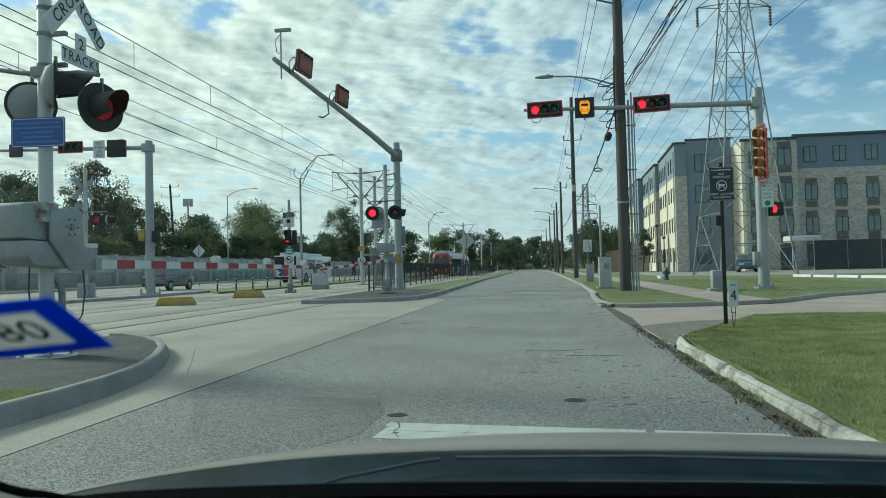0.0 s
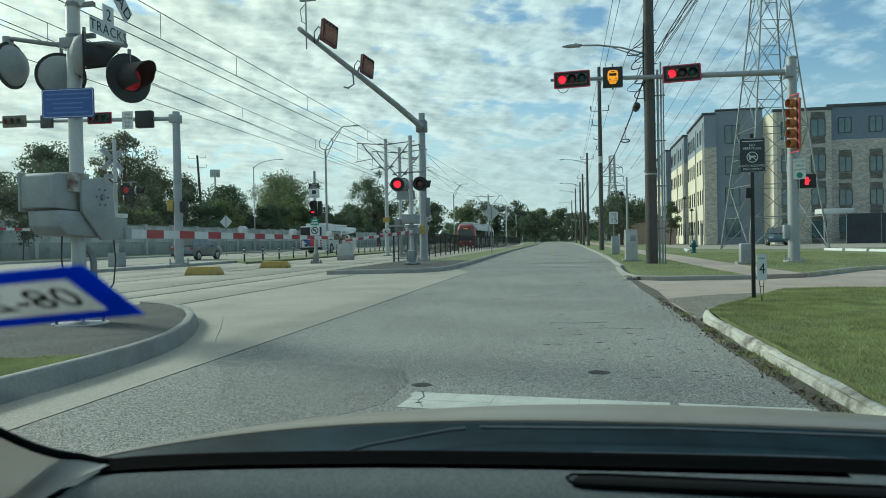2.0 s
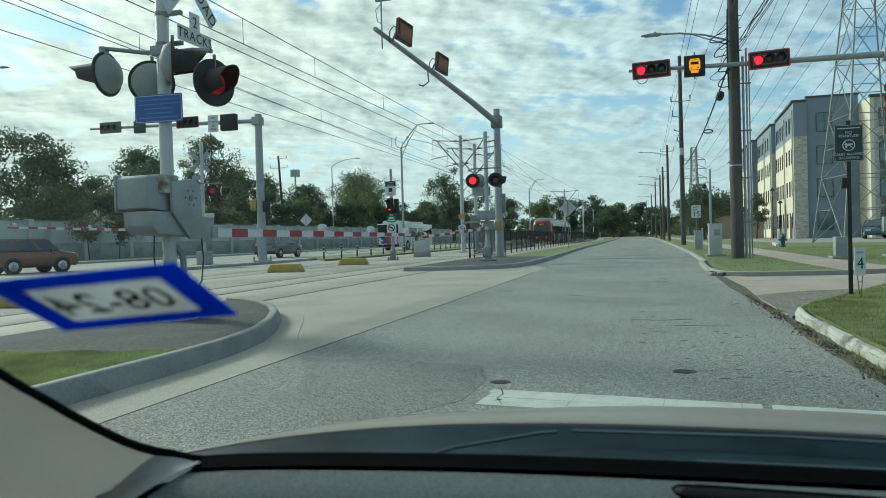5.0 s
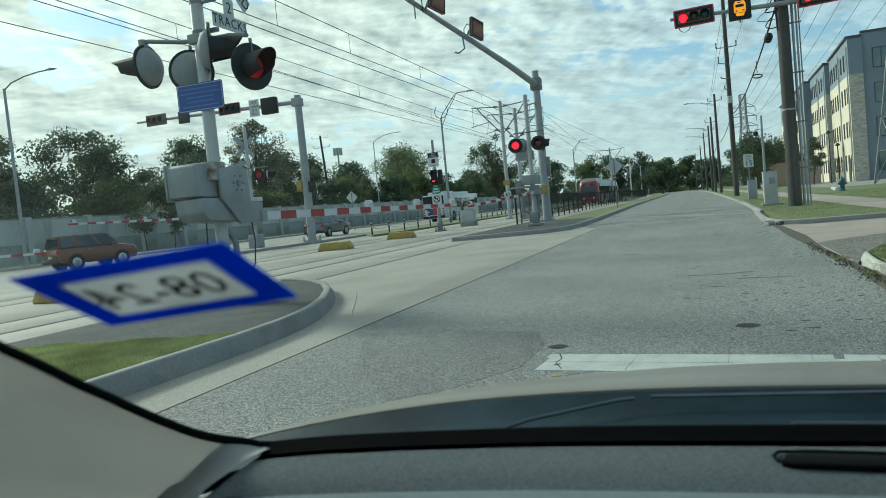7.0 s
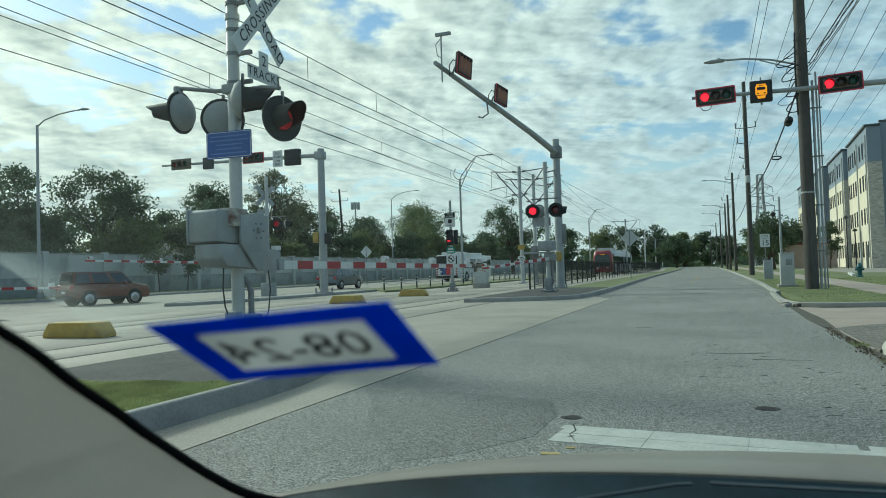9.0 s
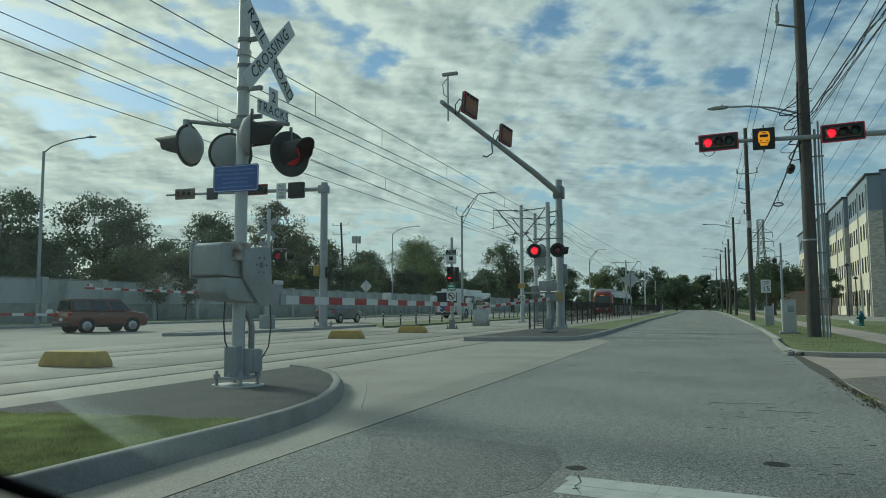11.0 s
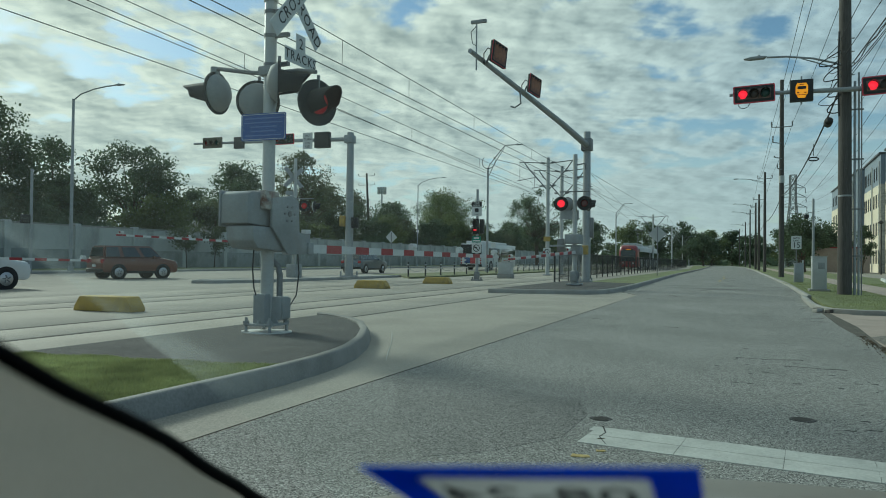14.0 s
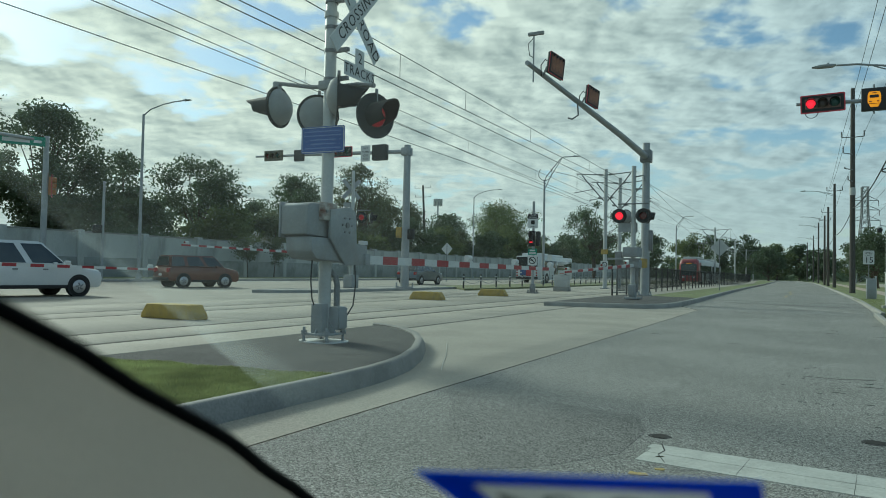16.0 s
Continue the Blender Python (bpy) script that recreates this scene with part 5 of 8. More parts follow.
part("arm", new_tube([(0, 0, 3.75), (-0.30, 0, 3.8), (-0.32, 0, 3.68)], 0.025, 8), "steel", cp)
part("dome", new_tube([(-0.32, 0, 3.68), (-0.32, 0, 3.60), (-0.32, 0, 3.50), (-0.32, 0, 3.43)], [0.1, 0.13, 0.12, 0.04], 14), "black", cp)
part("head", new_box(-0.42, -0.22, -0.1, 0.1, 3.64, 3.74, 0.02), "mast", cp)
mk = thing("marker_post", 3.45, 47.5, 0.09, 0, "thin pale marker post in the grass", "marker post")
part("post", new_box(-0.05, 0.05, -0.02, 0.02, 0, 1.25, 0.008), "mast", mk)
ub = thing("ground_box", 6.15, 26.2, 0.095, 0, "low grey utility pedestal in the grass", "pedestal")
part("body", new_box(-0.18, 0.18, -0.18, 0.18, 0.08, 0.72, 0.04), "gate_grey", ub)
part("pad", new_box(-0.3, 0.3, -0.28, 0.28, 0.0, 0.09, 0.01), "concrete", ub)
hy = thing("fire_hydrant", 7.65, 45.0, 0.095, 0, "dark teal fire hydrant with a pale marker stick", "hydrant")
part("barrel", new_tube([(0, 0, 0), (0, 0, 0.06), (0, 0, 0.08), (0, 0, 0.5), (0, 0, 0.56)], [0.17, 0.17, 0.12, 0.12, 0.17], 14), "hydrant", hy)
part("bonnet", new_tube([(0, 0, 0.56), (0, 0, 0.66), (0, 0, 0.74), (0, 0, 0.8)], [0.15, 0.13, 0.07, 0.04], 14), "hydrant", hy)
part("outlet", new_tube([(-0.22, 0, 0.42), (0.22, 0, 0.42)], 0.065, 10), "hydrant", hy)
part("marker", new_tube([(0.12, 0.1, 0.3), (0.12, 0.1, 1.5)], 0.035, 6), "mast", hy)
bump = thing("parking_bumper", 15.6, 45.2, 0.1, -30, "white painted concrete parking bumper", "parking bumper", "bumpers of the car park")
part("block", new_prism([(-0.1, 0), (0.1, 0), (0.07, 0.14), (-0.07, 0.14)], -0.95, 0.95, UP_Y @ pose(0, 0, 0)), "white", bump)
bump.matrix_basis = pose(15.75, 45.6, 0.095, 0, 0, 11)
for k in range(1, 6):
    copy_thing(bump, pose(15.75 + 0.42 * k, 45.6 - 2.15 * k, 0.095, 0, 0, 10 + 3 * (k % 2)))
for x, y in ((8.2, 49.5), (8.5, 51.8), (8.8, 54.2)):
    copy_thing(bump, pose(x - 0.3, y - 1.0, 0.095, 0, 0, -7))


# ---------------------------------------------------------------- tracks: blocks, bollards, fence, tram signal, overhead line
def block(x, y, w, turn=4):
    ob = thing("kerb_block", x, y, 0.0, turn, "yellow painted concrete block between the tracks", "concrete block", "blocks between the tracks")
    bm = new_prism([(-w / 2, 0), (w / 2, 0), (w / 2 - 0.02, 0.10), (w / 2 - 0.16, 0.31), (-w / 2 + 0.16, 0.31), (-w / 2 + 0.02, 0.10)], -0.2, 0.2, UP_Y, 0.025)
    part("block", bm, "yellow", ob)
    return ob


block(-12.22, 11.25, 1.52)
for y in (24.6, 31.1):
    block(-13.25, y, 1.40)

bol = thing("bollard", -18.35, 38.6, 0.0, 0, "black post with pale bands, linked by a chain", "bollard", "bollards beside the far track")
part("post", new_tube([(0, 0, 0), (0, 0, 0.93), (0, 0, 0.97)], [0.05, 0.05, 0.03], 12), "black", bol)
for z in (0.55, 0.78):
    part("band", new_tube([(0, 0, z), (0, 0, z + 0.07)], 0.053, 12), "white", bol)
pts = [(0, 2.55 * k / 10, 0.62 - 0.9 * (k / 10) * (1 - k / 10)) for k in range(11)]
part("chain", new_tube(pts, 0.014, 5), "dark_steel", bol)
for k in range(1, 20):
    copy_thing(bol, pose(-18.35 - 0.022 * k * k * 0.35, 38.6 + 2.55 * k, 0))

fence = thing("track_fence", 0, 0, 0.115, 0, "long dark metal fence between the tracks and the verge", "fence")
line = [(-9.2, 38.7), (-9.2, 50), (-9.3, 64), (-9.4, 80), (-9.5, 96), (-9.7, 112), (-10.2, 140), (-11, 175)]
fpts = []
for a, b in zip(line, line[1:]):
    n = max(1, round((b[1] - a[1]) / 2.4))
    fpts += [(a[0] + (b[0] - a[0]) * k / n, a[1] + (b[1] - a[1]) * k / n) for k in range(n)]
post0 = None
for x, y in fpts:
    if post0 is None:
        post0 = part("post", new_box(-0.035, 0.035, -0.035, 0.035, -0.12, 1.55, 0.006), "black", fence, "", pose(x, y, 0))
    else:
        share("post", post0.data, fence, pose(x, y, 0))
for (x0, y0), (x1, y1) in zip(fpts, fpts[1:]):
    for z in (0.12, 1.48):
        part("rail", new_box(-0.02, 0.02, 0.0, math.hypot(x1 - x0, y1 - y0), z - 0.02, z + 0.02), "black", fence, "", pose(x0, y0, 0, 0, 0, math.degrees(math.atan2(x0 - x1, y1 - y0))))
bm = bmesh.new()
for (x0, y0), (x1, y1) in zip(fpts, fpts[1:]):
    n = 16 if y0 < 60 else 8 if y0 < 100 else 5
    for k in range(1, n):
        x, y = x0 + (x1 - x0) * k / n, y0 + (y1 - y0) * k / n
        w = 0.008
        box(bm, x - w, x + w, y - w, y + w, 0.12, 1.48)
tagged(part("picket", bm, "black", fence), kind="stuff")
panel = thing("mesh_panel", -8.6, 38.3, 0.1, 8, "short chain-link panel closing the end of the fence", "fence panel")
part("post", new_tube([(-0.75, 0, -0.1), (-0.75, 0, 1.6)], 0.05, 10), "black", panel)
bm = new_box(-0.72, 1.1, -0.015, 0.015, 1.3, 1.34)
part("frame_rail", bm, "dark_steel", panel)
part("frame_rail", new_box(-0.72, 1.1, -0.015, 0.015, 0.05, 0.09), "dark_steel", panel)
bm = bmesh.new()
for k in range(-12, 20):
    for s in (1, -1):
        x0 = -0.72 + 0.1 * k
        a, b = (x0, 0.08), (x0 + 1.24, 1.32)
        lo, hi = max(0, (-0.72 - x0) / 1.24), min(1, (1.1 - x0) / 1.24)
        if hi - lo > 0.02:
            z = (lambda u: 0.08 + 1.24 * u) if s > 0 else (lambda u: 1.32 - 1.24 * u)
            tube(bm, [(x0 + 1.24 * lo, 0, z(lo)), (x0 + 1.24 * hi, 0, z(hi))], 0.004, 4, False)
part("mesh", bm, "steel", panel)

ts = thing("tram_signal_post", -13.45, 37.0, 0.0, 0, "grey post with tram signs and a lit red bar signal", "tram signal")
part("post", new_tube([(0, 0.1, 0), (0, 0.1, 5.05)], [0.09, 0.07], 12), "steel", ts)
bm = new_box(-0.25, 0.25, -0.15, 0.35, 0, 0.08)
for x in (-0.18, 0.18):
    for y in (-0.1, 0.3):
        tube(bm, [(x, y, 0), (x, y, 0.2)], 0.04, 8)
box(bm, -0.13, 0.13, -0.03, 0.23, 0.05, 0.5, 0.02)
part("base", bm, "dark_steel", ts)
f = part("tram_sign", new_prism(rounded(0.60, 0.80, 0.03), 0, 0.01, UP_Y), "white", ts, "white tram-signal-only sign with a black top", pose(0, 0, 3.97))
part("sign_header", new_prism([(-0.3, 0.12), (0.3, 0.12), (0.3, 0.4), (-0.3, 0.4)], 0.011, 0.014, UP_Y), "black", f)
lettering("sign_text", "TRAIN", 0.13, "white", f, pose(0, -0.017, 0.32, 90), 0.001)
lettering("sign_text", "SIGNAL", 0.13, "white", f, pose(0, -0.017, 0.19, 90), 0.001)
lettering("sign_text", "ONLY", 0.12, "black", f, pose(0, -0.014, -0.32, 90), 0.001)
bm = new_prism(rounded(0.22, 0.22, 0.04), 0.011, 0.014, UP_Y @ pose(0, -0.08, 0))
part("tram_symbol", bm, "black", f)
h = new("signal_head"); h.parent = ts; h.matrix_basis = pose(-0.05, -0.05, 3.0)
part("housing", new_box(-0.17, 0.17, -0.02, 0.2, -0.43, 0.43, 0.03), "black", h)
part("rear_housing", new_box(0.2, 0.42, 0.1, 0.35, -0.40, 0.40, 0.03), "black", h)
for z in (0.22, -0.2):
    bm = bmesh.new()
    arc = [radians(a) for a in range(-40, 221, 20)]
    rows = [[bm.verts.new((r * math.cos(a), y, z + r * math.sin(a))) for a in arc] for r, y in ((0.155, -0.02), (0.15, -0.22), (0.142, -0.22), (0.147, -0.02))]
    for p, q in zip(rows, rows[1:]):
        for j in range(len(arc) - 1):
            bm.faces.new((p[j], p[j + 1], q[j + 1], q[j]))
    part("visor", bm, "black", h)
part("red_bar", new_box(-0.10, 0.10, -0.035, -0.022, -0.23, -0.17), "red_on", h, "lit red bar")
g = part("green_sign", new_prism(rounded(0.5, 0.34, 0.02), 0, 0.01, UP_Y), "green", ts, "small green sign", pose(0, 0, 2.28))
part("writing_bar", new_prism([(-0.15, 0.03), (0.15, 0.03), (0.15, 0.11), (-0.15, 0.11)], 0.011, 0.013, UP_Y), "white", g)
part("writing_bar", new_prism([(-0.2, -0.11), (0.2, -0.11), (0.2, -0.04), (-0.2, -0.04)], 0.011, 0.013, UP_Y), "white", g)


def ban(parent, x, z, r=0.2, y=-0.0):
    f = part("no_entry_symbol_sign", new_prism(rounded(2.7 * r, 2.7 * r, 0.03), 0, 0.01, UP_Y), "white", parent, "white sign with a black ring", pose(x, y, z))
    bm = bmesh.new()
    o, i = circle(r, 28), circle(r * 0.78, 28)
    a, b = [[bm.verts.new((u, -0.013, v)) for u, v in q] for q in (o, i)]
    for j in range(28):
        bm.faces.new((a[j], a[(j + 1) % 28], b[(j + 1) % 28], b[j]))
    prism(bm, rounded(2 * r, 0.05, 0.01), 0.011, 0.014, UP_Y @ pose(0, 0, 0, 0, 0, -45))
    prism(bm, rounded(r * 0.9, 0.06, 0.01), 0.011, 0.013, UP_Y @ pose(-0.03, 0.02, 0))
    part("ring", bm, "black", f)


ban(ts, 0, 1.80, 0.2)
tb = thing("trackside_box", -13.8, 43.5, 0.0, 0, "pale grey trackside equipment box", "equipment box")
part("plinth", new_box(-0.47, 0.47, -0.35, 0.35, 0, 0.28, 0.01), "concrete", tb)
part("case", new_box(-0.43, 0.43, -0.3, 0.3, 0.28, 1.0, 0.02), "mast", tb)
part("lid", new_box(-0.45, 0.45, -0.32, 0.32, 1.0, 1.04, 0.01), "mast", tb)


def catenary_pole(x, y, top=9.3, signs=False):
    ob = thing("catenary_pole", x, y, 0.0, 0, "pale steel pole with bracket arms holding the tram wires", "catenary pole", "poles of the overhead line")
    part("pole", new_tube([(0, 0, 0), (0, 0, top)], [0.16, 0.13], 14), "mast", ob)
    part("foot", new_box(-0.3, 0.3, -0.3, 0.3, 0, 0.08, 0.01), "steel", ob)
    for s in (1, -1):
        c = new("cantilever"); c.parent = ob; c.matrix_basis = pose(0, 0, 0)
        bm = new_tube([(0, 0, top - 0.45), (s * 2.35, 0, top - 0.25)], 0.04, 8)
        part("top_tube", bm, "dark_steel", c)
        part("strut", new_tube([(0, 0, top - 2.6), (s * 1.5, 0, top - 0.9), (s * 1.9, 0, top - 0.35)], 0.05, 8), "dark_steel", c)
        part("steady_arm", new_tube([(s * 0.9, 0, top - 1.5), (s * 2.5, 0, top - 1.75)], 0.03, 8), "dark_steel", c)
        part("stay", new_tube([(s * 2.3, 0, top - 0.3), (s * 2.3, 0, top - 1.8)], 0.014, 6), "wire", c)
        for xx, zz in ((0.25, top - 0.43), (0.3, top - 2.25)):
            part("insulator", new_tube([(s * xx + s * 0.05 * k, 0, zz + 0.01 * k) for k in range(7)], [0.05 if k % 2 else 0.09 for k in range(7)], 8), "dark_steel", c)
    if signs:
        part("yellow_plate", new_prism(rounded(0.55, 0.38, 0.02), 0.17, 0.18, UP_Y @ pose(0, 2.85, 0)), "yellow", ob)
        ban(ob, 0, 1.85, 0.22, -0.18)
    return ob


catenary_pole(-13.9, 54.6, 9.25, True)
catenary_pole(-13.4, 57.2, 8.9)
SPANS = (120, 168, 216, 262)
for y in SPANS:
    catenary_pole(-12.86 - (y - 120) * 0.02, y, 8.9)


def level(z10, z54, y):
    """Height of a wire at y that runs straight over the heights at y = 10 and y = 54."""
    return z10 + (z54 - z10) * (y - 10) / 44


NEAR_WIRES = ((-9.8, 6.94, 6.64), (-9.8, 6.22, 6.37), (-9.8, 6.02, 5.93), (-14.4, 7.63, 6.99), (-14.4, 7.25, 6.17), (-14.4, 7.04, 6.47), (-14.4, 6.29, 6.22))
wires("tram_wire", [((x, -60, level(u, v, -60)), (x, 54.6, level(u, v, 54.6)), 0.0) for x, u, v in NEAR_WIRES], 0.011, "dark overhead tram wire", group="tram wires")
runs = [((-10.9, 56.0, 8.15), (-10.4, 120, 8.55), 0.15), ((-10.9, 56.0, 8.1), (-15.4, 120, 8.6), 0.25), ((-10.9, 56.0, 6.95), (-15.2, 120, 7.0), 0.05),
        ((-10.9, 56.0, 6.85), (-10.5, 120, 7.0), 0.05), ((-16.2, 54.6, 8.9), (-15.2, 120, 8.65), 1.0)]
for a, b in zip(SPANS, SPANS[1:]):
    for x in (-10.5, -15.2):
        for z, sag in ((8.65, 0.8), (7.0, 0.05)):
            runs.append(((x - (a - 120) * 0.02, a, z), (x - (b - 120) * 0.02, b, z), sag))
wires("tram_wire", runs, 0.013, "dark overhead tram wire", group="tram wires")
for k, y in enumerate((16.4, 18.2, 20.5, 23.2, 26.5, 30.5, 35, 40, 46, 52)):
    for x, (u, v), (u2, v2) in ((-9.8, (6.94, 6.64), (6.22, 6.37)), (-14.4, (7.63, 6.99), (7.04, 6.47)))[k % 2::2]:
        bm = new_tube([(x, y, level(u2, v2, y)), (x, y, level(u, v, y))], 0.008, 5)
        tagged(part("dropper", bm, "wire"), "thin dropper hanging on a tram wire", "wire", "tram wires")


def road_lamp(x, y, top, reach, rise, label, r=0.1, double=False):
    ob = thing("street_lamp", x, y, 0.1, 0, label, "street lamp")
    part("pole", new_tube([(0, 0, -0.1), (0, 0, top)], [r, r * 0.7], 12), "steel", ob)
    pts = [(0, 0, top - 0.1), (reach * 0.18, 0, top + rise * 0.45), (reach * 0.5, 0, top + rise * 0.85), (reach * 0.8, 0, top + rise), (reach, 0, top + rise)]
    if double:
        pts = [(0, 0, top - 0.1), (reach * 0.06, 0, top + rise * 0.15), (reach * 0.55, 0, top + rise * 0.88), (reach * 0.68, 0, top + rise), (reach, 0, top + rise)]
    part("arm", new_tube(pts, 0.045, 8), "steel", ob)
    if double:
        part("lower_arm", new_tube([(0, 0, top - 0.9), (reach * 0.25, 0, top + rise * 0.2), (reach * 0.62, 0, top + rise * 0.9)], 0.035, 8), "steel", ob)
    part("lantern", cobra_head(bmesh.new(), reach, 0, top + rise, 1), "steel", ob)
    part("foot", new_tube([(0, 0, -0.1), (0, 0, 0.35)], r * 1.7, 12), "steel", ob)
    return ob


road_lamp(-21.1, 61.0, 9.4, 2.5, 2.0, "grey steel street lamp with a double bracket by the tracks", 0.12, True)
road_lamp(-46.0, 100.0, 12.6, 4.0, 1.0, "tall grey street lamp beyond the far carriageway")
road_lamp(-41.5, 34.5, 11.6, 3.8, 0.6, "tall grey street lamp at the far kerb", 0.12)
road_lamp(-18.5, 118.0, 8.9, 2.0, 1.6, "grey steel street lamp with a double bracket by the tracks", 0.12, True)
ring = thing("cable_loop", -20.9, 60.6, 9.4, 0, "loop of spare black cable hung from the tram wires", "cable loop")
part("loop", new_tube([(0.62 * math.cos(a), 0.1 * math.sin(a), 0.62 + 0.62 * math.sin(a)) for a in np.linspace(-3.9, 0.8, 22)], 0.03, 6), "wire", ring)
part("tail", new_tube([(0.43, 0.07, 1.06), (0.9, 0.0, 0.75), (3.0, -1.5, 0.1), (5.9, -5.5, -1.3)], 0.02, 6), "wire", ring)
dia = thing("warning_sign", -5.65, 55.0, 0.115, 0, "grey back of a diamond warning sign on a thin post", "sign")
part("post", new_tube([(0, -0.03, -0.1), (0, -0.03, 3.7)], 0.03, 8), "dark_steel", dia)
part("panel", new_prism(rounded(0.92, 0.92, 0.05), 0, 0.008, UP_Y @ pose(0, 0, 0, 0, 0, 45)), "mast", dia, "", pose(0, 0.0, 3.1))
dia2 = thing("warning_sign", -33.0, 65.3, 0.1, 0, "pale back of a diamond sign on the far verge", "sign")
part("post", new_tube([(0, -0.03, -0.1), (0, -0.03, 3.8)], 0.035, 8), "dark_steel", dia2)
part("panel", new_prism(rounded(0.92, 0.92, 0.05), 0, 0.008, UP_Y @ pose(0, 0, 0, 0, 0, 45)), "white", dia2, "", pose(0, 0.0, 3.3))
bs = thing("bus_stop_sign", -24.2, 72.0, 0.1, 0, "small white bus stop sign on a post", "sign")
part("post", new_tube([(0, 0, 0), (0, 0, 2.9)], 0.03, 8), "steel", bs)
part("panel", new_prism(rounded(0.5, 0.6, 0.04), 0.02, 0.03, UP_Y), "white", bs, "", pose(0, 0, 2.6))

# signal and street sign at the far corner
cs = thing("traffic_signal_mast", -40.6, 26.9, 0.1, 0, "grey signal mast at the far corner with a green street sign", "traffic signal")
part("pole", new_tube([(0, 0, 0), (0, 0, 8.6)], [0.2, 0.15], 14), "steel", cs)
part("arm", new_tube([(0, 0, 8.3), (-1.5, -6.0, 8.5)], [0.11, 0.08], 10), "steel", cs)
sg = part("street_sign", new_prism(rounded(2.6, 0.55, 0.04), 0, 0.02, UP_Y), "green", cs, "green street sign with white writing", pose(-0.5, -1.3, 8.2, 0, 0, 56))
part("writing_bar", new_prism([(-0.9, -0.12), (0.5, -0.12), (0.5, 0.1), (-0.9, 0.1)], 0.021, 0.025, UP_Y), "white", sg)
part("writing_bar", new_prism([(0.7, -0.1), (1.1, -0.1), (1.1, 0.06), (0.7, 0.06)], 0.021, 0.025, UP_Y), "white", sg)
signal_head(cs, pose(0.15, 0.35, 5.65, 0, 0, 140), lit=9, body="signal_yellow", vertical=True)
cs2 = thing("signal_post", -40.6, 30.9, 0.1, 0, "plain grey post with a small black signal", "signal post")
part("post", new_tube([(0, 0, 0), (0, 0, 6.4)], [0.1, 0.08], 12), "steel", cs2)
part("signal", new_box(-0.3, 0.1, -0.55, -0.1, 3.0, 3.55, 0.04), "black", cs2)

# ---------------------------------------------------------------- long wall, cell masts, houses behind
WALL_X = -50.0
wall = thing("wall_boundary", 0, 0, 0.1, 0, "long grey painted block wall with pilasters", "wall", kind="structure")
pan = part("panel", new_box(-0.12, 0.12, 0.2, 5.8, -0.1, 3.45), "wall_grey", wall, "", pose(WALL_X, -30, 0))
cop = part("coping", new_box(-0.18, 0.18, 0.0, 6.0, 3.45, 3.56, 0.01), "concrete", wall, "", pose(WALL_X, -30, 0))
pli = part("plinth", new_box(-0.17, 0.17, 0.2, 5.8, -0.1, 1.55, 0.01), "wall_low", wall, "stained foot of the wall, coloured darker for ivy shade", pose(WALL_X, -30, 0))
pil = part("pilaster", new_box(-0.26, 0.26, -0.26, 0.26, -0.1, 3.66, 0.01), "wall_grey", wall, "", pose(WALL_X, -30, 0))
for k in range(1, 45):
    share("panel", pan.data, wall, pose(WALL_X, -30 + 6 * k, 0))
    share("coping", cop.data, wall, pose(WALL_X, -30 + 6 * k, 0))
    share("plinth", pli.data, wall, pose(WALL_X, -30 + 6 * k, 0))
    share("pilaster", pil.data, wall, pose(WALL_X, -30 + 6 * k, 0))
for x, y, ln in ((-60, 66, 13), (-61, 88, 12), (-62, 118, 14)):
    hs = thing("house", x, y, 0.1, 0, "low house with a grey hipped roof behind the wall", "house")
    part("wall", new_box(-5, 5, -ln / 2, ln / 2, 0, 3.2), "wall_grey", hs)
    bm = bmesh.new()
    a = [bm.verts.new(v) for v in ((-5.6, -ln / 2 - 0.6, 3.2), (5.6, -ln / 2 - 0.6, 3.2), (5.6, ln / 2 + 0.6, 3.2), (-5.6, ln / 2 + 0.6, 3.2), (0, -ln / 2 + 4, 5.4), (0, ln / 2 - 4, 5.4))]
    for q in ((0, 1, 4), (1, 2, 5, 4), (2, 3, 5), (3, 0, 4, 5), (3, 2, 1, 0)):
        bm.faces.new([a[i] for i in q])
    part("roof", bm, "dark_steel", hs)
for x, y, top in ((-92.6, 177, 21.4), (-58, 210, 17.0)):
    ct = thing("cell_mast", x, y, 0, 0, "thin cell mast with a cluster of antennas", "cell mast")
    part("pole", new_tube([(0, 0, 0), (0, 0, top)], [0.35, 0.2], 10), "steel", ct)
    for a in range(0, 360, 40):
        part("antenna", new_box(1.1 * math.cos(radians(a)) - 0.15, 1.1 * math.cos(radians(a)) + 0.15, 1.1 * math.sin(radians(a)) - 0.15, 1.1 * math.sin(radians(a)) + 0.15, top - 2.0, top), "mast", ct)
    bm = bmesh.new()
    for a in range(0, 360, 60):
        tube(bm, [(0, 0, top - 1), (1.1 * math.cos(radians(a)), 1.1 * math.sin(radians(a)), top - 1)], 0.05, 6)
    part("frame", bm, "steel", ct)
wp = utility_pole(-60.0, 110.5, 16.2, 0.24, None, arms=((0.97, 1.6), (0.87, 1.6)), lean=-0.9, label="leaning wooden utility pole behind the wall")


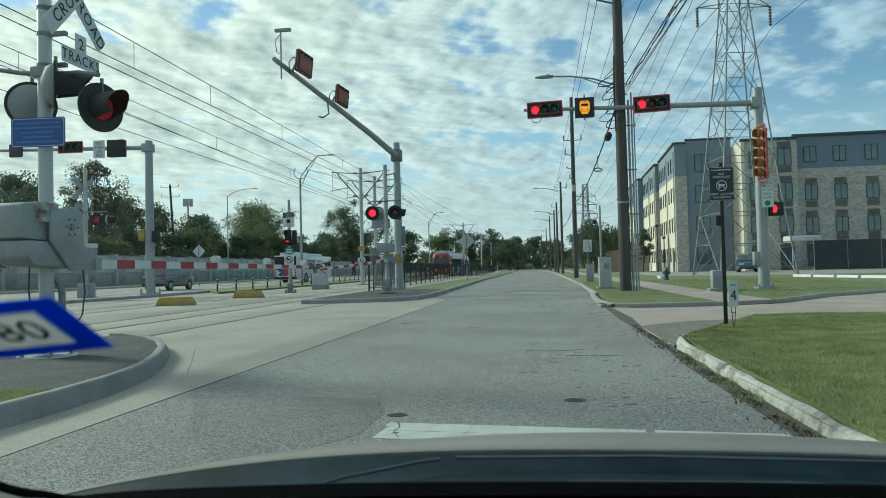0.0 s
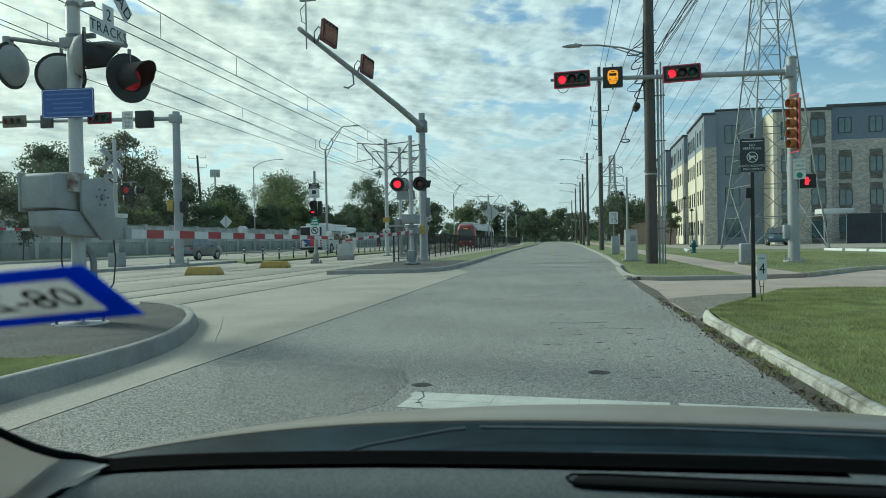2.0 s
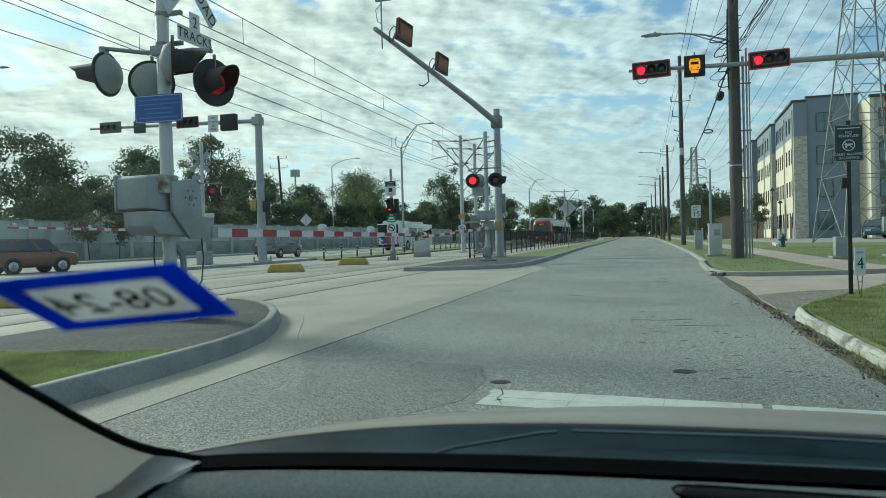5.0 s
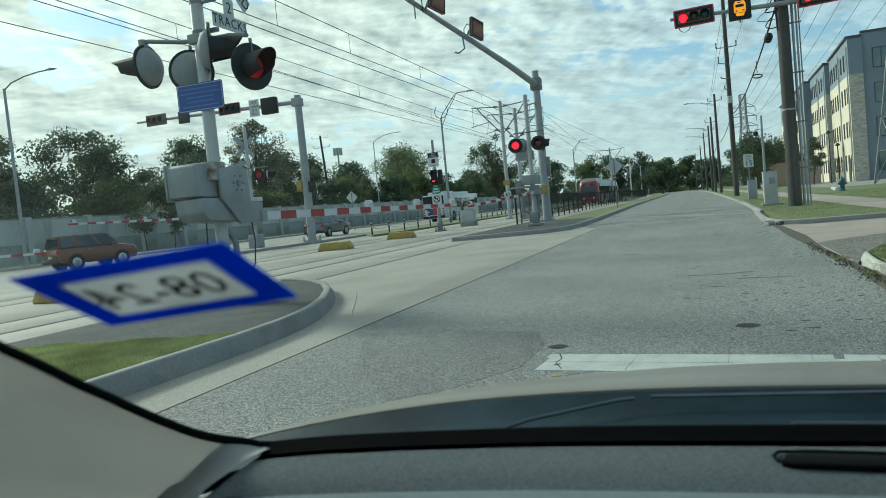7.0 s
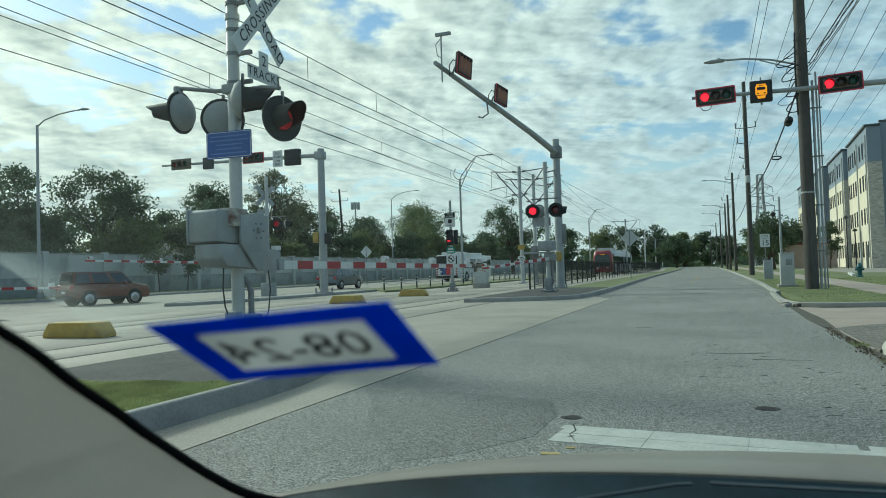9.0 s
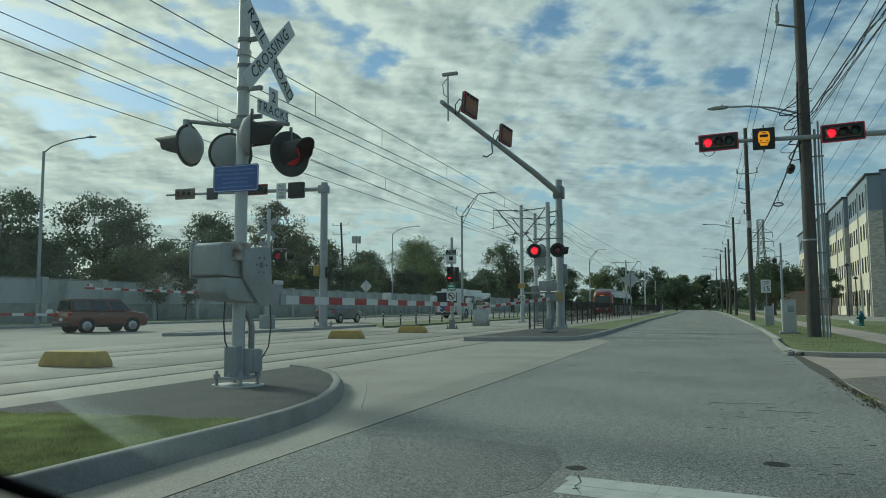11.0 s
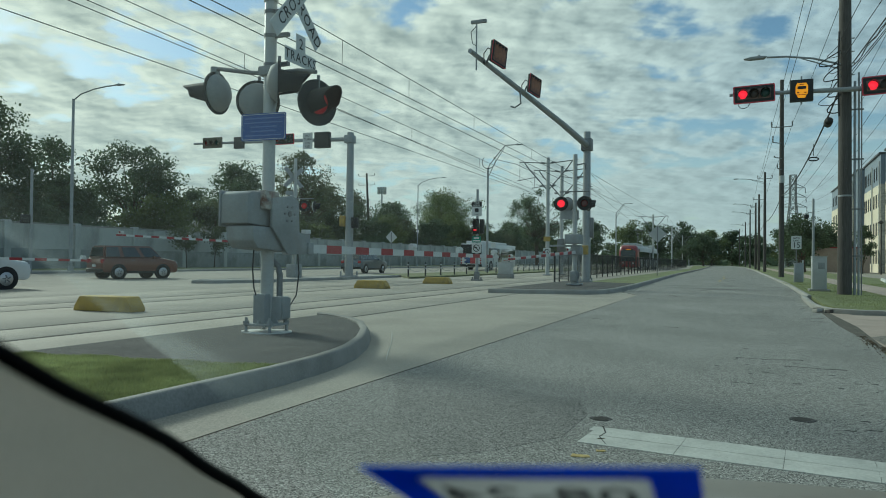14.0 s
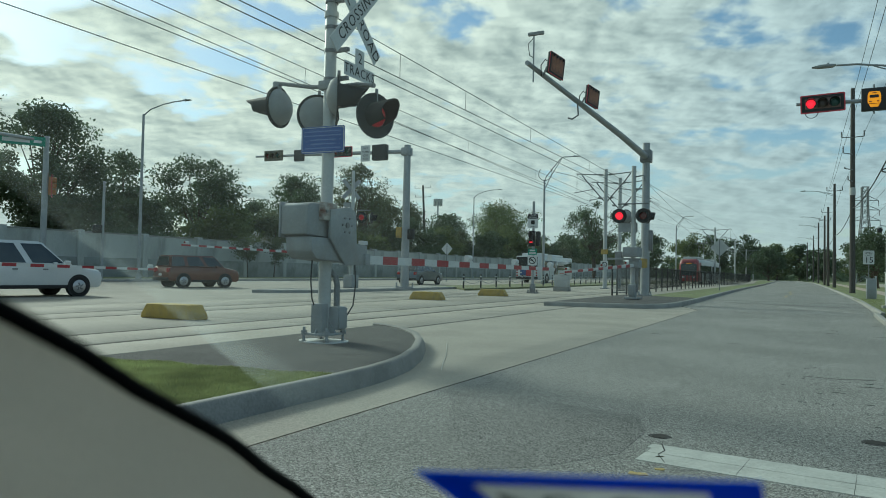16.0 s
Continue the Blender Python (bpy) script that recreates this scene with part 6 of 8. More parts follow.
# ---------------------------------------------------------------- residence halls, car park, lattice towers
M.update(
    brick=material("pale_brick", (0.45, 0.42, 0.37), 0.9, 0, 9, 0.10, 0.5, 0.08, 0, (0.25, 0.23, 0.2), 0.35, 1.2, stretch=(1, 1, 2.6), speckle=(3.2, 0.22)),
    # lighter cream for walls facing the sun: sunlight put into the colour
    brick_sunlit=material("cream_sun_face", (0.68, 0.615, 0.49), 0.85, 0, 9, 0.06, 0.4, 0.06, 0, (0.46, 0.40, 0.3), 0.3, 0.8),
    panel_blue=material("blue_grey_panel", (0.165, 0.205, 0.26), 0.6, 0, 9, 0.06, 0.4, 0.08),
    panel_grey=material("mid_grey_panel", (0.20, 0.24, 0.29), 0.6, 0, 9, 0.06, 0.4, 0.08),
    trim_dark=material("dark_trim", (0.06, 0.065, 0.07), 0.5),
    pane=material("window_pane", (0.085, 0.14, 0.155), 0.06, 0, 2, 0.1, 0.3, 0.2, coat=0.8),
    louvre=material("louvre_metal", (0.16, 0.155, 0.145), 0.5, 0.4),
    fence_screen=material("dark_fence_screen", (0.035, 0.042, 0.05), 0.9, 0, 20, 0.15, 1.0, 0.15),
    lattice=material("tower_steel", (0.24, 0.25, 0.25), 0.6, 0.3, 10, 0.1, 2, 0.1),
    red_brick=material("red_brick_wall", (0.42, 0.345, 0.30), 0.9, 0, 9, 0.1, 0.6, 0.1),
)


def hall_window(parent, x, y, z, w, h, rz, louvres=True):
    """A window set on a facade whose outside lies along -y of its own frame."""
    win = new("window")
    win.parent = parent
    win.matrix_basis = pose(x, y, z, 0, 0, rz)
    key = (w, h, louvres)
    if key not in hall_window.made:
        bm = bmesh.new()
        for a in ((-w / 2 - 0.04, -w / 2 + 0.02, -h / 2, h / 2), (w / 2 - 0.02, w / 2 + 0.04, -h / 2, h / 2), (-w / 2, w / 2, h / 2 - 0.02, h / 2 + 0.04), (-w / 2, w / 2, -h / 2 - 0.04, -h / 2 + 0.02), (-0.03, 0.03, -h / 2, h / 2)):
            box(bm, a[0], a[1], -0.07, 0.02, a[2], a[3])
        fr = part("frame", bm, "trim_dark", win)
        pn = part("pane", new_box(-w / 2, w / 2, -0.03, 0.0, -h / 2, h / 2), "pane", win)
        made = [("frame", fr.data), ("pane", pn.data)]
        if louvres:
            bm = bmesh.new()
            for z0 in (h / 2 + 0.1, -h / 2 - 0.75):
                for k in range(7):
                    box(bm, -w / 2, w / 2, -0.06, 0.02, z0 + 0.095 * k, z0 + 0.095 * k + 0.055)
            made.append(("louvre", part("louvre", bm, "louvre", win).data))
        hall_window.made[key] = made
    else:
        for name, me in hall_window.made[key]:
            o = new(name, me)
            o.parent = win
    # darker than the panels: ivy shade put into the colour, with stains on top
    return win


hall_window.made = {}
TOPZ = 14.5
FL = 3.45
hall = thing("residence_hall", 0, 0, 0.1, 0, "four-storey residence hall in cream brick with a blue-grey top storey", "building")
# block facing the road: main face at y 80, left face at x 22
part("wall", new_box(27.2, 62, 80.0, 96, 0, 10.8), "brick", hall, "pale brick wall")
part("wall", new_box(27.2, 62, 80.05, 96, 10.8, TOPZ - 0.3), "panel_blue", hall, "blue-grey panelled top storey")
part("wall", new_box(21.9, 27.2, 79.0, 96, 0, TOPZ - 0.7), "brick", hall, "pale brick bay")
part("wall", new_box(21.55, 21.9, 79.0, 92, 0, TOPZ - 0.7), "brick_sunlit", hall, "side wall coloured lighter cream as if sunlit")
part("wall", new_box(16.62, 21.5, 82.75, 110, 0, TOPZ + 0.3), "panel_grey", hall, "blue-grey panelled stair tower")
part("parapet", new_box(27.1, 62.1, 79.9, 80.3, TOPZ - 0.3, TOPZ, 0.02), "trim_dark", hall)
part("parapet", new_box(21.5, 27.3, 78.9, 79.3, TOPZ - 0.7, TOPZ - 0.4, 0.02), "trim_dark", hall)
part("parapet", new_box(16.55, 21.6, 82.65, 83.05, TOPZ + 0.3, TOPZ + 0.5, 0.02), "trim_dark", hall)
part("downpipe", new_tube([(27.25, 79.9, 0), (27.25, 79.9, 13.6)], 0.09, 8), "louvre", hall)
for x in (28.85, 31.8, 34.95, 38.0, 41.1, 44.2, 47.3, 50.4):
    hall_window(hall, x, 80.03, 12.3, 1.2, 1.55, 0, False)
    for k in range(1, 3):
        hall_window(hall, x, 79.98, 12.0 - FL * k - 0.35, 1.2, 1.55, 0)
    hall_window(hall, x, 79.98, 1.9, 1.2, 1.55, 0)
for k in range(4):
    hall_window(hall, 25.9, 78.98, 12.0 - FL * k - (0.2 if k else 0), 1.35, 1.75, 0)
    hall_window(hall, 23.0, 78.98, 12.0 - FL * k - 0.2, 1.3, 1.75, 0, k > 0)
    hall_window(hall, 18.3, 82.73, 12.2 - FL * k, 1.45, 1.9, 0, False)
# long wing along the road
wing = thing("residence_hall", 0, 0, 0.1, 0, "long four-storey wing of the residence hall with a sunlit cream face", "building")


def wing_section(x0, y0, x1, y1, columns):
    """A stretch of the wing: face coloured as sunlit from (x0, y0) to (x1, y1), greyer brick end facing the corner,
    blue top storey, windows, downpipes.
    """
    turn, long = -math.degrees(math.atan2(x1 - x0, y1 - y0)), math.hypot(x1 - x0, y1 - y0)
    m = pose(x0, y0, 0, 0, 0, turn)
    # long face in the sun-lightened cream, end wall in the greyer brick
    part("wall", new_box(0, 1.15, 0.12, long, 0, 10.8), "brick_sunlit", wing, "wall coloured lighter cream as if sunlit", m)
    part("wall", new_box(0.04, 1.15, 0.12, long, 10.8, TOPZ - 0.1), "panel_grey", wing, "blue-grey top storey", m)
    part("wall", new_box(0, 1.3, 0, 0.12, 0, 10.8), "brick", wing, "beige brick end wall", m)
    part("wall", new_box(0.04, 1.3, 0.03, 0.12, 10.8, TOPZ - 0.1), "panel_grey", wing, "blue-grey top of the end wall", m)
    part("parapet", new_box(-0.16, 0.3, -0.1, long + 0.05, TOPZ - 0.1, TOPZ + 0.12, 0.02), "trim_dark", wing, "", m)
    part("parapet", new_box(0.3, 1.3, -0.1, 0.2, TOPZ - 0.1, TOPZ + 0.12, 0.02), "trim_dark", wing, "", m)
    for u in columns:
        for f in range(4):
            p = m @ Vector((0.022 if f else 0.062, u * long, 0))
            hall_window(wing, p.x, p.y, 12.3 - FL * f, 0.64, 1.6, turn - 90, False)
    for u in (0.03, 0.46):
        part("downpipe", new_tube([(-0.07, u * long, 0), (-0.07, u * long, 13.6)], 0.07, 8), "mast", wing, "", m)


wing_section(15.28, 82.4, 15.95, 97.0, (0.09, 0.21, 0.35, 0.58, 0.71, 0.84, 0.94))
wing_section(15.78, 99.2, 16.15, 113.3, (0.09, 0.22, 0.36, 0.58, 0.71, 0.84, 0.94))
part("wall", new_box(16.3, 17.2, 97.0, 99.2, 0, TOPZ - 0.1), "panel_grey", wing, "blue-grey recess between the sections")
part("wall", new_box(15.84, 17.2, 116.4, 121.0, 0, TOPZ), "panel_grey", wing, "blue-grey panelled bay")
part("parapet", new_box(15.74, 17.2, 116.3, 121.0, TOPZ, TOPZ + 0.25, 0.02), "trim_dark", wing)
wing_section(15.9, 121.0, 16.15, 150.0, (0.05, 0.12, 0.2, 0.28, 0.36, 0.5, 0.58, 0.66, 0.74, 0.82, 0.9))
part("roof", new_box(16.6, 30, 110, 150, TOPZ - 0.6, TOPZ - 0.3), "trim_dark", wing)
part("door", new_box(15.32, 15.5, 84.3, 85.5, 0, 2.4), "trim_dark", wing)

low = thing("garden_wall", 11.6, 100, 0.1, 0, "low pinkish wall beside the long wing", "wall")
part("wall", new_box(-3.0, 3.2, -0.15, 0.15, 0, 3.0), "red_brick", low)
part("coping", new_box(-3.1, 3.3, -0.22, 0.22, 3.0, 3.12, 0.01), "red", low)
fs = thing("site_fence", 26.0, 72.0, 0.1, 0, "dark screened fence in front of the hall", "fence")
for k in range(10):
    part("screen", new_box(3.0 * k + 0.05, 3.0 * k + 2.95, -0.02, 0.02, 0.05, 2.85), "fence_screen", fs)
    part("post", new_tube([(3.0 * k, 0, 0), (3.0 * k, 0, 3.0)], 0.04, 8), "dark_steel", fs)
tr = thing("site_trailer", 25.6, 72.9, 0.1, 0, "small white site canopy above the fence", "canopy")
part("roof", new_box(-1.3, 1.5, 0.2, 2.4, 2.9, 3.4, 0.03), "white", tr)
for x in (-1.1, 1.3):
    part("leg", new_tube([(x, 0.4, 0), (x, 0.4, 2.9)], 0.06, 8), "mast", tr)
for x, y, z in ((13.4, 84.0, 5.2), (15.0, 89, 4.0)):
    lp = thing("path_lamp", x, y, 0.1, 0, "slim black path lamp by the hall", "lamp post")
    part("pole", new_tube([(0, 0, 0), (0, 0, z)], 0.06, 8), "black", lp)
    part("lantern", new_tube([(0, 0, z), (0, 0, z + 0.1), (0, 0, z + 0.35)], [0.08, 0.3, 0.06], 10), "black", lp)


def lattice_tower(x, y, h, base, top, arm_z, arm, label, r=0.09, levels=7):
    ob = thing("lattice_tower", x, y, 0.1 if y < 100 else -0.06, 8, label, "lattice tower")
    half = lambda z: base + (top - base) * min(1, z / (h * 0.72)) ** 0.9  # noqa: E731
    zs = [h * (k / levels) ** 0.92 for k in range(levels + 1)]
    for sx in (-1, 1):
        for sy in (-1, 1):
            part("leg", new_tube([(sx * half(z), sy * half(z), z) for z in zs], r, 6), "lattice", ob)
    for face in range(4):
        bm = bmesh.new()
        for z0, z1 in zip(zs, zs[1:]):
            a, b = half(z0), half(z1)
            zm = (z0 + z1) / 2
            c = half(zm)
            turn = Matrix.Rotation(face * math.pi / 2, 4, "Z")
            for p, q in (((-a, -a, z0), (b, -b, z1)), ((a, -a, z0), (-b, -b, z1)), ((-b, -b, z1), (b, -b, z1)), ((-c, -c, zm), (0, -(a + b) / 2, z0 + (z1 - z0) * 0.5))):
                tube(bm, [turn @ Vector(p), turn @ Vector(q)], r * 0.5, 5)
        part("bracing", bm, "lattice", ob)
    for z, reach in zip(arm_z, arm):
        for s in (-1, 1):
            bm = new_tube([(s * half(z), -0.5, z), (s * reach, 0, z - 0.1)], r * 0.6, 5)
            tube(bm, [(s * half(z), 0.5, z), (s * reach, 0, z - 0.1)], r * 0.6, 5)
            tube(bm, [(s * half(z + 1.4), 0, z + 1.2), (s * reach, 0, z - 0.1)], r * 0.6, 5)
            a = part("cross_arm", bm, "lattice", ob)
            n = 14
            part("insulator", new_tube([(s * reach, 0, z - 0.15 - 0.11 * k) for k in range(n)], [0.04 if k % 2 else 0.14 for k in range(n)], 8), "dark_steel", a)
    return ob


T1 = (14.7, 54.5)
lattice_tower(*T1, 27, 2.7, 0.78, (19.95, 23.2, 26.0), (2.7, 2.5, 2.2), "grey steel lattice power tower on the lawn", 0.06, 7)
lattice_tower(14.35, 222, 26.2, 2.6, 0.75, (17.2, 20.0, 22.6), (3.6, 3.4, 3.2), "far grey lattice power tower", 0.14, 9)
wires("transmission_wire", [((T1[0] + s * u, T1[1], z), (14.35 + s * v, 222, w), 4.0) for s in (-1, 1) for u, z, v, w in ((2.7, 18.3, 3.6, 15.6), (2.5, 21.5, 3.4, 18.4), (2.2, 24.3, 3.2, 21.0))]
      + [((T1[0] + s * u, T1[1], z), (16 + s * 3.0, -90, z + 0.3), 3.0) for s in (-1, 1) for u, z in ((2.7, 18.3), (2.5, 21.5), (2.2, 24.3))],
      0.02, "heavy transmission wire between lattice towers", group="transmission wires")


# ---------------------------------------------------------------- trees
def quads_mesh(name, centres, size, rng, mat, flat=0.0):
    """Many small pointed leaves as one mesh: a rhomb about each centre, turned at random."""
    n = len(centres)
    u = rng.normal(size=(n, 3)); u /= np.linalg.norm(u, axis=1)[:, None]
    v = rng.normal(size=(n, 3)); v -= (v * u).sum(1)[:, None] * u; v /= np.linalg.norm(v, axis=1)[:, None]
    s = size * rng.uniform(0.6, 1.4, (n, 1))
    co = np.stack([centres - u * s, centres + v * s * 0.55, centres + u * s, centres - v * s * 0.55], 1).reshape(-1, 3)
    me = bpy.data.meshes.new(name)
    me.vertices.add(4 * n); me.loops.add(4 * n); me.polygons.add(n)
    me.vertices.foreach_set("co", co.ravel().astype(np.float32))
    me.loops.foreach_set("vertex_index", np.arange(4 * n, dtype=np.int32))
    me.polygons.foreach_set("loop_start", np.arange(0, 4 * n, 4, dtype=np.int32))
    me.update(calc_edges=True)
    me.materials.append(M[mat])
    return me


def tree(x, y, h, half, mat="leaf", seed=1, leaves=3600, size=0.24, bare=0.0, trunk=None, low=0.30, label="broad dark green oak tree", name="tree", clumps=46):
    rng = np.random.default_rng(seed)
    ob = thing(name, x, y, 0.05, 0, label, "tree")
    r = trunk or 0.022 * h + 0.05
    tz = h * (low + 0.12)
    bend = rng.normal(0, 0.025 * h, 2)
    bm = new_tube([(0, 0, -0.2), (0, 0, 0.25), (bend[0] * 0.3, bend[1] * 0.3, tz * 0.5), (bend[0], bend[1], tz), (bend[0] * 1.6, bend[1] * 1.6, h * 0.78)], [r * 1.5, r * 1.1, r * 0.95, r * 0.75, r * 0.15], 9)
    tr = part("trunk", bm, "bark", ob)
    # clump centres fill an uneven dome
    cs = []
    while len(cs) < clumps:
        p = rng.uniform(-1, 1, 3)
        d = np.linalg.norm(p)
        if d > 1 or d < 0.35:
            continue
        lump = 0.72 + 0.28 * math.sin(3.1 * math.atan2(p[1], p[0]) + seed) + rng.normal(0, 0.10)
        zz = h * low + (h * (1 - low)) * (0.5 + 0.5 * p[2])
        width = half * (0.55 + 0.45 * math.sin(math.pi * min(1, 0.18 + 0.75 * (0.5 + 0.5 * p[2]))))
        cs.append((bend[0] + p[0] * width * lump, bend[1] + p[1] * width * lump, min(zz, h * 0.97)))
    cs = np.array(cs)
    bm = bmesh.new()
    for c in cs[:: 2 if bare < 0.3 else 1]:
        z0 = rng.uniform(h * low * 0.75, tz * 1.15)
        mid = np.array([bend[0] * z0 / tz, bend[1] * z0 / tz, z0]) * 0.5 + c * 0.5 + np.array([0, 0, 0.04 * h])
        tube(bm, [(bend[0] * z0 / tz, bend[1] * z0 / tz, z0), tuple(mid), tuple(c)], [r * 0.34, r * 0.2, r * 0.05], 5)
    part("limb", bm, "bark", ob)
    k = rng.integers(0, clumps, leaves)
    d = rng.normal(size=(leaves, 3))
    d /= np.linalg.norm(d, axis=1)[:, None]
    reach = rng.uniform(0.0, 1.0, (leaves, 1)) ** 0.45 * (1 + 0.22 * np.sin(7 * d[:, :1] + k[:, None]) * np.cos(6 * d[:, 2:3] + 2 * k[:, None]))
    spread = (0.30 - 0.08 * bare) * (0.5 * h * (1 - low) * half * half) ** (1 / 3) * (46 / clumps) ** 0.33
    pts = cs[k] + d * reach * spread * np.array([1.1, 1.1, 0.8]) * rng.uniform(0.6, 1.15, (clumps, 1))[k]
    cr = new("crown", quads_mesh("crown", pts, size, rng, mat))
    cr.parent = ob
    return ob


BACK = [(-64, 30, 17.0, 8.5, "leaf", 5200), (-62, 40.5, 15.6, 6.0, "leaf", 5000), (-63, 50.8, 12.4, 3.3, "leaf", 1800), (-64, 61.5, 13.7, 6.2, "leaf", 3600), (-64, 71, 10.5, 2.6, "leaf", 1100),
        (-64, 79.5, 14.0, 6.6, "leaf", 3600), (-64, 94.5, 18.2, 6.0, "leaf_brown", 2400), (-66, 108, 14.6, 8.0, "leaf_brown", 4200), (-64, 127, 12.8, 6.5, "leaf", 3200), (-62, 150, 16.4, 10.5, "leaf_light", 5200), (-70, 168, 18.5, 10, "leaf", 5000)]
for k, (x, y, h, half, mat, n) in enumerate(BACK):
    words = {"leaf": "broad dark green tree behind the long wall", "leaf_brown": "thinning brownish autumn tree behind the wall", "leaf_light": "wide yellowish green tree behind the wall"}[mat]
    tree(x, y, h, half, mat, 11 + k, int(n * 3.4), 0.17, bare=0.5 if mat == "leaf_brown" else 0.1, label=words, low=0.22)
for k, y in enumerate(range(22, 236, 7)):
    rr = random.Random(k)
    tree(-57.0 + rr.uniform(-1.5, 2), y + rr.uniform(-2, 2), 7.4 + rr.uniform(-1.4, 2.0) + (1.5 if y > 130 else 0), 4.6, ("leaf", "leaf", "leaf_brown", "leaf_light")[(k * 7) % 4], 60 + k, 7500, 0.18, low=0.05, label="bushy small tree growing over the wall", clumps=26)
tree(-41.6, 155, 17.0, 9.5, "leaf", 101, 7000, 0.2, bare=0.9, low=0.3, label="spreading live oak with an open crown and bare limbs", clumps=60)
for k, (x, y, h, half) in enumerate(((-60, 235, 14, 8), (-48, 250, 15, 8), (-36, 262, 15.5, 9), (-27, 270, 16.5, 8), (-18, 276, 16, 8), (-9, 285, 13, 7), (-2, 300, 13.5, 7), (6, 290, 12, 7), (18, 300, 13, 8), (30, 300, 14, 8), (-75, 240, 14, 9))):
    tree(x, y, h, half, ("leaf", "leaf", "leaf_light")[k % 3], 130 + k, 6000, 0.34, low=0.08, label="distant dark tree at the end of the road", clumps=34)
tree(7.4, 97, 7.2, 4.2, "leaf", 151, 8000, 0.13, low=0.22, label="low dark oak beside the footway")
tree(11.5, 116, 7.0, 4.0, "leaf", 152, 6000, 0.15, low=0.15, label="low dark oak beside the footway")
tree(9.5, 135, 7.5, 4.6, "leaf", 153, 5000, 0.17, low=0.15, label="low dark oak beside the footway")
tree(12.6, 90, 5.9, 1.15, "leaf", 154, 3000, 0.09, low=0.2, trunk=0.07, label="slender young tree by the low wall", clumps=26)
tree(-9.0, 215, 9.5, 6.0, "leaf", 155, 5000, 0.28, low=0.1, label="dark tree between road and tracks")
for x, y in ((-47.6, 52), (-47.8, 56)):
    tree(x, y, 4.0, 1.5, "leaf_brown", 160 + int(y), 1500, 0.10, low=0.4, trunk=0.05, label="thin young tree before the wall", clumps=16)
# closed belt of far woods all round
rng = np.random.default_rng(9)
ang = rng.uniform(0, 2 * math.pi, 26000)
rad = rng.uniform(330, 380, 26000)
zz = np.abs(rng.normal(0, 1, 26000)) * 4.6 * (0.8 + 0.35 * np.sin(ang * 37) + 0.25 * np.sin(ang * 83 + 1))
woods = new("far_woods", quads_mesh("far_woods", np.stack([rad * np.sin(ang), rad * np.cos(ang), zz.clip(0, 13)], 1), 2.0, rng, "leaf"))
tagged(woods, "belt of dark distant woods on the horizon", "woods", kind="stuff")


# ---------------------------------------------------------------- vehicles
M.update(
    suv_grey=material("grey_car_paint", (0.10, 0.125, 0.15), 0.3, 0.4, 20, 0.03, 1, 0.04, coat=0.8),
    suv_orange=material("orange_car_paint", (0.13, 0.05, 0.032), 0.35, 0.3, 20, 0.03, 1, 0.04, coat=0.6),
    suv_white=material("white_car_paint", (0.62, 0.63, 0.63), 0.3, 0, 20, 0.02, 1, 0.04, coat=0.8),
    car_teal=material("teal_car_paint", (0.05, 0.11, 0.14), 0.3, 0.4, 20, 0.03, 1, 0.04, coat=0.8),
    tail=material("tail_light", (0.30, 0.015, 0.015), 0.25, coat=0.6),
    head=material("headlight_glass", (0.55, 0.57, 0.58), 0.15, coat=0.6),
    bus_white=material("bus_white", (0.58, 0.60, 0.60), 0.35, 0, 8, 0.03, 0.7, 0.06, coat=0.4),
    bus_blue=material("bus_blue", (0.03, 0.07, 0.20), 0.35, coat=0.4),
    bus_red=material("bus_red", (0.42, 0.04, 0.05), 0.35, coat=0.4),
    tram_red=material("tram_red", (0.20, 0.016, 0.022), 0.35, 0, 8, 0.03, 0.7, 0.06, coat=0.5),
    tram_silver=material("tram_silver", (0.42, 0.43, 0.43), 0.35, 0.3, 8, 0.03, 0.7, 0.06),
)


def wheel(parent, x, y, r, w, s):
    wh = new("wheel"); wh.parent = parent; wh.matrix_basis = pose(x, y, r)
    bm = new_tube([(-w / 2, 0, 0), (-w / 2 + 0.03, 0, 0), (w / 2 - 0.03, 0, 0), (w / 2, 0, 0)], [r * 0.92, r, r, r * 0.92], 24)
    part("tyre", bm, "tyre", wh)
    part("rim", new_tube([(s * (w / 2 + 0.004), 0, 0), (s * (w / 2 + 0.02), 0, 0)], [r * 0.66, r * 0.6], 20), "alloy", wh)
    bm = bmesh.new()
    for a in range(0, 360, 72):
        c, q = math.cos(radians(a)), math.sin(radians(a))
        tube(bm, [(s * (w / 2 + 0.022), 0.1 * r * c, 0.1 * r * q), (s * (w / 2 + 0.022), 0.4 * r * math.cos(radians(a + 30)), 0.4 * r * math.sin(radians(a + 30)))], 0.04 * r + 0.01, 5)
    part("spokes", bm, "dark_steel", wh)
    return wh


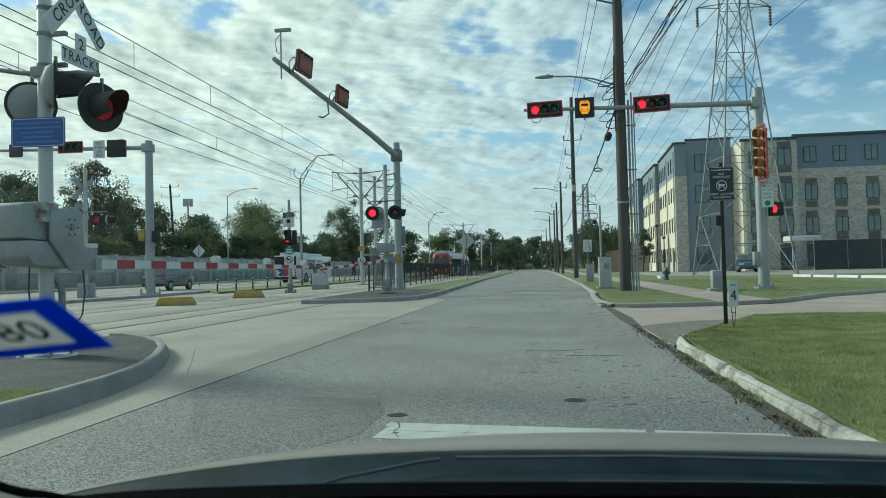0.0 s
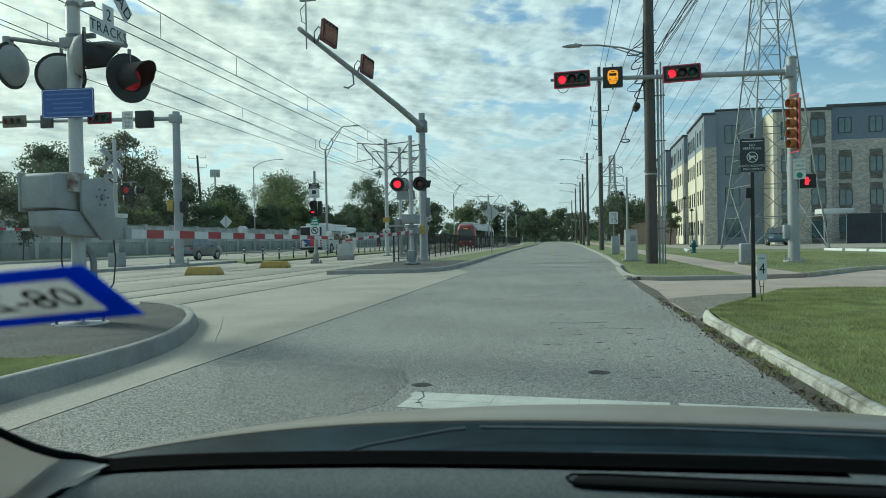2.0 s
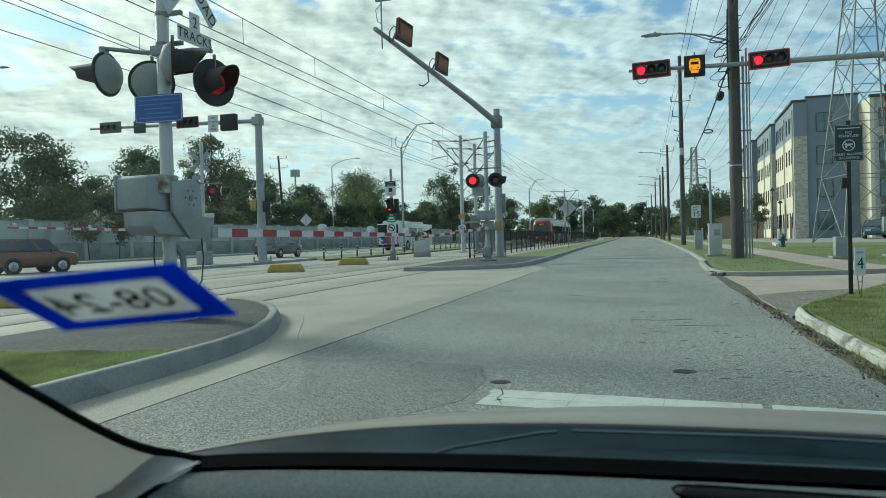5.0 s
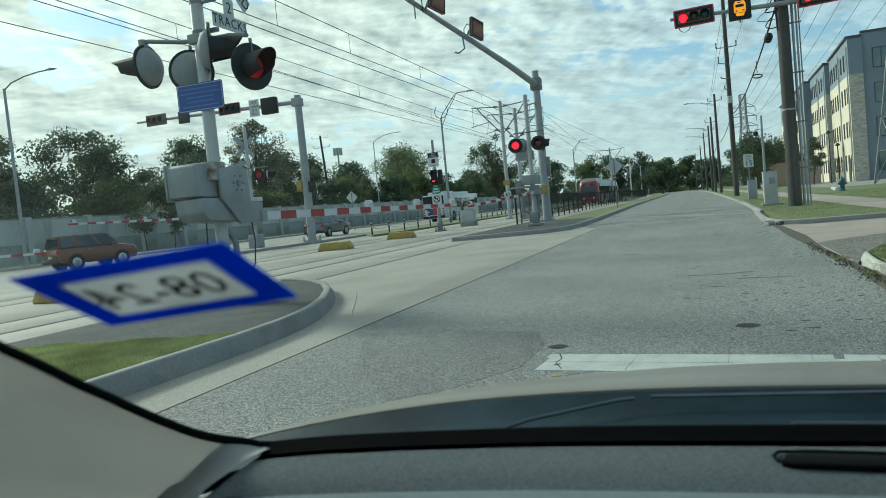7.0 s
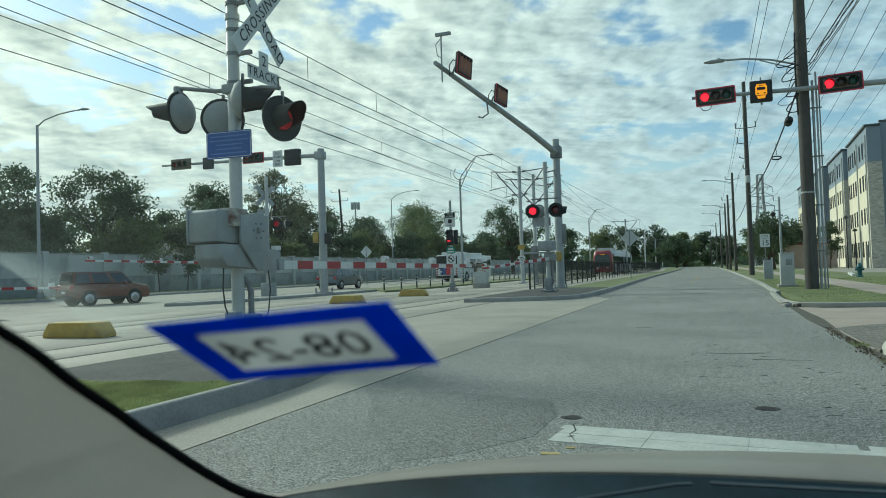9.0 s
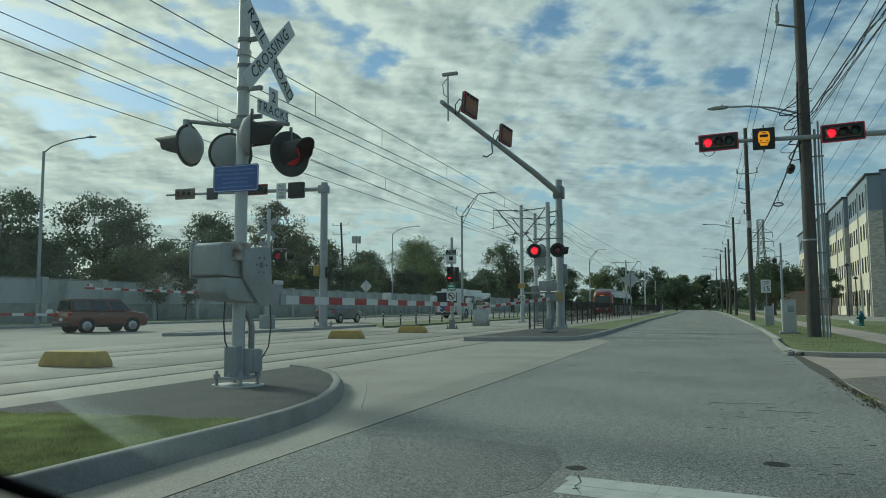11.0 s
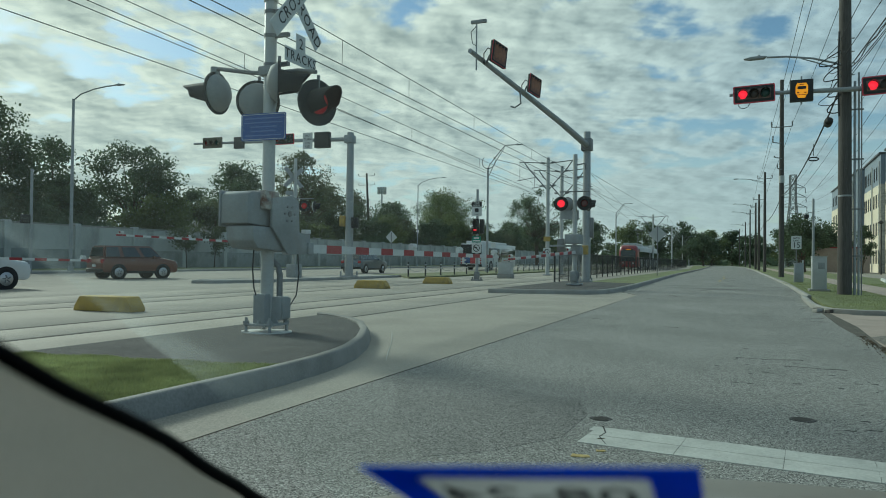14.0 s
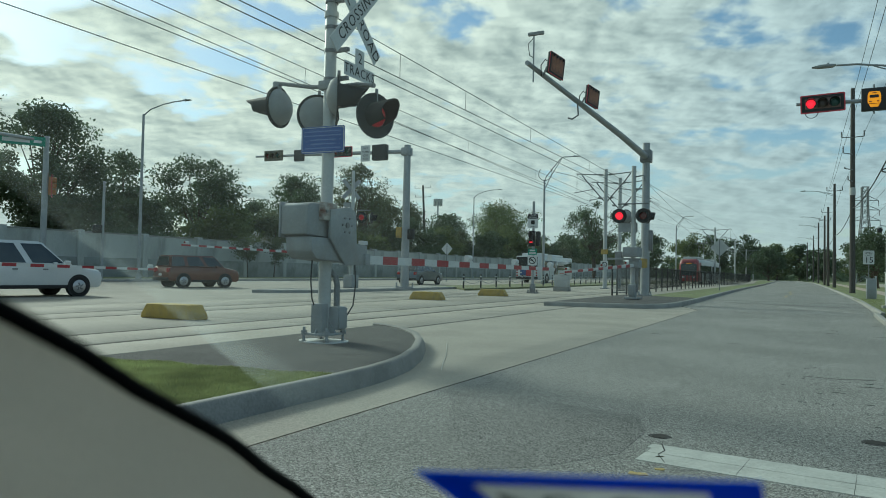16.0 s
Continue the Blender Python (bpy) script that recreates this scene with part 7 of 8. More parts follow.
def suv(x, y, rz, paint, label, L=4.5, W=1.82, H=1.68, z=0.0, name="car", hood=1.18, rake=0.87, tail=0.40):
    """A tall car whose front points along +y."""
    ob = thing(name, x, y, z, rz, label, "car")
    out = [(-L / 2 + 0.06, 0.34), (L / 2 - 0.12, 0.30), (L / 2 - 0.02, 0.42), (L / 2, 0.66), (L / 2 - 0.12, 0.92), (L / 2 - hood - 0.02, 1.06), (-L / 2 + 0.12, 1.06), (-L / 2 + 0.02, 0.80), (-L / 2, 0.52)]
    part("body", new_prism(out, -W / 2, W / 2, UP_X, 0.07), paint, ob)
    bot, top = (-L / 2 + 0.10, L / 2 - hood), (-L / 2 + 0.10 + tail, L / 2 - hood - rake)
    wb, wt = W / 2 - 0.05, W / 2 - 0.24
    bm = bmesh.new()
    a = [bm.verts.new(v) for v in ((-wb, bot[0], 1.03), (wb, bot[0], 1.03), (wb, bot[1], 1.03), (-wb, bot[1], 1.03), (-wt, top[0], H), (wt, top[0], H), (wt, top[1], H), (-wt, top[1], H))]
    for q in ((3, 2, 1, 0), (4, 5, 6, 7), (0, 1, 5, 4), (1, 2, 6, 5), (2, 3, 7, 6), (3, 0, 4, 7)):
        bm.faces.new([a[i] for i in q])
    bmesh.ops.bevel(bm, geom=bm.edges[:], offset=0.06, segments=2, affect="EDGES")
    part("cabin", bm, paint, ob)

    def pane(corners, nrm, name="window"):
        bm = bmesh.new()
        n = Vector(nrm).normalized() * 0.012
        q = [Vector(c) for c in corners]
        mid = sum(q, Vector()) / 4
        q = [mid + (c - mid) * 0.80 + n for c in q]
        lo = [bm.verts.new(c - n * 1.6) for c in q]
        hi = [bm.verts.new(c) for c in q]
        bm.faces.new(hi)
        for i in range(4):
            bm.faces.new((lo[i], lo[(i + 1) % 4], hi[(i + 1) % 4], hi[i]))
        bmesh.ops.recalc_face_normals(bm, faces=bm.faces)
        part(name, bm, "glass_dark", ob)

    for s in (-1, 1):
        m = [(bot[0] + (bot[1] - bot[0]) * u, top[0] + (top[1] - top[0]) * u) for u in (0.0, 0.30, 0.66, 1.0)]
        for (b0, t0), (b1, t1) in zip(m, m[1:]):
            pane([(s * wb, b0, 1.05), (s * wb, b1, 1.05), (s * wt, t1, H - 0.02), (s * wt, t0, H - 0.02)], (s, 0, 0.3))
        part("mirror", new_box(s * (W / 2 + 0.10) - 0.09, s * (W / 2 + 0.10) + 0.09, bot[1] - 0.62, bot[1] - 0.50, 1.02, 1.16, 0.03), paint, ob)
        part("door_handle", new_box(s * W / 2 - 0.02, s * W / 2 + 0.02, -0.55, -0.38, 0.90, 0.94, 0.008), "dark_steel", ob)
        part("door_handle", new_box(s * W / 2 - 0.02, s * W / 2 + 0.02, 0.42, 0.59, 0.90, 0.94, 0.008), "dark_steel", ob)
        part("sill", new_box(s * W / 2 - 0.04, s * W / 2 + 0.012, -L / 2 + 1.25, L / 2 - 1.25, 0.28, 0.40, 0.01), "black", ob)
        part("tail_light", new_box(s * (W / 2 - 0.16) - 0.12, s * (W / 2 - 0.16) + 0.13, -L / 2 - 0.01, -L / 2 + 0.14, 0.78, 1.0, 0.02), "tail", ob)
        part("headlight", new_box(s * (W / 2 - 0.28) - 0.2, s * (W / 2 - 0.28) + 0.2, L / 2 - 0.16, L / 2 - 0.005, 0.68, 0.84, 0.02), "head", ob)
        for yy in (-L / 2 + 0.82, L / 2 - 0.85):
            part("wheel_arch", new_tube([(s * (W / 2 - 0.15), yy, 0.36), (s * (W / 2 + 0.006), yy, 0.36)], 0.40, 24), "black", ob)
            wheel(ob, s * (W / 2 - 0.10), yy, 0.345, 0.23, s)
    pane([(-wb, bot[0], 1.06), (wb, bot[0], 1.06), (wt, top[0], H - 0.02), (-wt, top[0], H - 0.02)], (0, -1, 0.5), "rear_window")
    pane([(-wb, bot[1], 1.06), (wb, bot[1], 1.06), (wt, top[1], H - 0.02), (-wt, top[1], H - 0.02)], (0, 1, 0.7), "windscreen")
    part("bumper", new_box(-W / 2 + 0.04, W / 2 - 0.04, -L / 2 - 0.03, -L / 2 + 0.2, 0.34, 0.52, 0.03), "black", ob)
    part("number_plate", new_box(-0.17, 0.17, -L / 2 - 0.025, -L / 2, 0.60, 0.72, 0.005), "white", ob)
    return ob


suv(-27.9, 50.5, 0, "suv_grey", "dark blue-grey car on the far carriageway")
suv(-29.0, 27.9, -17, "suv_orange", "boxy burnt-orange car on the far carriageway", L=3.98, H=1.66, hood=0.84, rake=0.55, tail=0.10)
suv(-23.6, 14.8, -6, "suv_white", "white pickup-style car entering the crossing", L=5.0, W=1.95, H=1.85)
suv(19.6, 71.0, 168, "car_teal", "dark teal car parked before the hall", z=0.1)

bus = thing("city_bus", -27.0, 79.0, 0.0, -1, "white low-floor city bus with a dark window band", "bus")
L, W = 12.0, 2.55
part("body", new_box(-W / 2, W / 2, -L / 2, L / 2, 0.35, 2.95, 0.12), "bus_white", bus)
part("window_band", new_box(-W / 2 - 0.012, W / 2 + 0.012, -L / 2 + 2.2, L / 2 - 0.3, 1.45, 2.5, 0.02), "glass_dark", bus)
part("rear_panel", new_box(-W / 2 + 0.06, W / 2 - 0.06, -L / 2 - 0.015, -L / 2 + 0.3, 1.65, 2.85, 0.03), "black", bus, "black upper rear panel")
part("rear_grille", new_box(-W / 2 + 0.5, -0.1, -L / 2 - 0.02, -L / 2 + 0.1, 0.8, 1.5, 0.02), "bus_blue", bus)
part("rear_grille", new_box(-0.1, 0.75, -L / 2 - 0.02, -L / 2 + 0.1, 0.75, 1.55, 0.02), "bus_red", bus)
part("bumper", new_box(-W / 2 + 0.02, W / 2 - 0.02, -L / 2 - 0.12, -L / 2 + 0.2, 0.42, 0.68, 0.04), "black", bus)
part("number_plate", new_box(-0.95, -0.55, -L / 2 - 0.03, -L / 2, 1.05, 1.2, 0.005), "white", bus)
for s in (-1, 1):
    for z in (0.82, 1.1, 1.38):
        part("tail_light", new_tube([(s * 1.12, -L / 2 - 0.02, z), (s * 1.12, -L / 2 + 0.1, z)], 0.09, 12), "tail", bus)
    for yy in (-L / 2 + 2.9, L / 2 - 2.6):
        part("wheel_arch", new_tube([(s * (W / 2 - 0.1), yy, 0.5), (s * (W / 2 + 0.008), yy, 0.5)], 0.60, 28), "black", bus)
        wheel(bus, s * (W / 2 - 0.16), yy, 0.49, 0.30, s)
    part("door", new_box(s * (W / 2) - 0.02, s * (W / 2) + 0.02, -0.7, 0.6, 0.45, 2.5, 0.02), "glass_dark", bus)
    for k in range(4):
        bm = new_prism([(0.9 + 0.12 * k, 0.55 + 0.17 * k), (3.0, 0.55 + 0.17 * k), (3.0, 0.62 + 0.17 * k), (0.95 + 0.12 * k, 0.62 + 0.17 * k)], s * (W / 2) - 0.02, s * (W / 2) + 0.012, UP_X)
        part("stripe", bm, "bus_blue" if k < 3 else "bus_red", bus)
part("roof_unit", new_box(-1.0, 1.0, -5.0, -1.9, 2.9, 3.28, 0.1), "bus_white", bus)
part("roof_unit", new_box(-1.0, 1.0, -1.2, 3.3, 2.9, 3.22, 0.1), "bus_white", bus)
part("fleet_bar", new_box(-1.0, -0.4, -L / 2 - 0.02, -L / 2, 1.42, 1.54), "black", bus)

tram = thing("light_rail_tram", -14.44, 103.0, 0.0, 0, "silver light rail tram with a red nose", "tram")
out = [(-1.32, 0.35), (1.32, 0.35), (1.36, 0.9), (1.34, 2.7), (1.18, 3.3), (0.9, 3.5), (-0.9, 3.5), (-1.18, 3.3), (-1.34, 2.7), (-1.36, 0.9)]
part("body", new_prism(out, -28.0, -0.9, UP_Y @ pose(0, 0, 0), 0.04), "tram_silver", tram)
bm = bmesh.new()
rings = []
for y, sx, zt in ((0.95, 1.0, 1.0), (0.45, 0.98, 0.99), (0.10, 0.88, 0.93), (-0.05, 0.74, 0.84)):
    rings.append([bm.verts.new((px * sx, y, 0.35 + (pz - 0.35) * zt)) for px, pz in out])
for a, b in zip(rings, rings[1:]):
    for j in range(len(out)):
        bm.faces.new((a[j], a[(j + 1) % len(out)], b[(j + 1) % len(out)], b[j]))
bm.faces.new(rings[-1])
bmesh.ops.recalc_face_normals(bm, faces=bm.faces)
part("nose", bm, "tram_red", tram, "red rounded nose of the tram")
part("windscreen", new_prism(rounded(2.1, 1.6, 0.2), 0.06, 0.11, UP_Y @ pose(0, 1.98, 0)), "glass_dark", tram)
part("destination_sign", new_prism(rounded(1.3, 0.2, 0.04), 0.08, 0.12, UP_Y @ pose(0, 2.86, 0)), "black", tram)
part("writing_bar", new_prism(rounded(0.7, 0.05, 0.01), 0.121, 0.125, UP_Y @ pose(0, 2.86, 0)), "amber_on", tram)
for s in (-1, 1):
    part("headlight", new_prism(rounded(0.3, 0.16, 0.04), 0.05, 0.10, UP_Y @ pose(s * 0.7, 0.95, 0)), "head", tram)
    part("window_band", new_prism([(1.4, 1.5), (26.5, 1.5), (26.5, 2.6), (1.4, 2.6)], s * 1.355 - 0.02, s * 1.355 + 0.012, UP_X), "glass_dark", tram)
    part("red_panel", new_prism([(0.95, 0.4), (3.2, 0.4), (3.2, 1.45), (2.2, 3.0), (0.95, 3.0)], s * 1.35 - 0.02, s * 1.35 + 0.015, UP_X), "tram_red", tram)
    for y0 in (6, 13, 20):
        part("door", new_prism([(y0, 0.4), (y0 + 1.5, 0.4), (y0 + 1.5, 2.65), (y0, 2.65)], s * 1.36 - 0.02, s * 1.36 + 0.02, UP_X), "glass_dark", tram)
    for y0 in (3.5, 14, 24.5):
        part("bogie_skirt", new_box(s * 1.2 - 0.1, s * 1.2 + 0.05, y0 - 1.2, y0 + 1.2, 0.05, 0.45, 0.03), "black", tram)
part("roof_fairing", new_box(-0.95, 0.95, 1.5, 9, 3.45, 3.8, 0.08), "tram_silver", tram)
part("roof_fairing", new_box(-0.95, 0.95, 17, 26, 3.45, 3.8, 0.08), "tram_silver", tram)
bm = new_tube([(-0.4, 12.0, 3.6), (-0.3, 13.1, 4.9), (-0.4, 12.2, 6.1)], 0.04, 6)
tube(bm, [(0.4, 12.0, 3.6), (0.3, 13.1, 4.9), (0.4, 12.2, 6.1)], 0.04, 6)
tube(bm, [(-0.9, 12.2, 6.12), (0.9, 12.2, 6.12)], 0.05, 6)
part("pantograph", bm, "dark_steel", tram)


# ---------------------------------------------------------------- the car that carries the camera
M.update(
    dash=material("dashboard_plastic", (0.185, 0.205, 0.215), 0.85, 0, 700, 0.08, 3, 0.08, 0.0006, speckle=(520, 0.22)),
    dash_light=material("pale_dash_plastic", (0.27, 0.315, 0.34), 0.85, 0, 700, 0.08, 3, 0.08, 0.0006),
    trim=material("pillar_trim", (0.50, 0.49, 0.47), 0.9, 0, 700, 0.07, 2, 0.03, 0.0002),
    gasket=material("black_gasket", (0.003, 0.0035, 0.004), 0.9, spec=0.08),
    # black plastic; its patchy blue is a sky reflection put into the colour
    cowl=material("cowl_sky_tint", (0.010, 0.023, 0.033), 0.55, 0, 30, 0.2, 9, 0.45, spec=0.12),
    bonnet=material("bronze_car_paint", (0.195, 0.175, 0.148), 0.42, 0.2, 60, 0.05, 2, 0.08, coat=0.12),
    wiper=material("wiper_metal", (0.10, 0.115, 0.125), 0.5, 0.2, 40, 0.1, 5, 0.1),
    sticker_blue=material("sticker_blue", (0.016, 0.11, 0.58), 0.5, 0, 40, 0.05, 20, 0.06),
    sticker_white=material("sticker_white", (0.66, 0.67, 0.67), 0.6, 0, 60, 0.05, 20, 0.08),
    sticker_ink=material("sticker_ink", (0.14, 0.14, 0.155), 0.6),
)
for name in ("sticker_blue", "sticker_white", "sticker_ink"):
    # thin vinyl lets daylight through
    t = M[name].node_tree
    b = t.nodes["Principled BSDF"]
    through_film, both = t.nodes.new("ShaderNodeBsdfTranslucent"), t.nodes.new("ShaderNodeMixShader")
    both.inputs[0].default_value = 0.6
    t.links.new(b.inputs["Base Color"].links[0].from_socket, through_film.inputs["Color"])
    t.links.new(b.outputs[0], both.inputs[1])
    t.links.new(through_film.outputs[0], both.inputs[2])
    t.links.new(both.outputs[0], t.nodes["Material Output"].inputs["Surface"])
car = thing("car", 0, 0.6, 0.0, 0, "bronze bonnet, dark dashboard and grey pillar trim of a car", "car")
BASE = [(-0.49, 0.987, 0.853), (-0.45, 1.003, 0.853), (-0.39, 1.018, 0.853), (-0.32, 1.031, 0.853), (-0.20, 1.049, 0.853), (-0.08, 1.060, 0.853), (0.10, 1.070, 0.853), (0.30, 1.075, 0.853), (0.60, 1.062, 0.853), (0.95, 0.99, 0.855)]
PILLAR = [(-0.30, 0.15, 1.27), (-0.32, 0.30, 1.20), (-0.344, 0.452, 1.128), (-0.356, 0.50, 1.102), (-0.376, 0.56, 1.072), (-0.398, 0.606, 1.047), (-0.421, 0.657, 1.021), (-0.4395, 0.695, 1.001), (-0.4625, 0.742, 0.978),
          (-0.4845, 0.792, 0.952), (-0.504, 0.845, 0.924), (-0.519, 0.899, 0.8955), (-0.531, 0.950, 0.872), (-0.519, 0.971, 0.862), (-0.504, 0.981, 0.855)]


def smooth_line(pts, n=4):
    """A finer line through the same points, bent softly."""
    q = [Vector(p) for p in pts]
    out = []
    for i in range(len(q) - 1):
        p0, p1, p2, p3 = q[max(i - 1, 0)], q[i], q[i + 1], q[min(i + 2, len(q) - 1)]
        for k in range(n):
            t = k / n
            out.append(tuple(0.5 * (2 * p1 + (p2 - p0) * t + (2 * p0 - 5 * p1 + 4 * p2 - p3) * t * t + (3 * p1 - p0 - 3 * p2 + p3) * t ** 3)))
    return out + [tuple(q[-1])]


BASE, PILLAR = smooth_line(BASE, 3), smooth_line(PILLAR, 3)


def loft(rows, name, mat, label="", outward=False):
    bm = bmesh.new()
    g = [[bm.verts.new((x, y - 0.6, z)) for x, y, z in r] for r in rows]
    for a, b in zip(g, g[1:]):
        for j in range(len(a) - 1):
            bm.faces.new((a[j], a[j + 1], b[j + 1], b[j]))
    if outward:
        bmesh.ops.recalc_face_normals(bm, faces=bm.faces[:])
        bm.normal_update()
    bmesh.ops.solidify(bm, geom=bm.faces[:], thickness=0.004)
    if outward:
        bmesh.ops.recalc_face_normals(bm, faces=bm.faces[:])
    return part(name, bm, mat, car, label)


EDGE = PILLAR + BASE
part("gasket", new_tube([(x, y - 0.6, z) for x, y, z in EDGE], [min(0.0025 + 0.0024 * max(0.0, (1.09 - z) / 0.24), 0.0047) for x, y, z in EDGE], 10), "gasket", car, "black rubber edge of the windscreen")
loft([BASE, [(x, y - 0.006, z + 0.004) for x, y, z in BASE], [(x, y - 0.028, z - 0.002) for x, y, z in BASE]], "demister_edge", "gasket", "black edge where the dashboard meets the glass")
DASH = [[(x, y - 0.012, z - 0.003) for x, y, z in BASE], [(x, y - 0.040, z - 0.003) for x, y, z in BASE], [(x, y - 0.075, z - 0.005) for x, y, z in BASE], [(x, y - 0.122, z - 0.010) for x, y, z in BASE], [(x, y - 0.128, z - 0.016) for x, y, z in BASE]]
loft(DASH, "dashboard", "dash")
loft([[(x, y - 0.122, z - 0.014) for x, y, z in BASE], [(x, y - 0.132, z - 0.009) for x, y, z in BASE], [(x, y - 0.20, z - 0.012) for x, y, z in BASE], [(x, y - 0.32, z - 0.06) for x, y, z in BASE], [(x, y - 0.38, z - 0.30) for x, y, z in BASE]], "dash_pad", "dash_light")
part("vent_slot", new_prism([(0.021, 0.984), (0.030, 0.980), (0.80, 0.971), (0.80, 0.994), (0.05, 1.006), (0.026, 1.004)], 0.840, 0.8525, Matrix.Translation((0, -0.6, 0)), 0.002), "gasket", car, "black demister slot in the dashboard")
# lip of the slot, coloured black for the ring of shadow round it
part("slot_lip", new_tube([(0.80, 0.372, 0.851), (0.03, 0.380, 0.8515), (0.019, 0.386, 0.8515), (0.016, 0.398, 0.8515), (0.021, 0.409, 0.8515), (0.05, 0.4125, 0.8515), (0.80, 0.400, 0.851)], 0.0016, 6), "gasket", car)

# trim of the windscreen pillar, which runs out onto the dashboard at its foot
TRIM = PILLAR + [(-0.50, 0.9835, 0.853), (-0.485, 0.989, 0.853)]


def trim_row(up, flat, lift=0.0):
    out = []
    for k, (x, y, z) in enumerate(TRIM):
        w = min(1.0, max(0.0, (k - (len(TRIM) - 13)) / 12.0))
        w = w * w * (3 - 2 * w)
        out.append((x + up[0] * (1 - w) + flat[0] * w, y + up[1] * (1 - w) + flat[1] * w, z + up[2] * (1 - w) + flat[2] * w + lift))
    return out


loft([TRIM, trim_row((-0.012, -0.016, -0.013), (0.0, -0.03, 0.003)), trim_row((-0.035, -0.05, -0.045), (-0.004, -0.055, 0.003)), trim_row((-0.10, -0.14, -0.11), (-0.004, -0.12, -0.002)),
      trim_row((-0.22, -0.24, -0.25), (0.010, -0.24, -0.03)), trim_row((-0.26, -0.30, -0.75), (0.010, -0.34, -0.40))], "pillar_trim", "trim")

# black cowl under the glass with the wipers, then the bonnet
EDGE_X = np.linspace(-0.80, 1.34, 40)
rise = lambda x: 0.848 - 0.075 * (abs(x - 0.16) / 0.92) ** 2.6
bow = lambda x: 1.26 - 0.10 * ((x - 0.27) / 1.07) ** 4
low = lambda x: 1.062 - 0.30 * max(0.0, (abs(x - 0.27) - 0.62) / 0.45) ** 1.6 - 0.05 * ((x - 0.27) / 0.8) ** 2
loft([[(x, low(x) + 0.012, 0.838 - 0.03 * max(0.0, (abs(x - 0.27) - 0.75) / 0.3)) for x in EDGE_X], [(x, low(x) + 0.06, 0.822 - 0.05 * max(0.0, (abs(x - 0.27) - 0.75) / 0.3)) for x in EDGE_X],
      [(x, bow(x) - 0.05, rise(x) - 0.020) for x in EDGE_X], [(x, bow(x) - 0.012, rise(x) - 0.004) for x in EDGE_X]], "cowl", "cowl", "black plastic cowl below the windscreen", True)
back = [(x, bow(x), rise(x)) for x in EDGE_X]
crown = lambda x: 0.744 - 0.072 * (abs(x - 0.22) / 0.95) ** 2.2
loft([[(x, y - 0.008, z - 0.012) for x, y, z in back], [(x, y - 0.006, z - 0.002) for x, y, z in back], back, [(x, y + 0.28, z * 0.5 + crown(x) * 0.5 + 0.004) for x, y, z in back], [(x * 0.99 + 0.003, y + 0.54, crown(x)) for x, y, z in back],
      [(x * 0.98 + 0.006, y + 0.66 - 0.10 * ((x - 0.27) / 1.07) ** 2, crown(x) - 0.035) for x, y, z in back], [(x * 0.96 + 0.01, y + 0.78 - 0.2 * ((x - 0.27) / 1.07) ** 2, crown(x) - 0.10) for x, y, z in back], [(x * 0.95 + 0.01, y + 0.84 - 0.25 * ((x - 0.27) / 1.07) ** 2, crown(x) - 0.34) for x, y, z in back]], "bonnet", "bonnet", "", True)
for ends in (((-0.30, 1.09, 0.826), (-0.24, 1.15, 0.833), (-0.14, 1.205, 0.841), (-0.12, 1.21, 0.842)), ((-0.10, 1.215, 0.843), (0.15, 1.222, 0.846), (0.62, 1.215, 0.842)), ((0.03, 1.12, 0.832), (0.05, 1.135, 0.837), (0.30, 1.14, 0.838), (0.95, 1.10, 0.826))):
    part("wiper_arm", new_tube([(x, y - 0.6, z) for x, y, z in ends], 0.0028, 6), "wiper", car, "grey metal wiper arm")

# rest of the car round the camera: sides, tail, roof, wheels
CX, HW = 0.27, 1.0
bm = bmesh.new()
for s in (-1, 1):
    prism(bm, [(-2.75, 0.30), (1.25, 0.26), (1.30, 0.50), (0.60, 0.66), (-0.10, 0.72), (-2.55, 0.82), (-2.80, 0.62)], CX + s * HW - 0.05, CX + s * HW + 0.05, UP_X, 0.03)
part("body_side", bm, "bonnet", car)
part("floor_pan", new_box(CX - HW, CX + HW, -2.7, 1.25, 0.24, 0.30, 0.01), "gasket", car)
part("tail", new_box(CX - HW, CX + HW, -2.82, -2.68, 0.34, 0.92, 0.04), "bonnet", car)
part("boot_lid", new_box(CX - HW + 0.05, CX + HW - 0.05, -2.72, -2.40, 0.87, 0.91, 0.015), "bonnet", car)
part("front_bumper", new_box(CX - HW + 0.05, CX + HW - 0.05, 1.30, 1.48, 0.24, 0.45, 0.05), "bonnet", car)
part("roof", new_prism([(-2.0, 1.36), (-1.9, 1.46), (-1.0, 1.52), (-0.52, 1.48), (-0.52, 1.45), (-1.0, 1.49), (-1.9, 1.43)][::-1], CX - 0.62, CX + 0.62, UP_X), "bonnet", car)
for s in (-1, 1):
    part("rear_pillar", new_tube([(CX + s * 0.90, -2.5, 0.86), (CX + s * 0.60, -1.95, 1.40)], 0.05, 8), "bonnet", car)
    part("door_pillar", new_tube([(CX + s * 0.94, -1.15, 0.80), (CX + s * 0.62, -1.05, 1.46)], 0.04, 8), "bonnet", car)
    for yy in (0.72, -1.95):
        wheel(car, CX + s * (HW - 0.06), yy, 0.33, 0.22, s)
part("front_pillar", new_tube([(CX + 0.80, 0.22, 0.86), (CX + 0.60, -0.55, 1.45)], 0.03, 8), "bonnet", car)

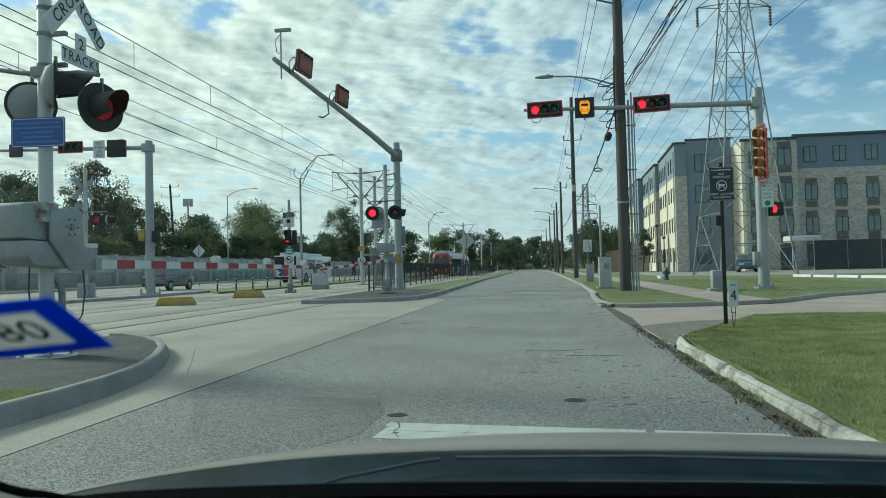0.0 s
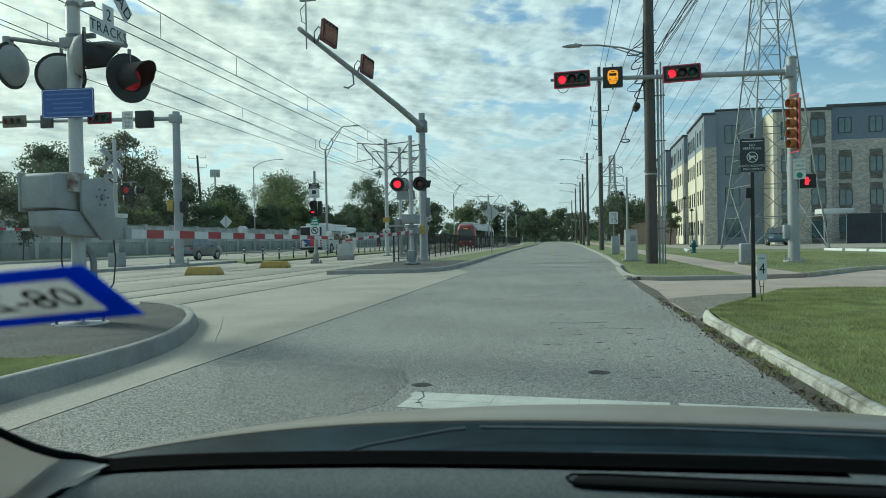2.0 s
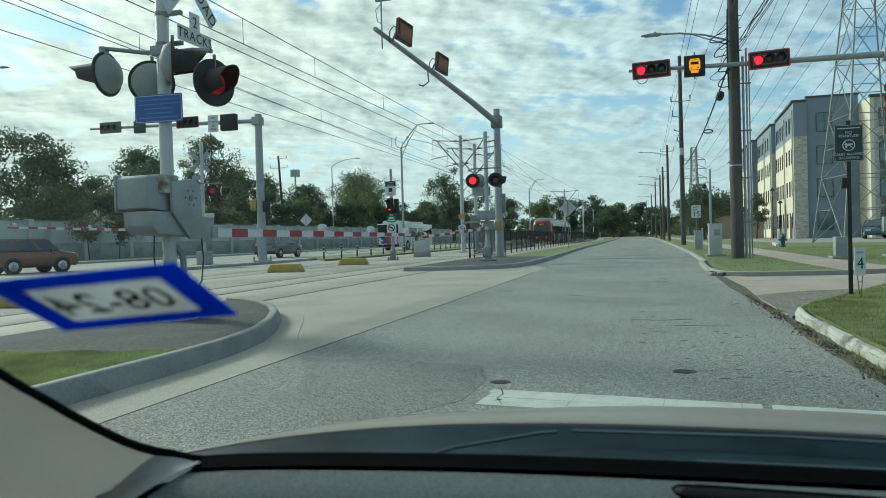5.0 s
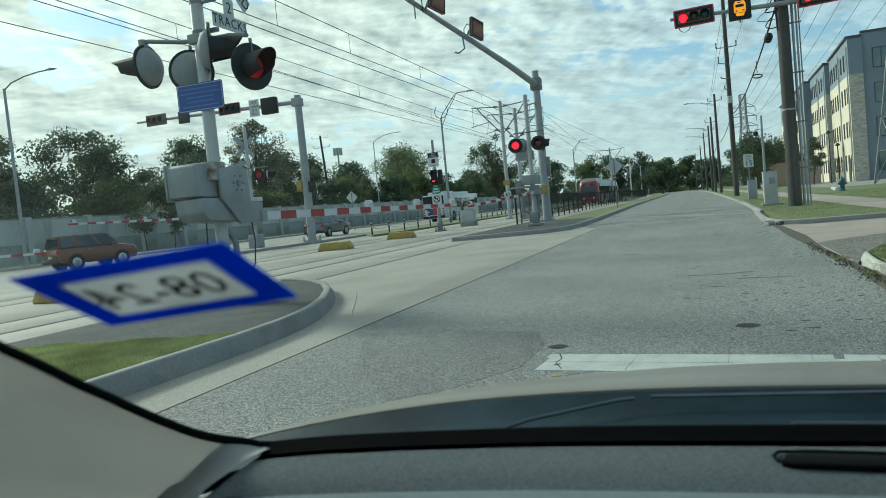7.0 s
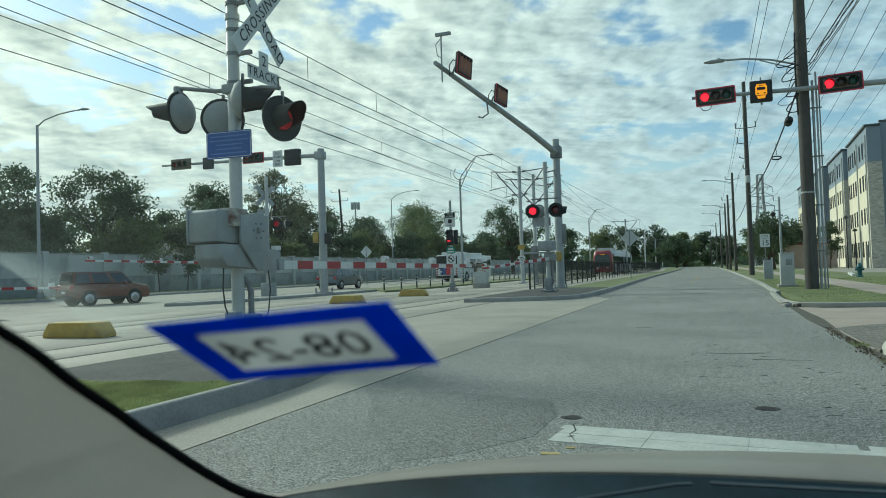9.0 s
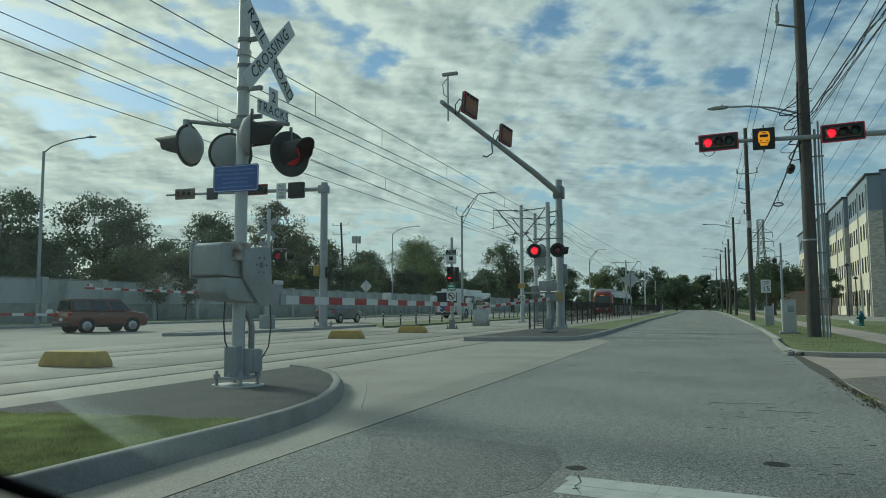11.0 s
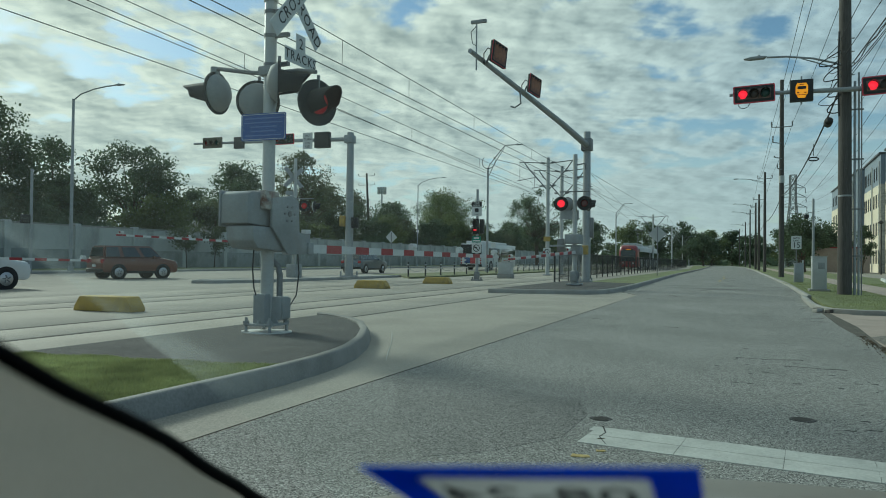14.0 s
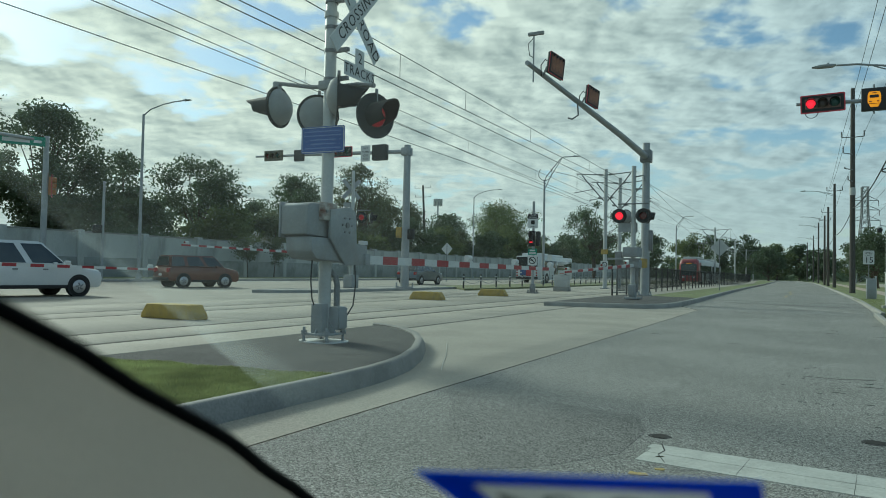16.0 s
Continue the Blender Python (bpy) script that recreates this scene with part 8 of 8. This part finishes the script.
# windscreen glass
m = bpy.data.materials.new("windscreen_glass")
m.use_nodes = True
t = m.node_tree
t.nodes.remove(t.nodes["Principled BSDF"])
clear = t.nodes.new("ShaderNodeBsdfTransparent")
clear.inputs["Color"].default_value = (0.96, 0.98, 0.975, 1)
film, both = t.nodes.new("ShaderNodeBsdfTranslucent"), t.nodes.new("ShaderNodeMixShader")
film.inputs["Color"].default_value = (0.86, 0.90, 0.86, 1)
co = t.nodes.new("ShaderNodeTexCoord")
mp = t.nodes.new("ShaderNodeMapping")
mp.inputs["Scale"].default_value, mp.inputs["Rotation"].default_value = (9, 2.2, 9), (0, 0, radians(-35))
t.links.new(co.outputs["Object"], mp.inputs[0])
veil_streaks = t.nodes.new("ShaderNodeTexNoise")
veil_streaks.inputs["Scale"].default_value, veil_streaks.inputs["Detail"].default_value, veil_streaks.inputs["Roughness"].default_value = 1.0, 5.0, 0.55
t.links.new(mp.outputs[0], veil_streaks.inputs["Vector"])
place = t.nodes.new("ShaderNodeSeparateXYZ")
t.links.new(co.outputs["Object"], place.inputs[0])


def mapped(value, a, b, c, d):
    r = t.nodes.new("ShaderNodeMapRange")
    r.interpolation_type = "SMOOTHSTEP"
    for key, v in (("From Min", a), ("From Max", b), ("To Min", c), ("To Max", d)):
        r.inputs[key].default_value = v
    t.links.new(value, r.inputs["Value"])
    return r.outputs[0]


def combined(op, a, b):
    n = t.nodes.new("ShaderNodeMath")
    n.operation = op
    t.links.new(a, n.inputs[0])
    t.links.new(b, n.inputs[1])
    return n.outputs[0]


# dusty film that stands in for glare haze: denser towards the pillar, streaky, thinned low down
haze_veil = combined("ADD", mapped(place.outputs[0], -0.50, -0.12, 0.038, 0.0), mapped(veil_streaks.outputs["Fac"], 0.44, 0.70, 0.001, 0.015))
haze_veil = combined("ADD", haze_veil, combined("MULTIPLY", mapped(place.outputs[0], -0.44, -0.20, 0.21, 0.0), mapped(veil_streaks.outputs["Fac"], 0.42, 0.66, 0.0, 1.0)))
haze_veil = combined("MULTIPLY", haze_veil, mapped(place.outputs[2], 1.06, 1.115, 0.08, 1.0))
t.links.new(haze_veil, both.inputs[0])
t.links.new(clear.outputs[0], both.inputs[1])
t.links.new(film.outputs[0], both.inputs[2])
t.links.new(both.outputs[0], t.nodes["Material Output"].inputs["Surface"])
bm = bmesh.new()
g = []
for s in (0.0, 0.2, 0.4, 0.6, 0.8, 1.0):
    g.append([bm.verts.new((u, 0.475 - 0.85 * s - 0.10 * (u - 0.27) ** 2, 0.856 + 0.440 * s + 0.022 * math.sin(math.pi * s))) for u in np.linspace(-0.53 + 0.22 * s, 1.07 - 0.22 * s, 13)])
for a, b in zip(g, g[1:]):
    for j in range(12):
        bm.faces.new((a[j], a[j + 1], b[j + 1], b[j]))
glass = part("windscreen", bm, m, car, "clear windscreen glass")
glass.visible_shadow = False

# sticker on the inside of the windscreen, its figures seen from behind
st = thing("windscreen_sticker", -0.233, 0.558, 1.073, 0, "blue-edged white windscreen sticker with grey figures seen reversed", "sticker")
A, B, C, D = [Vector(v) - Vector((-0.233, 0.558, 1.073)) for v in ((-0.278, 0.530, 1.082), (-0.187, 0.539, 1.090), (-0.191, 0.591, 1.062), (-0.275, 0.571, 1.057))]
nrm = (B - A).cross(D - A).normalized()
nrm = nrm if nrm.y < 0 else -nrm


def quad(k0, k1, lift, name, mat):
    bm = bmesh.new()
    mid = (A + B + C + D) / 4
    ex, ey = ((B - A) + (C - D)) / 4, ((A - D) + (B - C)) / 4
    hi = [bm.verts.new(mid + ex * u * k0 + ey * v * k1 + nrm * lift) for u, v in ((-1, -1), (1, -1), (1, 1), (-1, 1))]
    lo = [bm.verts.new(v.co - nrm * 0.0004) for v in hi]
    bm.faces.new(hi)
    bm.faces.new(lo[::-1])
    for i in range(4):
        bm.faces.new((lo[i], lo[(i + 1) % 4], hi[(i + 1) % 4], hi[i]))
    bmesh.ops.recalc_face_normals(bm, faces=bm.faces)
    return part(name, bm, mat, st)


bm = bmesh.new()
mid, ex, ey = (A + B + C + D) / 4, ((B - A) + (C - D)) / 4, ((A - D) + (B - C)) / 4
for lift in (0.0, -0.0004):
    o, i = [[bm.verts.new(mid + ex * u * p + ey * v * q + nrm * lift) for u, v in ((-1, -1), (1, -1), (1, 1), (-1, 1))] for p, q in ((1.0, 1.0), (0.70, 0.61))]
    for k in range(4):
        bm.faces.new((o[k], o[(k + 1) % 4], i[(k + 1) % 4], i[k]) if lift == 0 else (i[k], i[(k + 1) % 4], o[(k + 1) % 4], o[k]))
bmesh.ops.recalc_face_normals(bm, faces=bm.faces)
part("border", bm, "sticker_blue", st, "blue printed border")
quad(0.71, 0.62, 0.0006, "label_field", "sticker_white")
ex, ey = ((B - A) + (C - D)) / 4, ((A - D) + (B - C)) / 4
basis = Matrix(((-ex.x / ex.length, ey.x / ey.length, nrm.x, 0), (-ex.y / ex.length, ey.y / ey.length, nrm.y, 0), (-ex.z / ex.length, ey.z / ey.length, nrm.z, 0), (0, 0, 0, 1)))
fig = lettering("figure", "08-24", 0.0245, "sticker_ink", st, Matrix.Identity(4), 0.0001, 1.0)
for v in fig.data.vertices:
    p = basis @ Vector((v.co.x, v.co.y * 1.15, v.co.z))
    v.co = p + (A + B + C + D) / 4 + nrm * 0.0012


# ---------------------------------------------------------------- markings, cracks and covers on the road
def strip(name, line, w, mat, label, z=0.004, jitter=0.0, seed=3, category="marking"):
    """A thin flat ribbon laid along a line on the road."""
    rr = random.Random(seed)
    bm = bmesh.new()
    pts = [Vector((x, y, 0)) for x, y in line]
    rows = []
    for i, p in enumerate(pts):
        d = (pts[min(i + 1, len(pts) - 1)] - pts[max(i - 1, 0)]).normalized()
        n = Vector((-d.y, d.x, 0)) * (w / 2 * (1 + rr.uniform(-jitter, jitter)))
        rows.append([bm.verts.new(p + n + Vector((0, 0, z))), bm.verts.new(p - n + Vector((0, 0, z))), bm.verts.new(p - n), bm.verts.new(p + n)])
    for a, b in zip(rows, rows[1:]):
        for q in range(4):
            bm.faces.new((a[q], a[(q + 1) % 4], b[(q + 1) % 4], b[q]))
    bm.faces.new(rows[0][::-1])
    bm.faces.new(rows[-1])
    bmesh.ops.recalc_face_normals(bm, faces=bm.faces)
    return tagged(part(name, bm, mat), label, category, kind="structure")


bm = bmesh.new()
wear = random.Random(8)
near, far = (Vector((-1.11, 4.80)), Vector((1.58, 4.55))), (Vector((-1.05, 5.27)), Vector((1.60, 4.99)))
N = 46
for row in range(4):
    for k in range(N):
        u0, u1 = k / N, (k + 1) / N - (0.0012 if k in (9, 19, 27, 33, 37, 41) else 0.0)
        v0, v1 = (row + (0.035 if row == 2 else 0.0)) / 4, (row + 1 - (0.035 if row == 1 else 0.0)) / 4
        bare = (u0 > 0.60 and wear.random() < (0.10, 0.16, 0.42, 0.10)[row] * (u0 - 0.5) * 2.2) or (0.80 < u0 < 0.90 and row in (1, 2) and wear.random() < 0.75)
        if bare:
            continue
        q = []
        for u, v in ((u0, v0), (u1, v0), (u1, v1), (u0, v1)):
            p = (near[0].lerp(near[1], u)).lerp(far[0].lerp(far[1], u), v)
            j = 0.010 if v in (0.0, 1.0) or u0 > 0.6 else 0.003
            n = noise.noise_vector((p.x * 9, p.y * 9, row))
            q.append(Vector((p.x + n.x * j - (0.035 if u == 0 and row == 3 else 0.0), p.y + n.y * j, 0.004)))
        top = [bm.verts.new(c) for c in q]
        low_ring = [bm.verts.new((c.x, c.y, 0.0)) for c in q]
        bm.faces.new(top)
        for i in range(4):
            bm.faces.new((low_ring[i], low_ring[(i + 1) % 4], top[(i + 1) % 4], top[i]))
tagged(part("stop_line", bm, "white_line"), "worn white stop line with a seam and chipped end", "marking", kind="structure")
for k, (x, y, w, h, a) in enumerate(((-1.02, 4.50, 0.11, 0.06, 8), (-0.93, 4.66, 0.06, 0.04, 20), (-0.98, 4.95, 0.06, 0.03, 40))):
    c, s = math.cos(radians(a)), math.sin(radians(a))
    sheet("centre_mark", [(x + c * u * w / 2 - s * v * h / 2, y + s * u * w / 2 + c * v * h / 2) for u, v in ((-1, -0.8), (0.3, -1), (1, -0.4), (0.8, 0.9), (-0.2, 0.7), (-0.9, 1))], 0.004, "yellow_line", "worn remnant of yellow centre paint", "marking", thick=0.004)
for k in range(3):
    strip("centre_line", [(-1.15 + 0.14 * (k % 2), 46 + 7 * k), (-1.17 + 0.14 * (k % 2), 50 + 7 * k)], 0.12, "yellow_line", "faded yellow centre line on the road")
strip("joint", [(-3.3, -30), (-3.31, 5), (-3.29, 12), (-3.3, 20), (-3.32, 25.2), (-4.2, 27.6)], 0.007, "groove", "dark joint between asphalt and concrete", 0.0045, category="joint")
strip("joint", [(1.66, -12), (1.67, 2), (1.65, 4), (1.68, 6), (1.64, 8), (1.66, 9.8), (1.66, 12.0), (1.70, 15), (1.72, 19.2)], 0.20, "gutter", "dirt and leaf litter in the gutter", 0.006, 0.6, category="dirt")
strip("joint", [(-7.12, -20), (-7.12, 4), (-7.12, 11.4), (-7.12, 24)], 0.03, "groove", "dark joint beside the track slab", 0.004, category="joint")
strip("scratch", [(-5.2, 10.35), (-4.9, 9.75), (-4.44, 8.81), (-4.1, 8.05), (-3.86, 7.55)], 0.007, "white_line", "pale scratch line on the concrete", 0.003, 0.5, category="scratch")
rr = random.Random(21)
cracks = [[(-1.03, 5.30), (-0.98, 5.12), (-1.0, 5.0), (-0.93, 4.82)], [(-0.2, 9.6), (0.15, 9.55), (0.55, 9.68)], [(0.2, 5.1), (0.22, 4.9), (0.19, 4.68)]]
for k in range(14):
    x, y = rr.uniform(-3.1, 1.5), rr.uniform(6.6, 34)
    line = [(x, y)]
    a = rr.choice((0, 0, 0, 90)) + rr.uniform(-14, 14)
    for _ in range(rr.randint(3, 7)):
        a += rr.uniform(-40, 40)
        x, y = x + 0.09 * math.cos(radians(a)), y + 0.09 * math.sin(radians(a))
        if -3.2 < x < 1.55:
            line.append((x, y))
    if len(line) > 2:
        cracks.append(line)
for k, line in enumerate(cracks):
    strip("crack", line, 0.006 if k in (0, 3) else 0.006 if line[0][1] < 12 else 0.012, "groove", "fine dark crack in the asphalt", 0.0055 if k in (0, 3) else 0.003, 0.8, k, "crack")
for x, y, r in ((0.26, 6.14, 0.08), (-1.085, 5.53, 0.065)):
    mh = thing("valve_cover", x, y, 0.0, 0, "small round iron valve cover in broken asphalt", "valve cover")
    part("collar", new_prism([(u * rr.uniform(0.9, 1.3), v * rr.uniform(0.9, 1.25)) for u, v in circle(r, 14)], 0.0, 0.004), "asphalt_dark", mh)
    part("lid", new_prism(circle(r * 0.8, 20), 0.002, 0.0055), "groove", mh)
# pits and loose stones in the worn surface
rng = np.random.default_rng(31)
bm = bmesh.new()
for _ in range(95):
    x, y = rng.uniform(-0.5, 1.45), rng.uniform(5.6, 12.5)
    w, h = rng.uniform(0.006, 0.045), rng.uniform(0.005, 0.022)
    if math.hypot(x - 0.26, y - 6.14) < 0.14 or math.sin(2.1 * x + 0.9 * y) < -0.1:
        continue
    prism(bm, [(x + w * u * rng.uniform(0.6, 1.3), y + h * v * rng.uniform(0.6, 1.3)) for u, v in circle(1, 6)], 0.0, 0.0025)
tagged(part("asphalt_pits", bm, "asphalt_dark"), "small dark pits in the worn asphalt", "pits", kind="stuff")
# leaf litter and crumbs along the foot of the kerb
n = 2600
y = rng.uniform(1.2, 13.0, n)
x = 1.66 - np.abs(rng.normal(0, 0.075, n)) + 0.02 * np.sin(3 * y)
keep = np.sin(y * 5.3) + np.sin(y * 11.7 + 1) + rng.normal(0, 0.7, n) > -0.5
pts = np.stack([x, y, rng.uniform(0.008, 0.03, n)], 1)[keep]
litter = new("leaf_litter", quads_mesh("leaf_litter", pts, 0.013, rng, "litter"))
tagged(litter, "dry brown leaves and crumbs in the gutter", "leaf litter", kind="stuff")
debris = thing("kerb_rubble", 1.62, 19.25, 0.0, 0, "broken kerb chunks at the corner", "rubble")
for k in range(5):
    part("chunk", new_box(-0.1, 0.1, -0.07, 0.07, 0, 0.09, 0.025), ("concrete", "wood", "gutter")[k % 3], debris, "", pose(rr.uniform(-0.2, 0.25), rr.uniform(-0.4, 0.3), 0.0, rr.uniform(-8, 8), 5, rr.uniform(0, 180)))
for k, (x, y, wx, wy) in enumerate(((0.2, 33, 2.2, 0.9), (-1.0, 37, 3.2, 0.5), (0.3, 58, 2.0, 0.6))):
    sheet("asphalt_patch", [(x + wx * u * rr.uniform(0.85, 1.1), y + wy * v * rr.uniform(0.8, 1.2)) for u, v in ((-1, -0.9), (0, -1), (1, -0.8), (1.05, 0.1), (0.9, 1), (0, 0.85), (-1, 0.9), (-1.05, 0))], 0.0025, "asphalt_darker", "slightly darker asphalt repair", "patch", thick=0.003)
sheet("asphalt_patch", [(-3.25, 6.45), (-2.9, 6.34), (-2.31, 6.42), (-1.8, 6.25), (-1.37, 6.2), (-1.2, 5.6), (-1.22, 4.9), (-1.55, 4.35), (-1.85, 4.1), (-2.2, 4.6), (-2.5, 5.0), (-2.9, 5.9)], 0.002, "asphalt_darker", "darker area of asphalt beside the stop line", "patch", thick=0.003)
for y in (-18, 40, 75, 110):
    strip("lane_line", [(-31.5, y), (-31.5, y + 20)], 0.12, "white_line", "white lane line on the far carriageway", 0.006)
strip("crosswalk_line", [(-3.6, 35.3), (-1.0, 31.2), (1.6, 27.2)], 0.16, "concrete", "faint worn crosswalk line across the road", 0.004)
strip("lane_line", [(-23.2, 42), (-23.6, 200)], 0.12, "white_line", "white edge line on the far carriageway", 0.006)


# ---------------------------------------------------------------- grass
def grass(name, box_, n, height, seed, inside, z, label, mat="blade"):
    rng = np.random.default_rng(seed)
    x0, x1, y0, y1 = box_
    p = np.stack([rng.uniform(x0, x1, n), rng.uniform(y0, y1, n)], 1)
    p = p[[inside(a, b) for a, b in p]]
    n = len(p)
    a = rng.uniform(0, 2 * math.pi, n)
    dens = 0.7 + 0.3 * np.sin(p[:, 0] * 2.1 + 1.3 * np.sin(p[:, 1] * 1.1)) * np.sin(p[:, 1] * 1.7)
    h = height * rng.uniform(0.45, 1.25, n) * dens
    w = 0.004 + 0.003 * rng.random(n)
    lean = rng.normal(0, 0.45, (n, 2)) * h[:, None]
    base = np.c_[p, np.full(n, z - 0.004)]
    side = np.stack([np.cos(a), np.sin(a), np.zeros(n)], 1) * w[:, None]
    tip = base + np.c_[lean, h + 0.004]
    co = np.stack([base - side, base + side, tip], 1).reshape(-1, 3)
    me = bpy.data.meshes.new(name)
    me.vertices.add(3 * n); me.loops.add(3 * n); me.polygons.add(n)
    me.vertices.foreach_set("co", co.ravel().astype(np.float32))
    me.loops.foreach_set("vertex_index", np.arange(3 * n, dtype=np.int32))
    me.polygons.foreach_set("loop_start", np.arange(0, 3 * n, 3, dtype=np.int32))
    me.update(calc_edges=True)
    me.materials.append(M[mat])
    return tagged(new(name, me), label, "grass", kind="stuff")


def in_verge(x, y):
    return x > 1.88 and (y < 10.4 or y < 10.4 + (x - 1.95) * 1.9) and y < 14.3


grass("grass_verge", (1.88, 9.5, 1.5, 14.3), 240000, 0.040, 4, in_verge, 0.10, "blades of mown grass on the verge", "blade_green")
grass("grass_island", (-7.0, -4.07, 1.5, 6.0), 120000, 0.036, 5, lambda x, y: y < 5.40 + (x + 7.06) * 0.15 + 0.05 * math.sin(7 * x), 0.135, "blades of grass on the island")
grass("grass_corner", (2.0, 14, 18.9, 44), 60000, 0.05, 6, lambda x, y: not (4.4 < x < 6.0) and y > 19 + max(0, x - 6) * 1.05 and x > 2.1 + 0.0 * y, 0.095, "blades of grass on the corner lawn", "blade_green")
grass("grass_gutter", (1.56, 1.74, 1.5, 11), 3200, 0.05, 7, lambda x, y: math.sin(y * 3.1) + math.sin(y * 7.3) > 0.2, 0.004, "weeds growing in the gutter")
